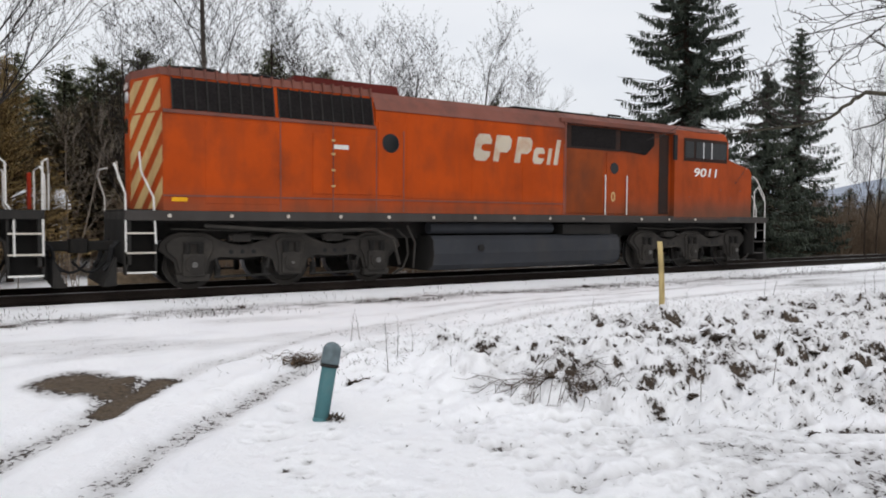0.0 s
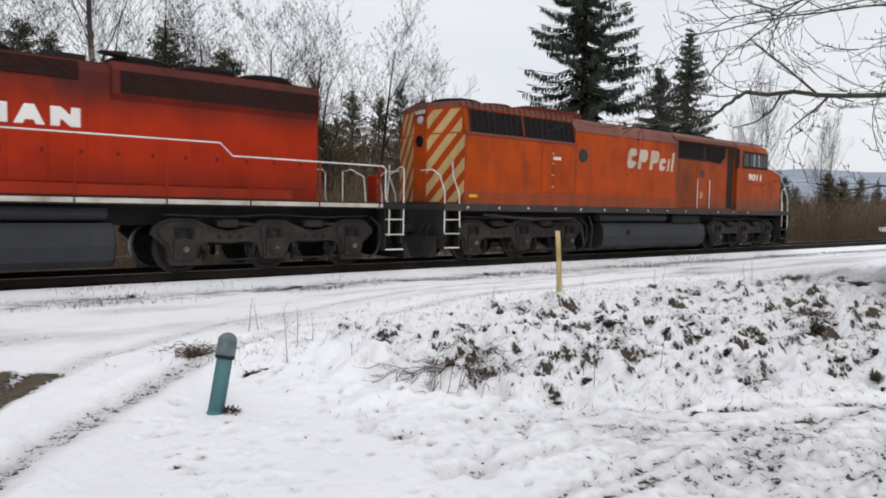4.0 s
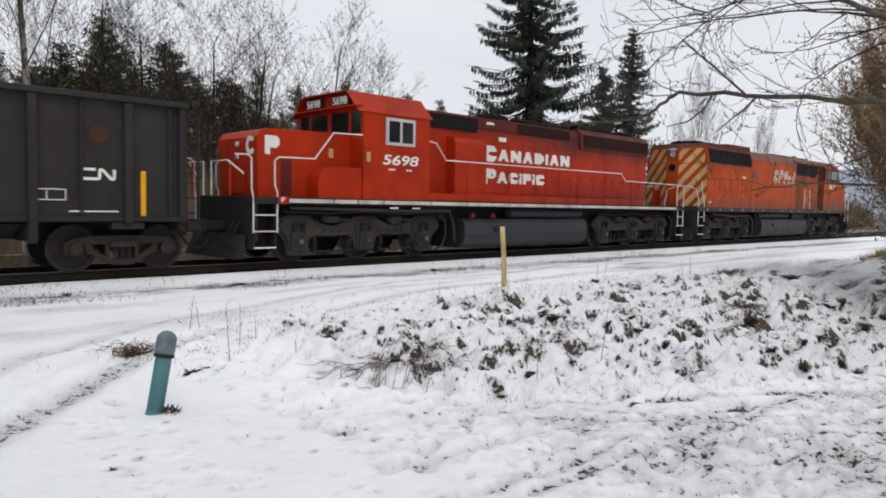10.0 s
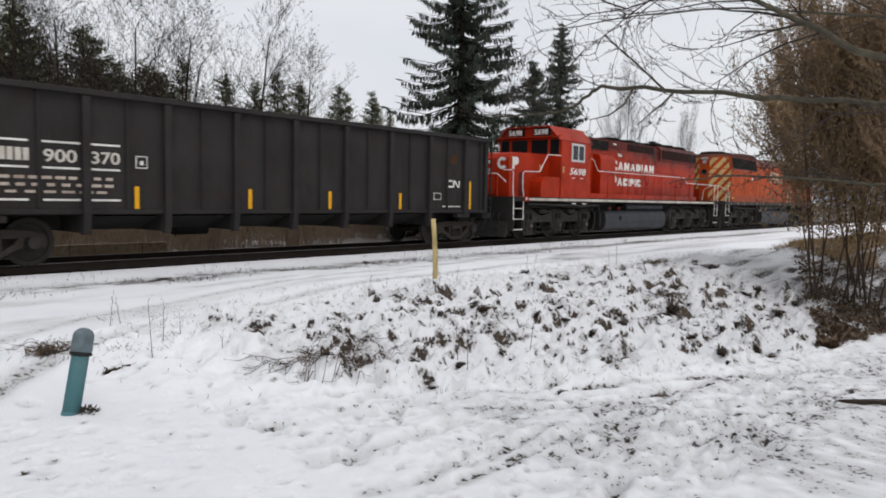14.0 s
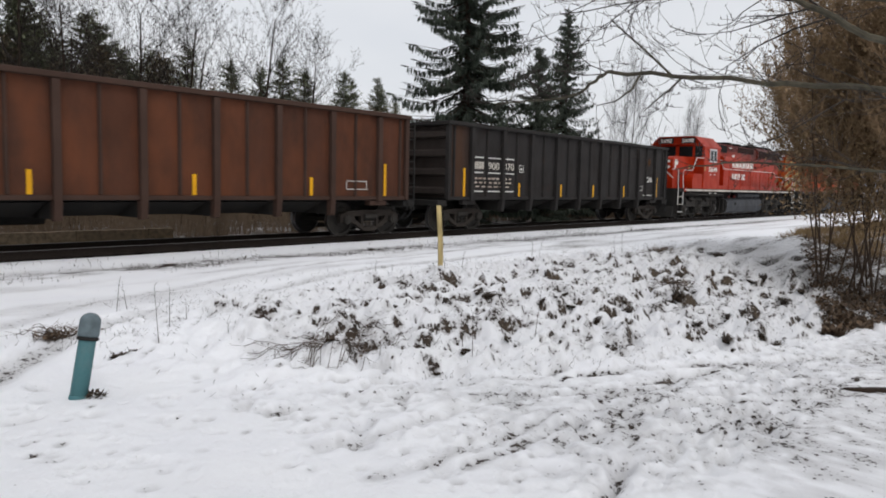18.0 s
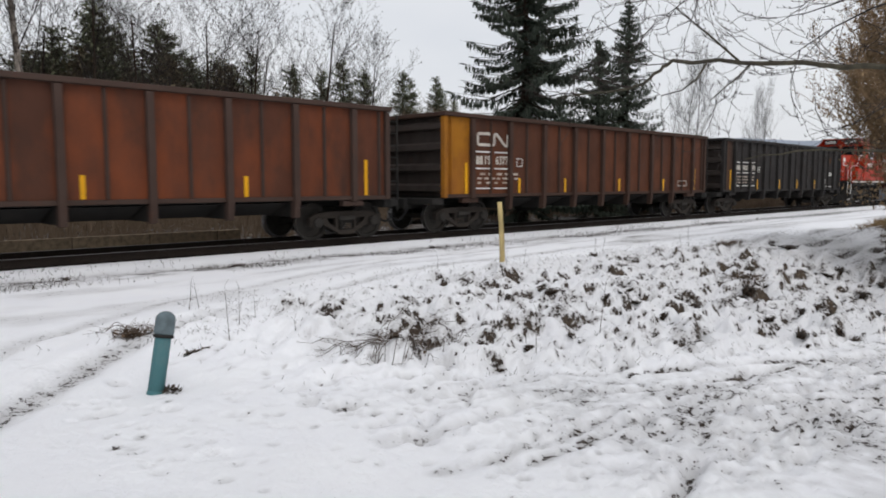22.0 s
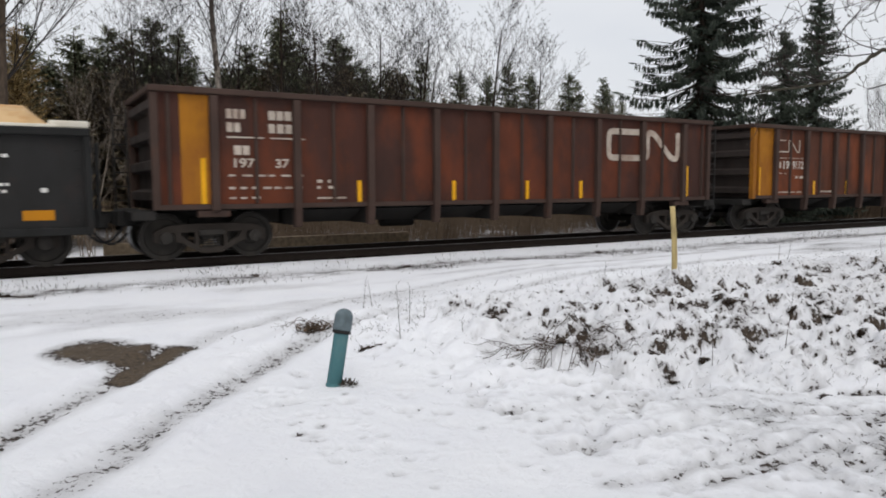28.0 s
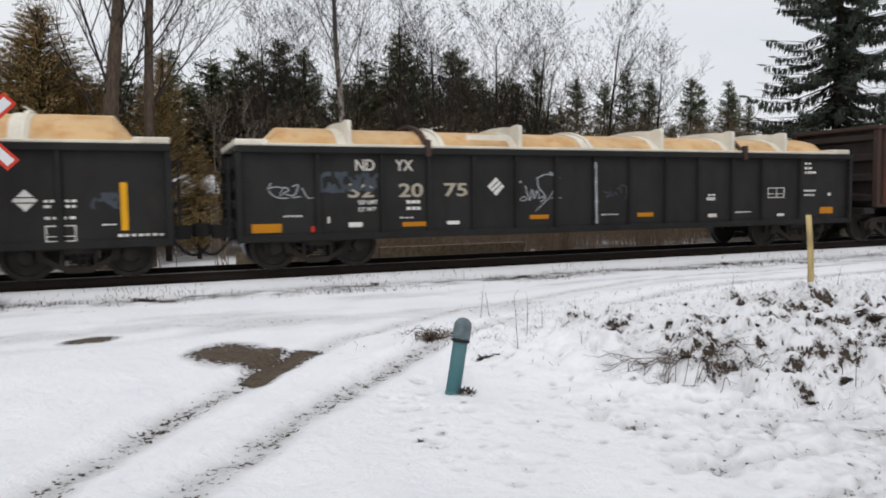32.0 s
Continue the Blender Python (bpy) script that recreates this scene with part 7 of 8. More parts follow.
def bare_tree(h, spread, seed, depth=4, foot=0.13, bark=None, twig_mat=None, buds=0.5, first=0.25, lean=0.03, kids=(2.4, 1.5, 1.5, 0.9), thin=0.006, split=1, rise=0.6, nodes_=(6, 4, 4, 3, 2), crook=1.0, side=(0.3, 0.5)):
    """Meshes of a leafless tree: trunk with limbs, and fine twigs with buds."""
    rr = random.Random(seed)
    tv, tf, wv, wf = [], [], [], []

    def grow(p, d, length, r, level):
        n = nodes_[min(level, 4)]
        dd, pts, rad, dirs = d, [p], [max(thin, r)], [d]
        for i in range(n):
            k = (0.08 + 0.07 * level) * crook
            dd = unit((dd[0] + rr.uniform(-k, k), dd[1] + rr.uniform(-k, k), dd[2] + rr.uniform(-k * 0.6, k) + 0.03))
            q = pts[-1]
            pts.append((q[0] + dd[0] * length / n, q[1] + dd[1] * length / n, q[2] + dd[2] * length / n))
            rad.append(max(thin * 0.7, r * (1 - 0.75 * (i + 1) / n)))
            dirs.append(dd)
        if level == 0:
            stem(tv, tf, pts, rad, 8 if r > 0.06 else 5)
        else:
            stem(wv, wf, pts, rad, 5 if r > thin * 2.5 else 3)
        if level >= depth - 1:
            for q in pts[1:]:
                if rr.random() < (buds if level >= depth else buds * 0.5):
                    b, s_ = len(wv), rr.uniform(0.03, 0.08)
                    o = (rr.uniform(-1, 1), rr.uniform(-1, 1), rr.uniform(-1, 1))
                    wv.extend((q, (q[0] + o[0] * s_, q[1] + o[1] * s_, q[2] + o[2] * s_), (q[0] - o[1] * s_, q[1] + o[0] * s_, q[2] - s_)))
                    wf.append((b, b + 1, b + 2))
        if level >= depth:
            return
        for i in range(1, n + 1):
            if level == 0 and i / n < first:
                continue
            m = kids[min(level, len(kids) - 1)]
            for _ in range(int(m) + (rr.random() < m - int(m))):
                a = rr.uniform(0, 6.283)
                dd = dirs[i]
                up = rr.uniform(0.3, 1.0) * rise
                o = unit((dd[0] * 0.8 + math.cos(a) * spread, dd[1] * 0.8 + math.sin(a) * spread, dd[2] * 0.75 + up * 0.5))
                k = rr.uniform(0.4, 0.65) if level else rr.uniform(0.28, 0.46) * (1.3 - 0.75 * i / n)
                grow(pts[i], o, length * k, rad[i] * (rr.uniform(0.45, 0.7) if level else rr.uniform(*side)), level + 1)

    for _ in range(split):
        grow((rr.uniform(-0.15, 0.15) * (split > 1), rr.uniform(-0.15, 0.15) * (split > 1), -0.1), unit((rr.uniform(-lean, lean) * split, rr.uniform(-lean, lean) * split, 1)), h * rr.uniform(0.85, 1.0) * 0.86, foot, 0)
    return mesh_of("trunk", tv, tf, bark or M_bark), mesh_of("crown", wv, wf, twig_mat or M_twig)


rt = random.Random(77)
# near spruces beside the track
spots = [((27.9, 22.9), 18.5, 4.7, 30, 10, 15, 7, 501), ((35.1, 23.4), 10.2, 2.9, 30, 10, 10, 5, 502), ((41.4, 25.5), 13.8, 3.3, 34, 10, 10, 5, 503)]
for (x, y), h, R, wh, per, sp_, hang, seed in spots:
    tree_of("spruce", conifer(h, R, wh, per, sp_, seed, M_spruce, 0.62, hang, skip=0.06, loose=0.9, even=True, fine=0.62), pose(x, y, zg(x, y) - 0.1, 0, 0, rt.uniform(0, 360)), "tall dark spruce with drooping boughs beside the railway", "tree", "spruces by the track")
# the wood behind: a line of firs
FIRS = [conifer(10.5, 2.2, 30, 10, 5, 520 + i, (M_fir, M_fir, M_fir, M_fir, M_brownfir, M_brownfir)[i], 0.2, 1, full=0.38, skip=0.03, fine=1.1, loose=1.3, shape=0.76, lift=0.2) for i in range(6)]
line = [(1.2, 10.1), (3.5, 10.2), (5.3, 10.8), (7.5, 11.2), (9.1, 10.6), (12.7, 10.2), (14.7, 12.3), (16.6, 11.1), (19.2, 11.6), (21.0, 9.8), (23.0, 10.2), (25.7, 10.6), (29.2, 10.4), (31.1, 10.3), (33.0, 10.8), (35.4, 10.6), (39.5, 10.7), (40.8, 10.3), (42.4, 10.4), (44.3, 10.0), (46.0, 9.0)]
def fir(x, y, h, wide=1.0, pick=(0, 1, 2, 3), label="dark green fir in the wood behind the track"):
    s_ = h / 10.5
    ob = tree_of("fir", FIRS[rt.choice(pick)], Matrix.LocRotScale((x, y, zg(x, y) - 0.1), Euler((0, 0, rt.uniform(0, 6.28))), (s_ * wide, s_ * wide, s_)), label, "tree", "firs of the wood")
    return ob
for x, top in line:
    fir(x + rt.uniform(-0.2, 0.2), 45 + rt.uniform(-1.0, 1.0), top - zg(x, 45) + 0.1, rt.uniform(1.3, 1.6) if x < 24 else rt.uniform(1.05, 1.25))
for x, top in line:
    if x < 24:
        fir(x + rt.uniform(0.8, 1.3), 46.5 + rt.uniform(-1.0, 1.0), top * rt.uniform(0.88, 0.97) - zg(x, 46), rt.uniform(1.4, 1.8), (0, 1, 3, 4, 5))
for i in range(44):
    x = -18 + i * 1.05 + rt.uniform(-0.4, 0.4)
    if x > 26:
        continue
    fir(x, 40 + rt.uniform(-2, 3), rt.uniform(6.6, 9.4) if x > 0 else rt.uniform(7.5, 10), rt.uniform(1.5, 2.0), (0, 2, 4, 5))
    if i % 2 == 0:
        fir(x + 0.5, 49 + rt.uniform(-1, 4), rt.uniform(8.5, 10.8), rt.uniform(1.4, 1.8), (0, 1, 3, 4, 5))
for i in range(20):
    fir(26 + i * 1.35 + rt.uniform(-0.5, 0.5), 49 + rt.uniform(0, 8), rt.uniform(6.0, 8.8), rt.uniform(1.1, 1.4))
for i in range(22):
    x = 53 + i * 3.4 + rt.uniform(-1, 1)
    fir(x, 50 + rt.uniform(0, 45) + max(0, x - 70) * 0.5, rt.uniform(6, 9.0), rt.uniform(1.0, 1.3))
for x, y, top, wide in ((52.3, 25, 4.9, 1.7), (54.9, 25.2, 4.7, 1.6), (62.0, 25, 5.2, 1.8), (66.0, 25.5, 4.9, 1.7), (60.5, 30, 4.3, 1.7), (64.2, 30, 4.6, 1.5), (74.5, 30, 5.7, 1.6), (79.4, 30.5, 5.4, 1.6), (57.0, 29, 4.1, 1.8), (70.0, 31, 4.4, 1.7), (49.2, 26.5, 4.0, 1.8), (47.0, 27.5, 4.4, 1.7), (83.5, 30.5, 5.9, 1.5), (93, 32, 5.8, 1.0), (99, 34.5, 4.6, 1.2), (103, 35, 4.9, 1.1), (106, 35.5, 4.2, 1.2), (90, 36, 4.6, 1.5), (112, 36, 4.4, 1.2), (119, 37, 4.8, 1.2), (97, 38, 5.0, 1.3), (126, 38, 4.2, 1.3), (109, 40, 5.2, 1.3), (133, 41, 5.4, 1.3), (87, 33, 4.2, 1.6)):
    fir(x, y, top - zg(x, y), wide, (0, 2, 4, 5), "small dark fir in the brush along the line")
# yellowed cedars by the crossing
CEDARS = [conifer(10.5, 2.9, 50, 14, 13, 600 + i, M_larch, 0.1, 3, full=0.34, skip=0.03, fine=0.24, loose=1.5, lift=0.25, bare_foot=0.11) for i in range(2)]
for i, (x, y, h, w) in enumerate(((-3.1, 25.6, 8.2, 1.7), (-5.2, 25.2, 7.6, 1.8), (-7.5, 25.8, 8.4, 1.6), (-1.9, 26.0, 6.2, 1.7), (0.45, 27.0, 7.3, 0.95), (1.5, 27.5, 4.2, 1.3))):
    ob = tree_of("cedar", CEDARS[i % 2], Matrix.LocRotScale((x, y, zg(x, y) - 0.1), Euler((0, 0, rt.uniform(0, 6))), (h / 10.5 * w * 1.05, h / 10.5 * w * 1.05, h / 10.5)), "yellowed bushy cedar behind the level crossing", "tree", "cedars by the crossing")
# leafless trees
BARE = [bare_tree(11.8, 0.80, 700 + i, 4, 0.12, buds=0.9, first=0.25, split=1, lean=0.04, rise=0.5, kids=(2.0, 1.5, 1.2, 0.6), crook=0.8, side=(0.3, 0.5), thin=0.0055, nodes_=(8, 5, 4, 3, 2)) for i in range(4)]
for i, (x, y, top) in enumerate(((5.1, 33, 10.4), (6.6, 34.5, 10.9), (11.1, 33.4, 11.8), (13.1, 33, 12.0), (16.4, 33.2, 11.3), (18.1, 32.6, 11.9), (22.5, 33, 12.0), (26.1, 33, 11.0), (14.6, 37, 10.5), (9.4, 36, 11.0), (20.2, 36, 10.2), (42.6, 22.0, 9.9), (44.1, 22.1, 10.4), (62.3, 25.8, 9.9), (65.0, 26.2, 10.4))):
    k = (top - zg(x, y)) / 11.5
    tree_of("leafless_alder", BARE[i % 4], Matrix.LocRotScale((x, y, zg(x, y)), Euler((0, 0, i * 1.7)), ((0.85 if x < 40 else 0.45) * k, (0.85 if x < 40 else 0.45) * k, k)), "leafless alder with fine grey twigs", "tree", "leafless trees behind the track", ("trunk", "crown"))
tree_of("birch", bare_tree(17.5, 0.8, 733, 4, 0.17, M_birchstem, buds=0.6, first=0.28, crook=0.6, rise=0.8, kids=(1.5, 1.6, 1.4, 0.8), side=(0.16, 0.32), nodes_=(13, 6, 4, 3, 2)), pose(7.32, 29.3, zg(7.3, 29.3)), "tall pale-barked birch with bare limbs", "tree", "", ("trunk", "crown"))
tree_of("cottonwood", bare_tree(18, 0.5, 741, 4, 0.31, M_cottonbark, buds=0.6, first=0.25, kids=(2.3, 1.6, 1.5, 0.9), crook=0.6, side=(0.14, 0.28), nodes_=(8, 6, 4, 3, 2)), pose(-1.46, 24.0, zg(-1.4, 24)), "thick dark-barked cottonwood with leafless limbs", "tree", "cottonwoods by the crossing", ("trunk", "crown"))
tree_of("cottonwood", bare_tree(17, 0.6, 747, 4, 0.22, M_cottonbark, buds=0.6, first=0.3, crook=0.6, side=(0.12, 0.25), nodes_=(8, 6, 4, 3, 2)), pose(-0.17, 24.3, zg(0, 24)), "thick dark-barked cottonwood with leafless limbs", "tree", "cottonwoods by the crossing", ("trunk", "crown"))
tree_of("pale_shrub", bare_tree(6.0, 0.5, 751, 3, 0.045, M_birch, M_birch, 0.1, 0.3, 0.08, (1.5, 1.2, 0.8), 0.007, 2, crook=0.6), pose(2.2, 27.0, zg(2.2, 27)), "pale leafless shrub at the edge of the wood", "shrub", "", ("trunk", "crown"))


def brushwood():
    """Brown undergrowth along the far side of the track."""
    rr = random.Random(90)
    v, f = [], []
    for i in range(2600):
        x = rr.uniform(-14, 75)
        y = 22.0 + rr.random() ** 1.4 * 14 + (4 if 20 < x < 46 else 0)
        if -1.6 < x < 5.8 and 25.5 < y < 40 and (y > 31.5 or rr.random() < 0.7):
            continue
        if -7 < x < 3.2 and y < 29 and rr.random() < 0.94:
            continue
        z = zg(x, y) - 0.05
        H = rr.uniform(0.8, 2.6) * (1.35 if x > 45 or x < 24 else 0.9)
        for _ in range(rr.randint(4, 7)):
            a, L = rr.uniform(0, 6.283), H * rr.uniform(0.6, 1.1)
            t = rr.uniform(0.05, 0.35)
            p = (x + rr.uniform(-0.3, 0.3), y + rr.uniform(-0.3, 0.3), z)
            q = (p[0] + math.cos(a) * t * L * 0.5, p[1] + math.sin(a) * t * L * 0.5, z + L * 0.55)
            e = (q[0] + math.cos(a + 0.5) * t * L, q[1] + math.sin(a + 0.5) * t * L, z + L)
            limb(v, f, p, q, 0.014, 0.010)
            limb(v, f, q, e, 0.010, 0.005)
            for _ in range(3):
                b = rr.uniform(0, 6.283)
                k = rr.random()
                s0 = tuple(q[j] + (e[j] - q[j]) * k for j in range(3))
                limb(v, f, s0, (s0[0] + math.cos(b) * 0.3 * L * 0.5, s0[1] + math.sin(b) * 0.3 * L * 0.5, s0[2] + 0.3 * L * rr.uniform(0.2, 0.9)), 0.006, 0.004)
    for i in range(1300):
        x = rr.uniform(43, 125)
        y, H = rr.uniform(24.5, 30) + max(0, x - 70) * 0.16, rr.uniform(1.2, 4.3)
        z = zg(x, y) - 0.05
        for _ in range(6):
            a, t = rr.uniform(0, 6.283), rr.uniform(0.05, 0.5)
            q = (x + math.cos(a) * t * H, y + math.sin(a) * t * H, z + H * rr.uniform(0.6, 1.0))
            limb(v, f, (x + rr.uniform(-0.4, 0.4), y, z), q, 0.03, 0.012)
            limb(v, f, q, (q[0] + rr.uniform(-0.5, 0.5), q[1] + rr.uniform(-0.5, 0.5), q[2] + rr.uniform(-0.4, 0.5)), 0.014, 0.006)
    for i in range(1100):
        x, y = rr.uniform(-16, 52), rr.uniform(33, 44)
        if -1.6 < x < 5.8 and y < 40:
            continue
        z, H = zg(x, y) - 0.05, rr.uniform(3.2, 7.0)
        for _ in range(3):
            a, t = rr.uniform(0, 6.283), rr.uniform(0.03, 0.16)
            pts = [(x + math.cos(a) * t * H * k + rr.uniform(-0.1, 0.1), y + math.sin(a) * t * H * k, z + H * k) for k in (0, 0.35, 0.7, 1.0)]
            stem(v, f, pts, (0.03, 0.022, 0.014, 0.006), 3)
            for _ in range(9):
                k, b = rr.randint(1, 2), rr.uniform(0, 6.283)
                u = rr.random()
                s0 = tuple(pts[k][j] + (pts[k + 1][j] - pts[k][j]) * u for j in range(3))
                L = H * rr.uniform(0.12, 0.3)
                limb(v, f, s0, (s0[0] + math.cos(b) * L * 0.7, s0[1] + math.sin(b) * L * 0.7, s0[2] + L * rr.uniform(0.2, 0.9)), 0.010, 0.004)
    ob = new("undergrowth", mesh_of("undergrowth", v, f, M_brush))
    tagged(ob, "dense brown leafless undergrowth behind the railway track", "undergrowth", kind="stuff")
    v, f = [], []
    for i in range(30000):
        x, y = rr.uniform(-16, 60), rr.uniform(31, 49)
        if -1.6 < x < 5.8 and y < 40:
            continue
        z = zg(x, y) + (6.5 if x < 26 else 4.2) * rr.random() ** 1.4
        sz = rr.uniform(0.08, 0.19)
        spray(v, f, (x, y, z), (rr.uniform(-1, 1), rr.uniform(-1, 1), rr.uniform(-1, 0.6)), sz * 2, sz * 0.5, rr)
    tagged(new("dead_foliage", mesh_of("dead_foliage", v, f, M_deadfoliage)), "brown dead leaves hanging in the undergrowth behind the track", "leaves", kind="stuff")


brushwood()


def hill():
    v, f = [], []
    n = 90
    for i in range(n + 1):
        a = radians(-60 + 170 * i / n)
        d = 1500
        hgt = 58 + 22 * math.sin(a * 5 + 2.5) + 16 * math.sin(a * 11) + 8 * math.sin(a * 29)
        for k, up in ((0.8, -5), (0.9, hgt * 0.55), (1.0, hgt), (1.1, hgt * 0.4)):
            v.append((math.sin(a) * d * k, math.cos(a) * d * k, up))
    for i in range(n):
        for k in range(3):
            b = i * 4 + k
            f.append((b, b + 4, b + 5, b + 1))
    tagged(new("backdrop_hills", mesh_of("backdrop_hills", v, f, M_hill)), "wooded hills beyond the trees, distance haze put into their blue colour", "hills", kind="structure")


hill()


# ---- thicket and boughs beside the lower road ----
def thicket():
    rr = random.Random(811)
    for x, y, h, n, seed in ((16.9, 2.7, 4.4, 3, 1), (16.7, 3.7, 4.6, 4, 2), (18.6, 3.3, 4.8, 3, 9), (19.0, 4.3, 4.4, 3, 10), (17.3, 3.3, 4.8, 4, 3), (16.2, 1.5, 4.8, 4, 4), (18.2, 2.4, 5.2, 4, 5), (20.2, 3.6, 4.8, 4, 6), (17.6, 0.9, 5.4, 4, 7), (20.5, 1.8, 5.8, 4, 8)):
        me = bare_tree(h * 1.36, 0.5, 820 + seed, 4, 0.021, M_thicketstem, M_thicket, 0.0, 0.25, 0.07, (2.0, 1.55, 1.25, 0.7), 0.005, n, 0.35)
        ob = tree_of("thicket_shrub", me, pose(x, y, zg(x, y)), "brown leafless shrub with hanging dead leaves on the bank", "shrub", "shrubs of the thicket", ("trunk", "crown"))
        v, f = [], []
        for vert in list(me[1].vertices)[::3]:
            if rr.random() < 0.75:
                c = vert.co
                s_ = rr.uniform(0.02, 0.055)
                spray(v, f, (c.x, c.y, c.z), (rr.uniform(-1, 1), rr.uniform(-1, 1), rr.uniform(-1.2, 0.2)), s_ * 1.8, s_ * 0.5, rr)
        for _ in range(2600):
            a, k, t = rr.uniform(0, 6.283), 1.35 * rr.random() ** 0.6, rr.random()
            p = (math.cos(a) * k, math.sin(a) * k, 1.25 + 0.25 * k + (h * 1.1 - 1.0) * t)
            s_ = rr.uniform(0.03, 0.065)
            spray(v, f, p, (rr.uniform(-1, 1), rr.uniform(-1, 1), rr.uniform(-1.2, 0.2)), s_ * 1.8, s_ * 0.5, rr)
        lv = new("foliage", mesh_of("foliage", v, f, M_thicketleaf))
        lv.parent = ob


thicket()


def leaf_litter():
    """Fallen leaves under the thicket."""
    rr = random.Random(815)
    v, f = [], []
    for _ in range(16000):
        x = 12.2 + 13.0 * rr.random() ** 1.3
        y = rr.uniform(float(toe(x)) - 0.15, 2.7 + 0.30 * (x - 12.3))
        if crumbs(np.array(x), np.array(y), 1.2, 97, 3) < rr.uniform(-0.7, 0.4):
            continue
        s_ = rr.uniform(0.02, 0.06)
        spray(v, f, (x, y, zg(x, y) + rr.uniform(0.0, 0.05)), (rr.uniform(-1, 1), rr.uniform(-1, 1), rr.uniform(-0.1, 0.9)), s_ * 2, s_ * 0.6, rr)
    tagged(new("leaf_litter", mesh_of("leaf_litter", v, f, M_litter)), "brown fallen leaves under the leafless thicket", "leaves", kind="stuff")
    v, f = [], []
    for _ in range(14000):
        x = rr.uniform(23.5, 46)
        y = rr.uniform(4.4, 7.0) + 0.4 * math.sin(x * 0.7)
        z, L, a = zg(x, y), rr.uniform(0.10, 0.30), rr.uniform(0, 6.283)
        limb(v, f, (x, y, z - 0.02), (x + math.cos(a) * L * 0.6, y + math.sin(a) * L * 0.6, z + L * 0.7), rr.uniform(0.006, 0.012), 0.003)
    tagged(new("tan_grass", mesh_of("tan_grass", v, f, M_tangrass)), "flattened tan dry grass on top of the bank", "grass", kind="stuff")


leaf_litter()


def bough(name, pts, r0, r1, seed, n, reach, label, forks=()):
    """A limb that hangs into view, with side twigs."""
    rr = random.Random(seed)
    ob = group_at(name, pose(0, 0, 0), label, "branch", "overhanging boughs")
    v, f = [], []
    k = len(pts) - 1
    bent = []
    for i in range(k):
        for j in range(3):
            t = j / 3
            bent.append(tuple(pts[i][c] + (pts[i + 1][c] - pts[i][c]) * t + (rr.uniform(-0.012, 0.012) if i + j else 0) for c in range(3)))
    bent.append(pts[-1])
    m = len(bent) - 1
    stem(v, f, bent, [r0 + (r1 - r0) * i / m for i in range(m + 1)], 8)
    st = new("limb", mesh_of("limb", v, f, M_moss))
    st.parent = ob
    v, f = [], []

    def twig(p, d, L, r, level):
        q = p
        for i in range(4):
            d = unit((d[0] + rr.uniform(-0.28, 0.28), d[1] + rr.uniform(-0.28, 0.28), d[2] + rr.uniform(-0.25, 0.28)))
            e = tuple(q[c] + d[c] * L / 4 for c in range(3))
            limb(v, f, q, e, max(0.0014, r * (1 - i / 5)), max(0.0012, r * (1 - (i + 1) / 5)), 4)
            if level < 2 and rr.random() < 0.75:
                s = unit((d[0] + rr.uniform(-0.9, 0.9), d[1] + rr.uniform(-0.9, 0.9), d[2] + rr.uniform(-0.7, 0.9)))
                twig(e, s, L * rr.uniform(0.35, 0.7), r * 0.6, level + 1)
            if rr.random() < 0.5:
                limb(v, f, e, (e[0] + rr.uniform(-0.012, 0.012), e[1] + rr.uniform(-0.012, 0.012), e[2] + 0.016), 0.003, 0.001, 4)
            q = e
    main = unit(tuple(pts[-1][c] - pts[0][c] for c in range(3)))
    for i in range(n):
        t = rr.uniform(0.1, 1.0) * m
        b = int(min(t, m - 1))
        p = tuple(bent[b][c] + (bent[b + 1][c] - bent[b][c]) * (t - b) for c in range(3))
        d = unit((main[0] * 0.8 + rr.uniform(-0.6, 0.6), main[1] * 0.8 + rr.uniform(-0.6, 0.6), rr.uniform(-0.3, 0.9)))
        twig(p, d, reach * rr.uniform(0.5, 1.1), r1 * rr.uniform(0.5, 0.9), 0)
    for path, a0, a1 in forks:
        fv, ff = [], []
        last = len(path) - 1
        stem(fv, ff, path, [a0 + (a1 - a0) * i / last for i in range(last + 1)], 7)
        fork = new("fork", mesh_of("fork", fv, ff, M_moss))
        fork.parent = ob
        for i in range(7):
            b = rr.randint(0, last - 1)
            t = rr.random()
            p = tuple(path[b][c] + (path[b + 1][c] - path[b][c]) * t for c in range(3))
            d = unit(tuple(path[b + 1][c] - path[b][c] + rr.uniform(-0.25, 0.25) for c in range(3)))
            twig(p, d, reach * rr.uniform(0.2, 0.5), a1 * 0.7, 1)
    tw = new("twig", mesh_of("twig", v, f, M_twig))
    tw.parent = ob


bough("bough", [(5.2, -0.9, 2.05), (5.05, 0.1, 2.2), (4.92, 0.81, 2.27), (4.8, 1.33, 2.32), (4.69, 1.64, 2.36), (4.56, 1.96, 2.40), (4.37, 2.33, 2.42), (4.39, 2.42, 2.38), (4.41, 2.56, 2.31), (4.41, 2.72, 2.28), (4.40, 2.95, 2.27), (4.33, 3.22, 2.26)], 0.021, 0.005, 831, 26, 0.6, "thin bare bough with fine twigs hanging over the road", [([(4.55, 1.97, 2.40), (4.48, 2.12, 2.56), (4.45, 2.35, 2.77)], 0.008, 0.004), ([(4.45, 2.13, 2.40), (4.36, 2.15, 2.29), (4.30, 2.22, 2.22), (4.23, 2.32, 2.19)], 0.008, 0.003), ([(4.59, 1.90, 2.39), (4.49, 1.95, 2.29), (4.43, 2.00, 2.23), (4.45, 2.10, 2.16)], 0.007, 0.003)])
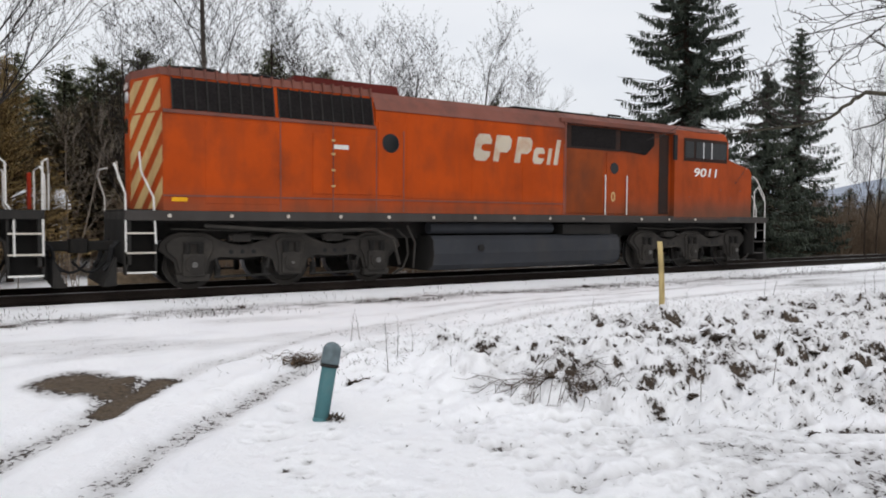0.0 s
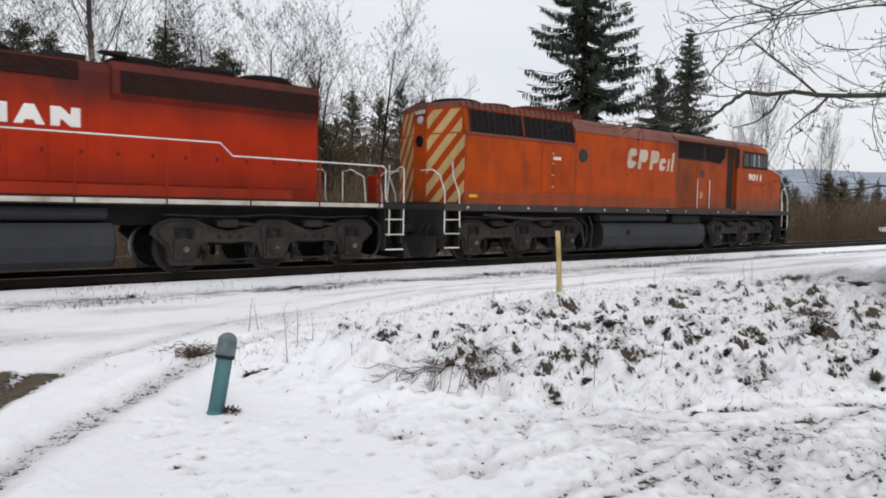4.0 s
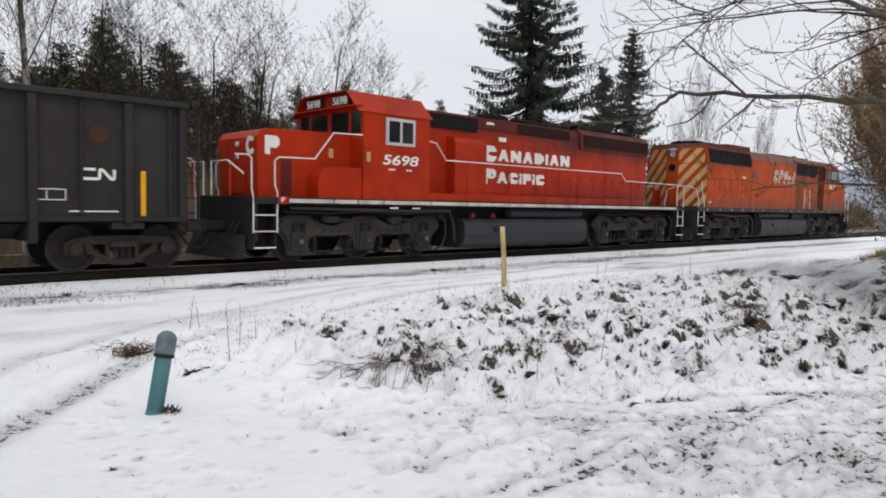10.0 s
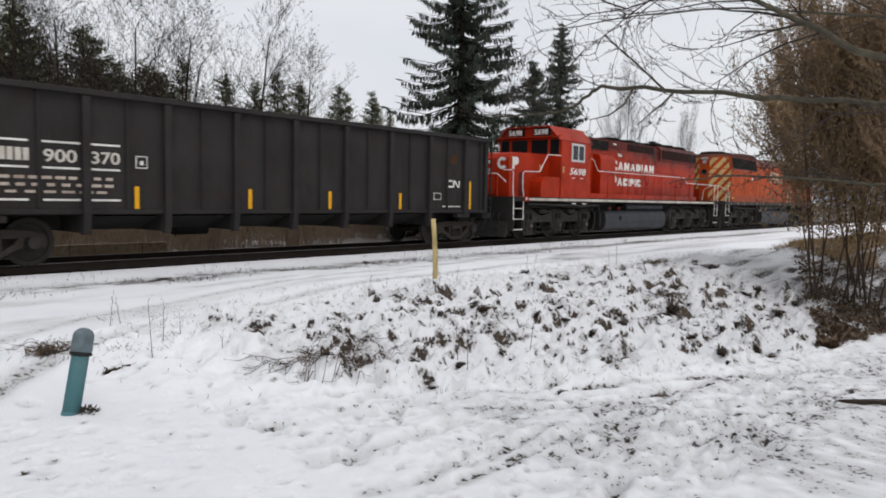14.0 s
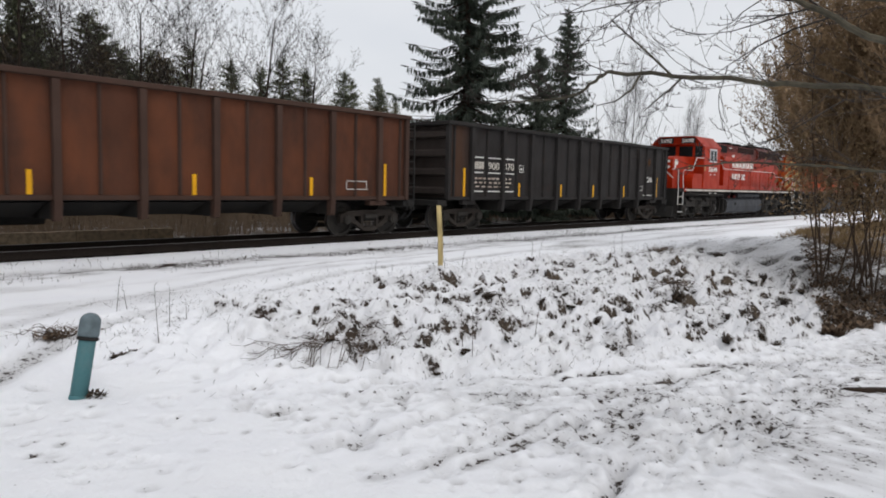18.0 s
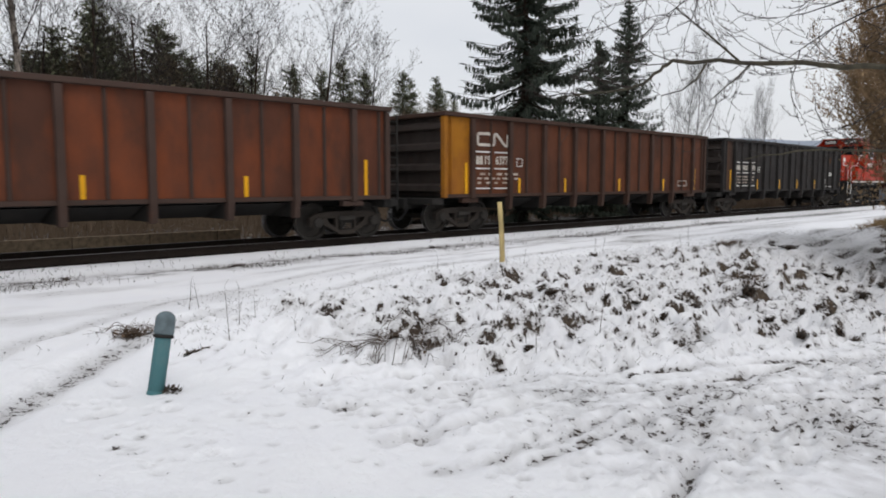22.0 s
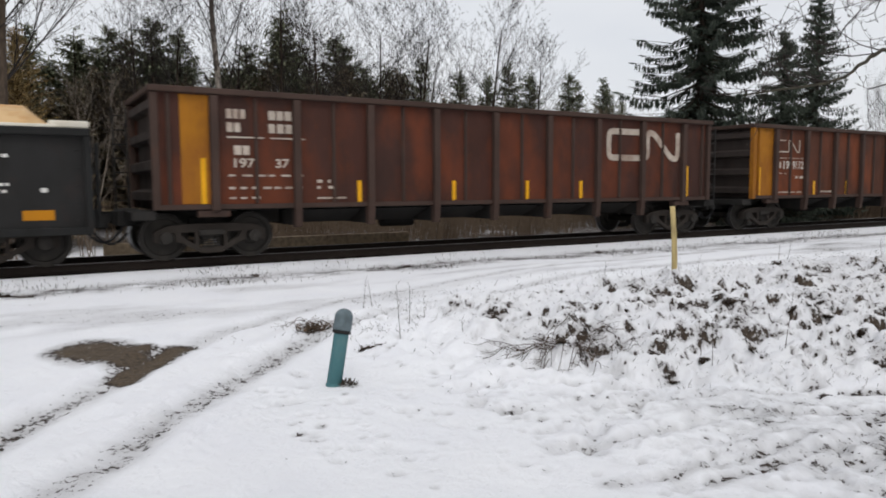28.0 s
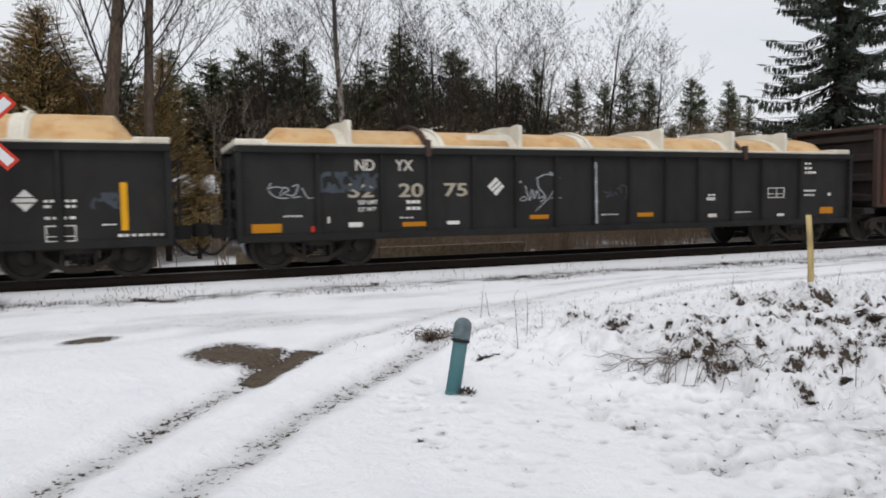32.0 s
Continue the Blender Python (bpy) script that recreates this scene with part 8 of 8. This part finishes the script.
bough("bough", [(4.7, -0.6, 2.05), (4.5, 0.75, 2.45), (4.41, 1.0, 2.60), (4.34, 1.19, 2.72), (4.24, 1.40, 2.84), (4.1, 1.75, 3.0)], 0.022, 0.010, 833, 14, 0.9, "mossy bare bough with fine twigs hanging over the road")
bough("bough", [(4.9, -0.5, 2.5), (4.75, 0.9, 2.75), (4.6, 1.5, 2.85), (4.4, 2.1, 2.86), (4.2, 2.6, 2.80)], 0.009, 0.003, 835, 16, 0.6, "slender bare bough with fine twigs hanging over the road")
bough("bough", [(5.4, -0.4, 1.7), (5.3, 0.7, 1.78), (5.2, 1.3, 1.84), (5.1, 1.8, 1.86), (5.0, 2.1, 1.80)], 0.012, 0.004, 837, 9, 0.5, "slender bare bough with fine twigs hanging over the road")


# ---- things in the snow ----
def vent_pipe():
    base, top = Vector((2.325, 5.79, zg(2.325, 5.79) - 0.12)), Vector((2.488, 5.845, 0.56))
    d = (top - base)
    L = d.length
    ob = group_at("vent_pipe", Matrix.Translation(base) @ d.to_track_quat("Z", "Y").to_matrix().to_4x4(), "leaning teal steel vent pipe with a rounded grey cap", "pipe")
    bm = bmesh.new()
    lathe(bm, [(0.066, 0.0), (0.066, L - 0.16), (0.064, L - 0.155)], 24)
    part("tube", bm, M_pipe, ob, "teal painted steel tube", True)
    bm = bmesh.new()
    prof = [(0.068, L - 0.185), (0.079, L - 0.18), (0.081, L - 0.165), (0.080, L - 0.06)]
    prof += [(0.080 * math.cos(a), L - 0.06 + 0.072 * math.sin(a)) for a in (0.3, 0.6, 0.9, 1.2, 1.45)]
    lathe(bm, prof, 24)
    part("cap", bm, M_pipecap, ob, "rounded grey cap", True)
    bm = bmesh.new()
    lathe(bm, [(0.066, L - 0.212), (0.082, L - 0.208), (0.084, L - 0.187), (0.068, L - 0.183)], 24)
    part("joint_ring", bm, M_under, ob, "dark joint under the cap", True)
    bm = bmesh.new()
    lathe(bm, [(0.066, 0.09), (0.071, 0.10), (0.071, 0.13), (0.066, 0.14)], 24)
    part("collar", bm, M_pipe, ob)
    # a clump of dry blades stands in for a dark stick here
    ob2 = group_at("pipe_foot_clump", pose(2.46, 5.72, zg(2.46, 5.72)), "dark clump of dry blades in place of a stick at the pipe foot", "leaves")
    rr = random.Random(5)
    v, f = [], []
    for _ in range(46):
        spray(v, f, (rr.uniform(-0.07, 0.05), rr.uniform(-0.06, 0.06), rr.uniform(0, 0.03)), (rr.uniform(-1, 1), rr.uniform(-1, 1), rr.uniform(0, 0.9)), 0.055, 0.015, rr)
    c = tagged(new("leaf_litter", mesh_of("leaf_litter", v, f, M_drygrass)), kind="stuff")
    c.parent = ob2


vent_pipe()


def marker_stake():
    x, y = 8.5, 7.37
    z = zg(x, y)
    bm = bmesh.new()
    rings, rr = [], random.Random(8)
    for i in range(9):
        t = i / 8
        r = 0.046 * (1 - 0.12 * t)
        rings.append([bm.verts.new((0.03 * math.sin(t * 3) - 0.05 * t + r * math.cos(a), 0.02 * t + r * math.sin(a), -0.2 + 1.28 * t)) for a in [k * math.pi / 4 + 0.3 for k in range(8)]])
    for a, b in zip(rings, rings[1:]):
        for i in range(8):
            bm.faces.new((a[i], a[(i + 1) % 8], b[(i + 1) % 8], b[i]))
    bm.faces.new(rings[-1])
    bm.faces.new(rings[0][::-1])
    ob = part("marker_stake", bm, M_stake, None, smooth=True)
    ob.matrix_basis = pose(x, y, z)
    tagged(ob, "weathered yellow wooden marker stake in the snow", "stake")


marker_stake()


def tuft_mesh(seed, blades, reach, rise):
    rr = random.Random(seed)
    v, f = [], []
    for _ in range(blades):
        a, L = rr.uniform(0, 6.283), rr.uniform(0.5, 1.1)
        p = (rr.uniform(-0.3, 0.3) * reach, rr.uniform(-0.2, 0.2) * reach, -0.02)
        q = (p[0] + math.cos(a) * reach * L * 0.5, p[1] + math.sin(a) * reach * L * 0.5, rise * L)
        e = (p[0] + math.cos(a) * reach * L, p[1] + math.sin(a) * reach * L, rise * L * rr.uniform(-0.2, 0.9))
        b = len(v)
        w = rr.uniform(0.003, 0.009)
        s = (-math.sin(a) * w, math.cos(a) * w)
        v.extend(((p[0] + s[0], p[1] + s[1], p[2]), (p[0] - s[0], p[1] - s[1], p[2]), (q[0] - s[0], q[1] - s[1], q[2]), (q[0] + s[0], q[1] + s[1], q[2]), e))
        f.extend(((b, b + 1, b + 2, b + 3), (b + 3, b + 2, b + 4)))
    return v, f


def clod_mesh(seed):
    bm = bmesh.new()
    bmesh.ops.create_icosphere(bm, subdivisions=3, radius=1)
    for vt in bm.verts:
        k = 1 + 0.75 * noise.noise(vt.co * 1.5 + Vector((seed, 0, 0))) + 0.55 * noise.noise(vt.co * 3.6 + Vector((0, seed, 0))) + 0.35 * noise.noise(vt.co * 8 + Vector((0, 0, seed)))
        vt.co = Vector((vt.co.x * 0.10 * k, vt.co.y * 0.055 * k, vt.co.z * 0.018 * k))
    me = bpy.data.meshes.new("clod")
    bm.to_mesh(me)
    bm.free()
    me.materials.append(M_soil)
    return me


TUFTS = [mesh_of("blades", *tuft_mesh(900 + i, 22 + 9 * i, 0.14, 0.055), M_drygrass) for i in range(5)]
CLODS = [clod_mesh(i * 3.1) for i in range(7)]


def tufts():
    """Withered clumps on the bank; those that stand out, then the rest."""
    rr = random.Random(12)
    spots = [(11.04, 4.55, 2.6), (16.4, 5.9, 2.6), (13.1, 5.35, 2.0), (9.5, 4.65, 1.9), (8.9, 5.16, 1.5), (11.2, 3.8, 1.7), (11.9, 3.8, 1.5), (9.45, 3.2, 1.6), (10.6, 2.9, 1.7), (12.8, 3.1, 1.9), (13.8, 3.7, 1.9), (10.5, 3.1, 1.8), (11.0, 3.4, 1.6), (14.6, 4.6, 1.8), (12.2, 2.9, 1.5), (2.92, 7.72, 1.6), (3.08, 6.66, 1.0), (5.96, 7.54, 1.5), (6.43, 7.52, 1.0), (7.56, 7.8, 0.8), (7.18, 6.11, 1.4), (7.76, 5.8, 1.8), (8.42, 5.4, 1.5), (8.83, 5.2, 1.1), (9.84, 4.83, 1.5), (11.94, 4.99, 2.4), (16.6, 6.0, 2.0), (15.3, 6.9, 1.8), (6.1, 4.84, 1.7), (5.36, 4.91, 1.3), (6.63, 4.61, 1.4), (6.42, 6.3, 1.0), (10.1, 5.85, 1.3), (9.5, 5.9, 1.3), (11.4, 7.6, 1.7), (14.2, 5.8, 1.6), (7.6, 3.85, 1.6), (12.0, 4.1, 1.7), (11.25, 3.5, 1.6), (10.5, 2.9, 1.4), (6.25, 3.64, 1.2), (15.2, 3.8, 2.2), (15.1, 4.5, 2.0), (4.27, 4.58, 0.8), (7.9, 6.1, 1.2), (8.0, 4.75, 1.4), (10.0, 3.8, 1.4), (8.65, 4.64, 1.2)]
    for x, y, s in list(spots):
        for _ in range(2):
            spots.append((x + rr.gauss(0, 0.13), y + rr.gauss(0, 0.2), s * rr.uniform(0.3, 0.7)))
    spots += [(8.46, 7.28, 1.5), (8.66, 7.4, 1.1), (-0.25, 12.7, 2.4), (0.1, 12.4, 1.3), (3.9, 13.3, 1.4), (7.2, 13.4, 1.5), (12.5, 13.2, 1.6)]
    while len(spots) < 205:
        x = rr.uniform(3.6, 16.5)
        lo, hi = float(toe(x)), float(crest(x))
        y = lo + (hi - lo) * rr.uniform(0.05, 1.05)
        if rr.random() < 0.25 + 0.06 * x:
            spots.append((x, y, 0.16 + 0.75 * rr.random() ** 3.2))
    for x, y, s in spots:
        s = s * (0.70 if y > toe(x) - 0.1 else 0.42)
        m = Matrix.LocRotScale((x, y, zg(x, y) - 0.01), Euler((0.25 * rr.random(), 0, rr.gauss(0.15, 0.45))), (s * rr.uniform(0.7, 1.7), s * rr.uniform(0.5, 0.9), s * rr.uniform(0.6, 1.3)))
        ob = group_at("grass_tuft", m, "withered brown grass tuft with bare soil in snow", "grass", "tufts on the bank")
        c = new("turf", rr.choice(TUFTS))
        c.parent = ob
        d = new("clod", rr.choice(CLODS))
        d.parent = ob
        d.rotation_euler = (rr.uniform(-0.1, 0.5), rr.uniform(-0.3, 0.3), rr.uniform(-0.6, 0.6))


tufts()


def stalks():
    """Fine withered grass that pokes through the snow all over."""
    rr = random.Random(14)
    v, f = [], []
    for i in range(9000):
        kind = rr.random()
        if kind < 0.34:
            x = rr.uniform(2.8, 18)
            y = rr.uniform(float(toe(x)) - 0.3, float(crest(x)) + 0.6)
        elif kind < 0.74:
            x, y = rr.uniform(-8, 45), min(14.8, rr.gauss(13.2, 0.7))
            if wobble(x, y, 1.1, 92) < rr.uniform(-0.5, 0.4):
                continue
        elif kind < 0.79:
            x, y = rr.gauss(3.4, 0.9), rr.gauss(7.4, 0.5)
            if wobble(x, y, 3.0, 93) < rr.uniform(-0.2, 0.5):
                continue
        else:
            x = rr.uniform(4, 24)
            y = rr.uniform(float(crest(x)), float(crest(x)) + 2.2)
        if (abs(x - 2.34) < 0.15 and abs(y - 5.8) < 0.2) or (x < 5.0 and y < 6.9 and rr.random() < 0.8):
            continue
        z, L, a = zg(x, y), rr.uniform(0.012, 0.055), rr.uniform(0, 6.283)
        t = rr.uniform(0.3, 1.8)
        limb(v, f, (x, y, z - 0.01), (x + math.cos(a) * L * t, y + math.sin(a) * L * t, z + L), rr.uniform(0.0015, 0.004), 0.001)
    for i in range(9000):
        x, y = rr.uniform(-7, 34), rr.uniform(11.9, 14.7)
        if wobble(x, y, 1.3, 94) + 0.5 * wobble(x, y, 5.0, 95) < rr.uniform(-0.1, 0.6):
            continue
        z, L, a = zg(x, y), rr.uniform(0.02, 0.09), rr.uniform(0, 6.283)
        t = rr.uniform(0.2, 1.2)
        limb(v, f, (x, y, z - 0.01), (x + math.cos(a) * L * t, y + math.sin(a) * L * t, z + L), rr.uniform(0.003, 0.007), 0.002)
    tagged(new("withered_grass", mesh_of("withered_grass", v, f, M_drygrass)), "short withered grass stalks poking through snow", "grass", kind="stuff")


stalks()


def weed(x, y, h, seed):
    rr = random.Random(seed)
    ob = group_at("dry_weed", pose(x, y, zg(x, y) - 0.02), "thin dry weed stalk standing in the snow", "weed", "dry weeds by the pipe")
    v, f = [], []
    p, dx, dy = (0, 0, 0), rr.uniform(-0.15, 0.15), rr.uniform(-0.15, 0.15)
    for i in range(5):
        e = (p[0] + dx * h / 5, p[1] + dy * h / 5, p[2] + h / 5)
        limb(v, f, p, e, 0.0045 - 0.0006 * i, 0.0039 - 0.0006 * i, 5)
        if i > 1:
            a = rr.uniform(0, 6.28)
            limb(v, f, e, (e[0] + math.cos(a) * 0.05, e[1] + math.sin(a) * 0.05, e[2] + 0.06), 0.002, 0.001)
        p = e
    c = new("stalk", mesh_of("stalk", v, f, M_drygrass))
    c.parent = ob


for i, (x, y, h) in enumerate(((3.59, 6.89, 0.60), (3.82, 7.1, 0.45), (3.88, 8.48, 0.42), (3.94, 8.32, 0.33), (4.01, 7.09, 0.22), (4.16, 6.51, 0.16), (7.5, 7.82, 0.27), (6.0, 4.7, 0.5), (6.9, 4.5, 0.62), (6.2, 5.0, 0.35), (12.0, 8.0, 0.4), (14.5, 7.3, 0.5), (11.5, 7.5, 0.3), (13.2, 6.8, 0.35), (9.3, 7.6, 0.3), (8.9, 7.6, 0.25))):
    weed(x, y, h, 40 + i)


def dead_bush(x, y, reach, n, seed, label):
    rr = random.Random(seed)
    ob = group_at("dead_bush", pose(x, y, zg(x, y)), label, "bush", "collapsed bushes")
    v, f = [], []
    for _ in range(n):
        a, L = rr.choice((0.0, 3.14)) + rr.gauss(0.25, 0.5), reach * rr.uniform(0.3, 0.85)
        p = (rr.gauss(0, 0.38) * reach, rr.gauss(0, 0.22) * reach, -0.03)
        last = p
        top = rr.uniform(0.02, 0.10)
        for k in range(1, 6):
            t = k / 5
            gx, gy = p[0] + math.cos(a) * L * t, p[1] + math.sin(a) * L * t * 0.8
            e = (gx, gy, zg(x + gx, y + gy) - zg(x, y) + top * math.sin(math.pi * min(t * 1.1, 1)) + 0.015)
            limb(v, f, last, e, 0.0038, 0.003)
            if rr.random() < 0.5:
                b = a + rr.uniform(-1, 1)
                limb(v, f, e, (e[0] + math.cos(b) * 0.16, e[1] + math.sin(b) * 0.16, e[2] + rr.uniform(-0.03, 0.07)), 0.0022, 0.0012)
            last = e
    c = tagged(new("bramble", mesh_of("bramble", v, f, M_bramble)), kind="stuff")
    c.parent = ob
    v, f = [], []
    for _ in range(50):
        spray(v, f, (rr.gauss(0, 0.25) * reach, rr.gauss(0, 0.2) * reach, rr.uniform(0.0, 0.06)), (rr.uniform(-1, 1), rr.uniform(-1, 1), rr.uniform(0, 0.6)), 0.07, 0.018, rr)
    c = tagged(new("leaf_litter", mesh_of("leaf_litter", v, f, M_litter)), kind="stuff")
    c.parent = ob


dead_bush(4.85, 5.6, 0.8, 64, 71, "collapsed heap of thin brown bramble stems in snow")
dead_bush(11.9, 4.9, 0.55, 50, 72, "small collapsed heap of brown stems on the bank")
dead_bush(15.4, 6.8, 0.7, 50, 73, "small collapsed heap of brown stems on the bank")
dead_bush(2.9, 7.75, 0.34, 30, 74, "low dark heap of dead weeds near the pipe")


# ---- crossing sign, posts, wall and house ----
def crossing_sign():
    x, y = -2.74, 14.0
    z = zg(x, y)
    ob = group_at("crossing_sign", pose(x, y, z, 0, 0, 8), "white crossbuck railway crossing sign with red borders", "sign")
    bm = bmesh.new()
    cyl(bm, (0, 0, -0.3), (0, 0, 3.35), 0.055, 12)
    part("post", bm, M_whitebar, ob, "white steel post")
    part("base", boxes((-0.22, 0.22, -0.22, 0.22, -0.1, 0.28), bevel=0.02), M_under, ob, "dark base block")
    for s in (-1, 1):
        bm = boxes((-0.78, 0.78, -0.012, 0.012, -0.13, 0.13))
        bm.transform(pose(0, -0.075 - 0.027 * (s > 0), 2.92, 0, s * 46, 0))
        b = part("blade", bm, M_signred, ob, "red-bordered sign blade")
        bm = boxes((-0.73, 0.73, -0.017, -0.012, -0.075, 0.075))
        bm.transform(pose(0, -0.075 - 0.027 * (s > 0), 2.92, 0, s * 46, 0))
        part("blade_face", bm, M_signwhite, b, "white reflective face")
    part("cap_plate", boxes((-0.09, 0.09, -0.09, 0.02, 3.2, 3.3), bevel=0.01), M_signwhite, ob)


crossing_sign()


def post_marker(x, y, h, w, label, plate=False):
    ob = group_at("marker_post", pose(x, y, zg(x, y)), label, "post", "white posts by the track")
    part("post", boxes((-w, w, -0.03, 0.03, -0.2, h), bevel=0.008), M_whitebar, ob)
    if plate:
        part("band", boxes((-w - 0.004, w + 0.004, -0.034, 0.034, h * 0.62, h * 0.72)), M_black, ob, "dark band")


post_marker(10.42, 18.75, 0.36, 0.06, "short white marker post beside the far rail", True)
post_marker(6.55, 18.75, 0.2, 0.03, "tiny white marker peg beside the far rail")


def far_sign():
    ob = group_at("trackside_sign", pose(57.0, 18.9, zg(57.0, 18.9), 0, 0, -70), "small white trackside sign on a dark post", "sign")
    bm = bmesh.new()
    cyl(bm, (0, 0, -0.2), (0, 0, 1.1), 0.035, 8)
    part("post", bm, M_under, ob)
    part("plate", boxes((-0.45, 0.45, -0.06, -0.035, 0.82, 1.14), bevel=0.01), M_signwhite, ob, "blank white sign plate")


far_sign()


def low_wall():
    ob = group_at("low_wall", pose(0, 19.1, zg(6, 19.1)), "low stained concrete slab wall along the far side of the track", "wall")
    tagged(ob, kind="structure")
    x = 1.9
    rr = random.Random(3)
    while x < 10.2:
        w = min(1.93, 10.35 - x)
        for k in range(2):
            part("slab", boxes((x + 0.012, x + w - 0.012, rr.uniform(-0.015, 0.015), 0.16, -0.25 + k * 0.42, 0.15 + k * 0.42), bevel=0.012), M_concrete, ob)
        x += w


low_wall()


def house():
    ob = group_at("house", pose(1.5, 36.6, zg(2, 36) - 0.25) @ Matrix.Diagonal((0.5, 1, 1, 1)), "small grey sided house with a snowy roof behind the brush", "house")
    part("wall", boxes((-2.3, 2.3, -2.6, 2.6, -0.3, 2.75)), M_housewall, ob)
    for s in (-1, 1):
        bm = bmesh.new()
        prism(bm, [(s * 3.0, 2.62), (s * 3.0, 2.80), (0, 3.55), (0, 3.35)], "x", -2.6, 2.6)
        part("roof", bm, M_snowcap, ob, "snow-covered roof slope")
    for x in (-2.3, 2.3):
        bm = bmesh.new()
        prism(bm, [(-2.6, 2.75), (2.6, 2.75), (0, 3.3)], "x", x - 0.05, x + 0.05)
        part("gable", bm, M_housewall, ob)
    for x in (-1.4, 0.0, 1.4):
        w = part("window", boxes((x - 0.5, x + 0.5, -2.66, -2.58, 0.9, 2.0)), M_signwhite, ob, "white window frame")
        part("pane", boxes((x - 0.42, x + 0.42, -2.675, -2.66, 0.98, 1.92)), M_glass, w, "dark window pane")
    part("porch_rail", boxes((-2.0, 2.0, -3.4, -3.34, 0.75, 0.83)), M_signwhite, ob)
    for i in range(14):
        part("baluster", boxes((-1.98 + i * 0.3, -1.93 + i * 0.3, -3.4, -3.35, -0.1, 0.75)), M_signwhite, ob)


house()
# a flat solid slab stands in for a dark patch on the road
ob = group_at("dark_slab", pose(8.36, 1.24, zg(8.36, 1.24) + 0.02, 0, 0, -48), "dark flat tapered slab lying on the snowy road", "stick")
bm = prism(bmesh.new(), [(-0.46, 0.0), (-0.3, 0.032), (-0.05, 0.05), (0.3, 0.052), (0.7, 0.05), (0.74, -0.03), (0.3, -0.048), (-0.1, -0.04), (-0.34, -0.018)], "z", -0.04, 0.02)
bmesh.ops.bevel(bm, geom=bm.edges[:], offset=0.01, segments=2, affect="EDGES")
part("stick", bm, M_bark, ob)


def motions():
    for thing, x in MOVES:
        walk(thing, [(t, pose(x + d, YT, RAIL)) for t, d in ROLL])
    ts, ds = [t for t, d in ROLL], [d for t, d in ROLL]
    fine = [i * 0.1 for i in range(321)]
    dist = np.interp(fine, ts, ds)
    for wheel, x, r in WHEELS:
        walk(wheel, [(t, pose(x, 0, r, 0, math.degrees(d / r), 0)) for t, d in zip(fine, dist)])


motions()
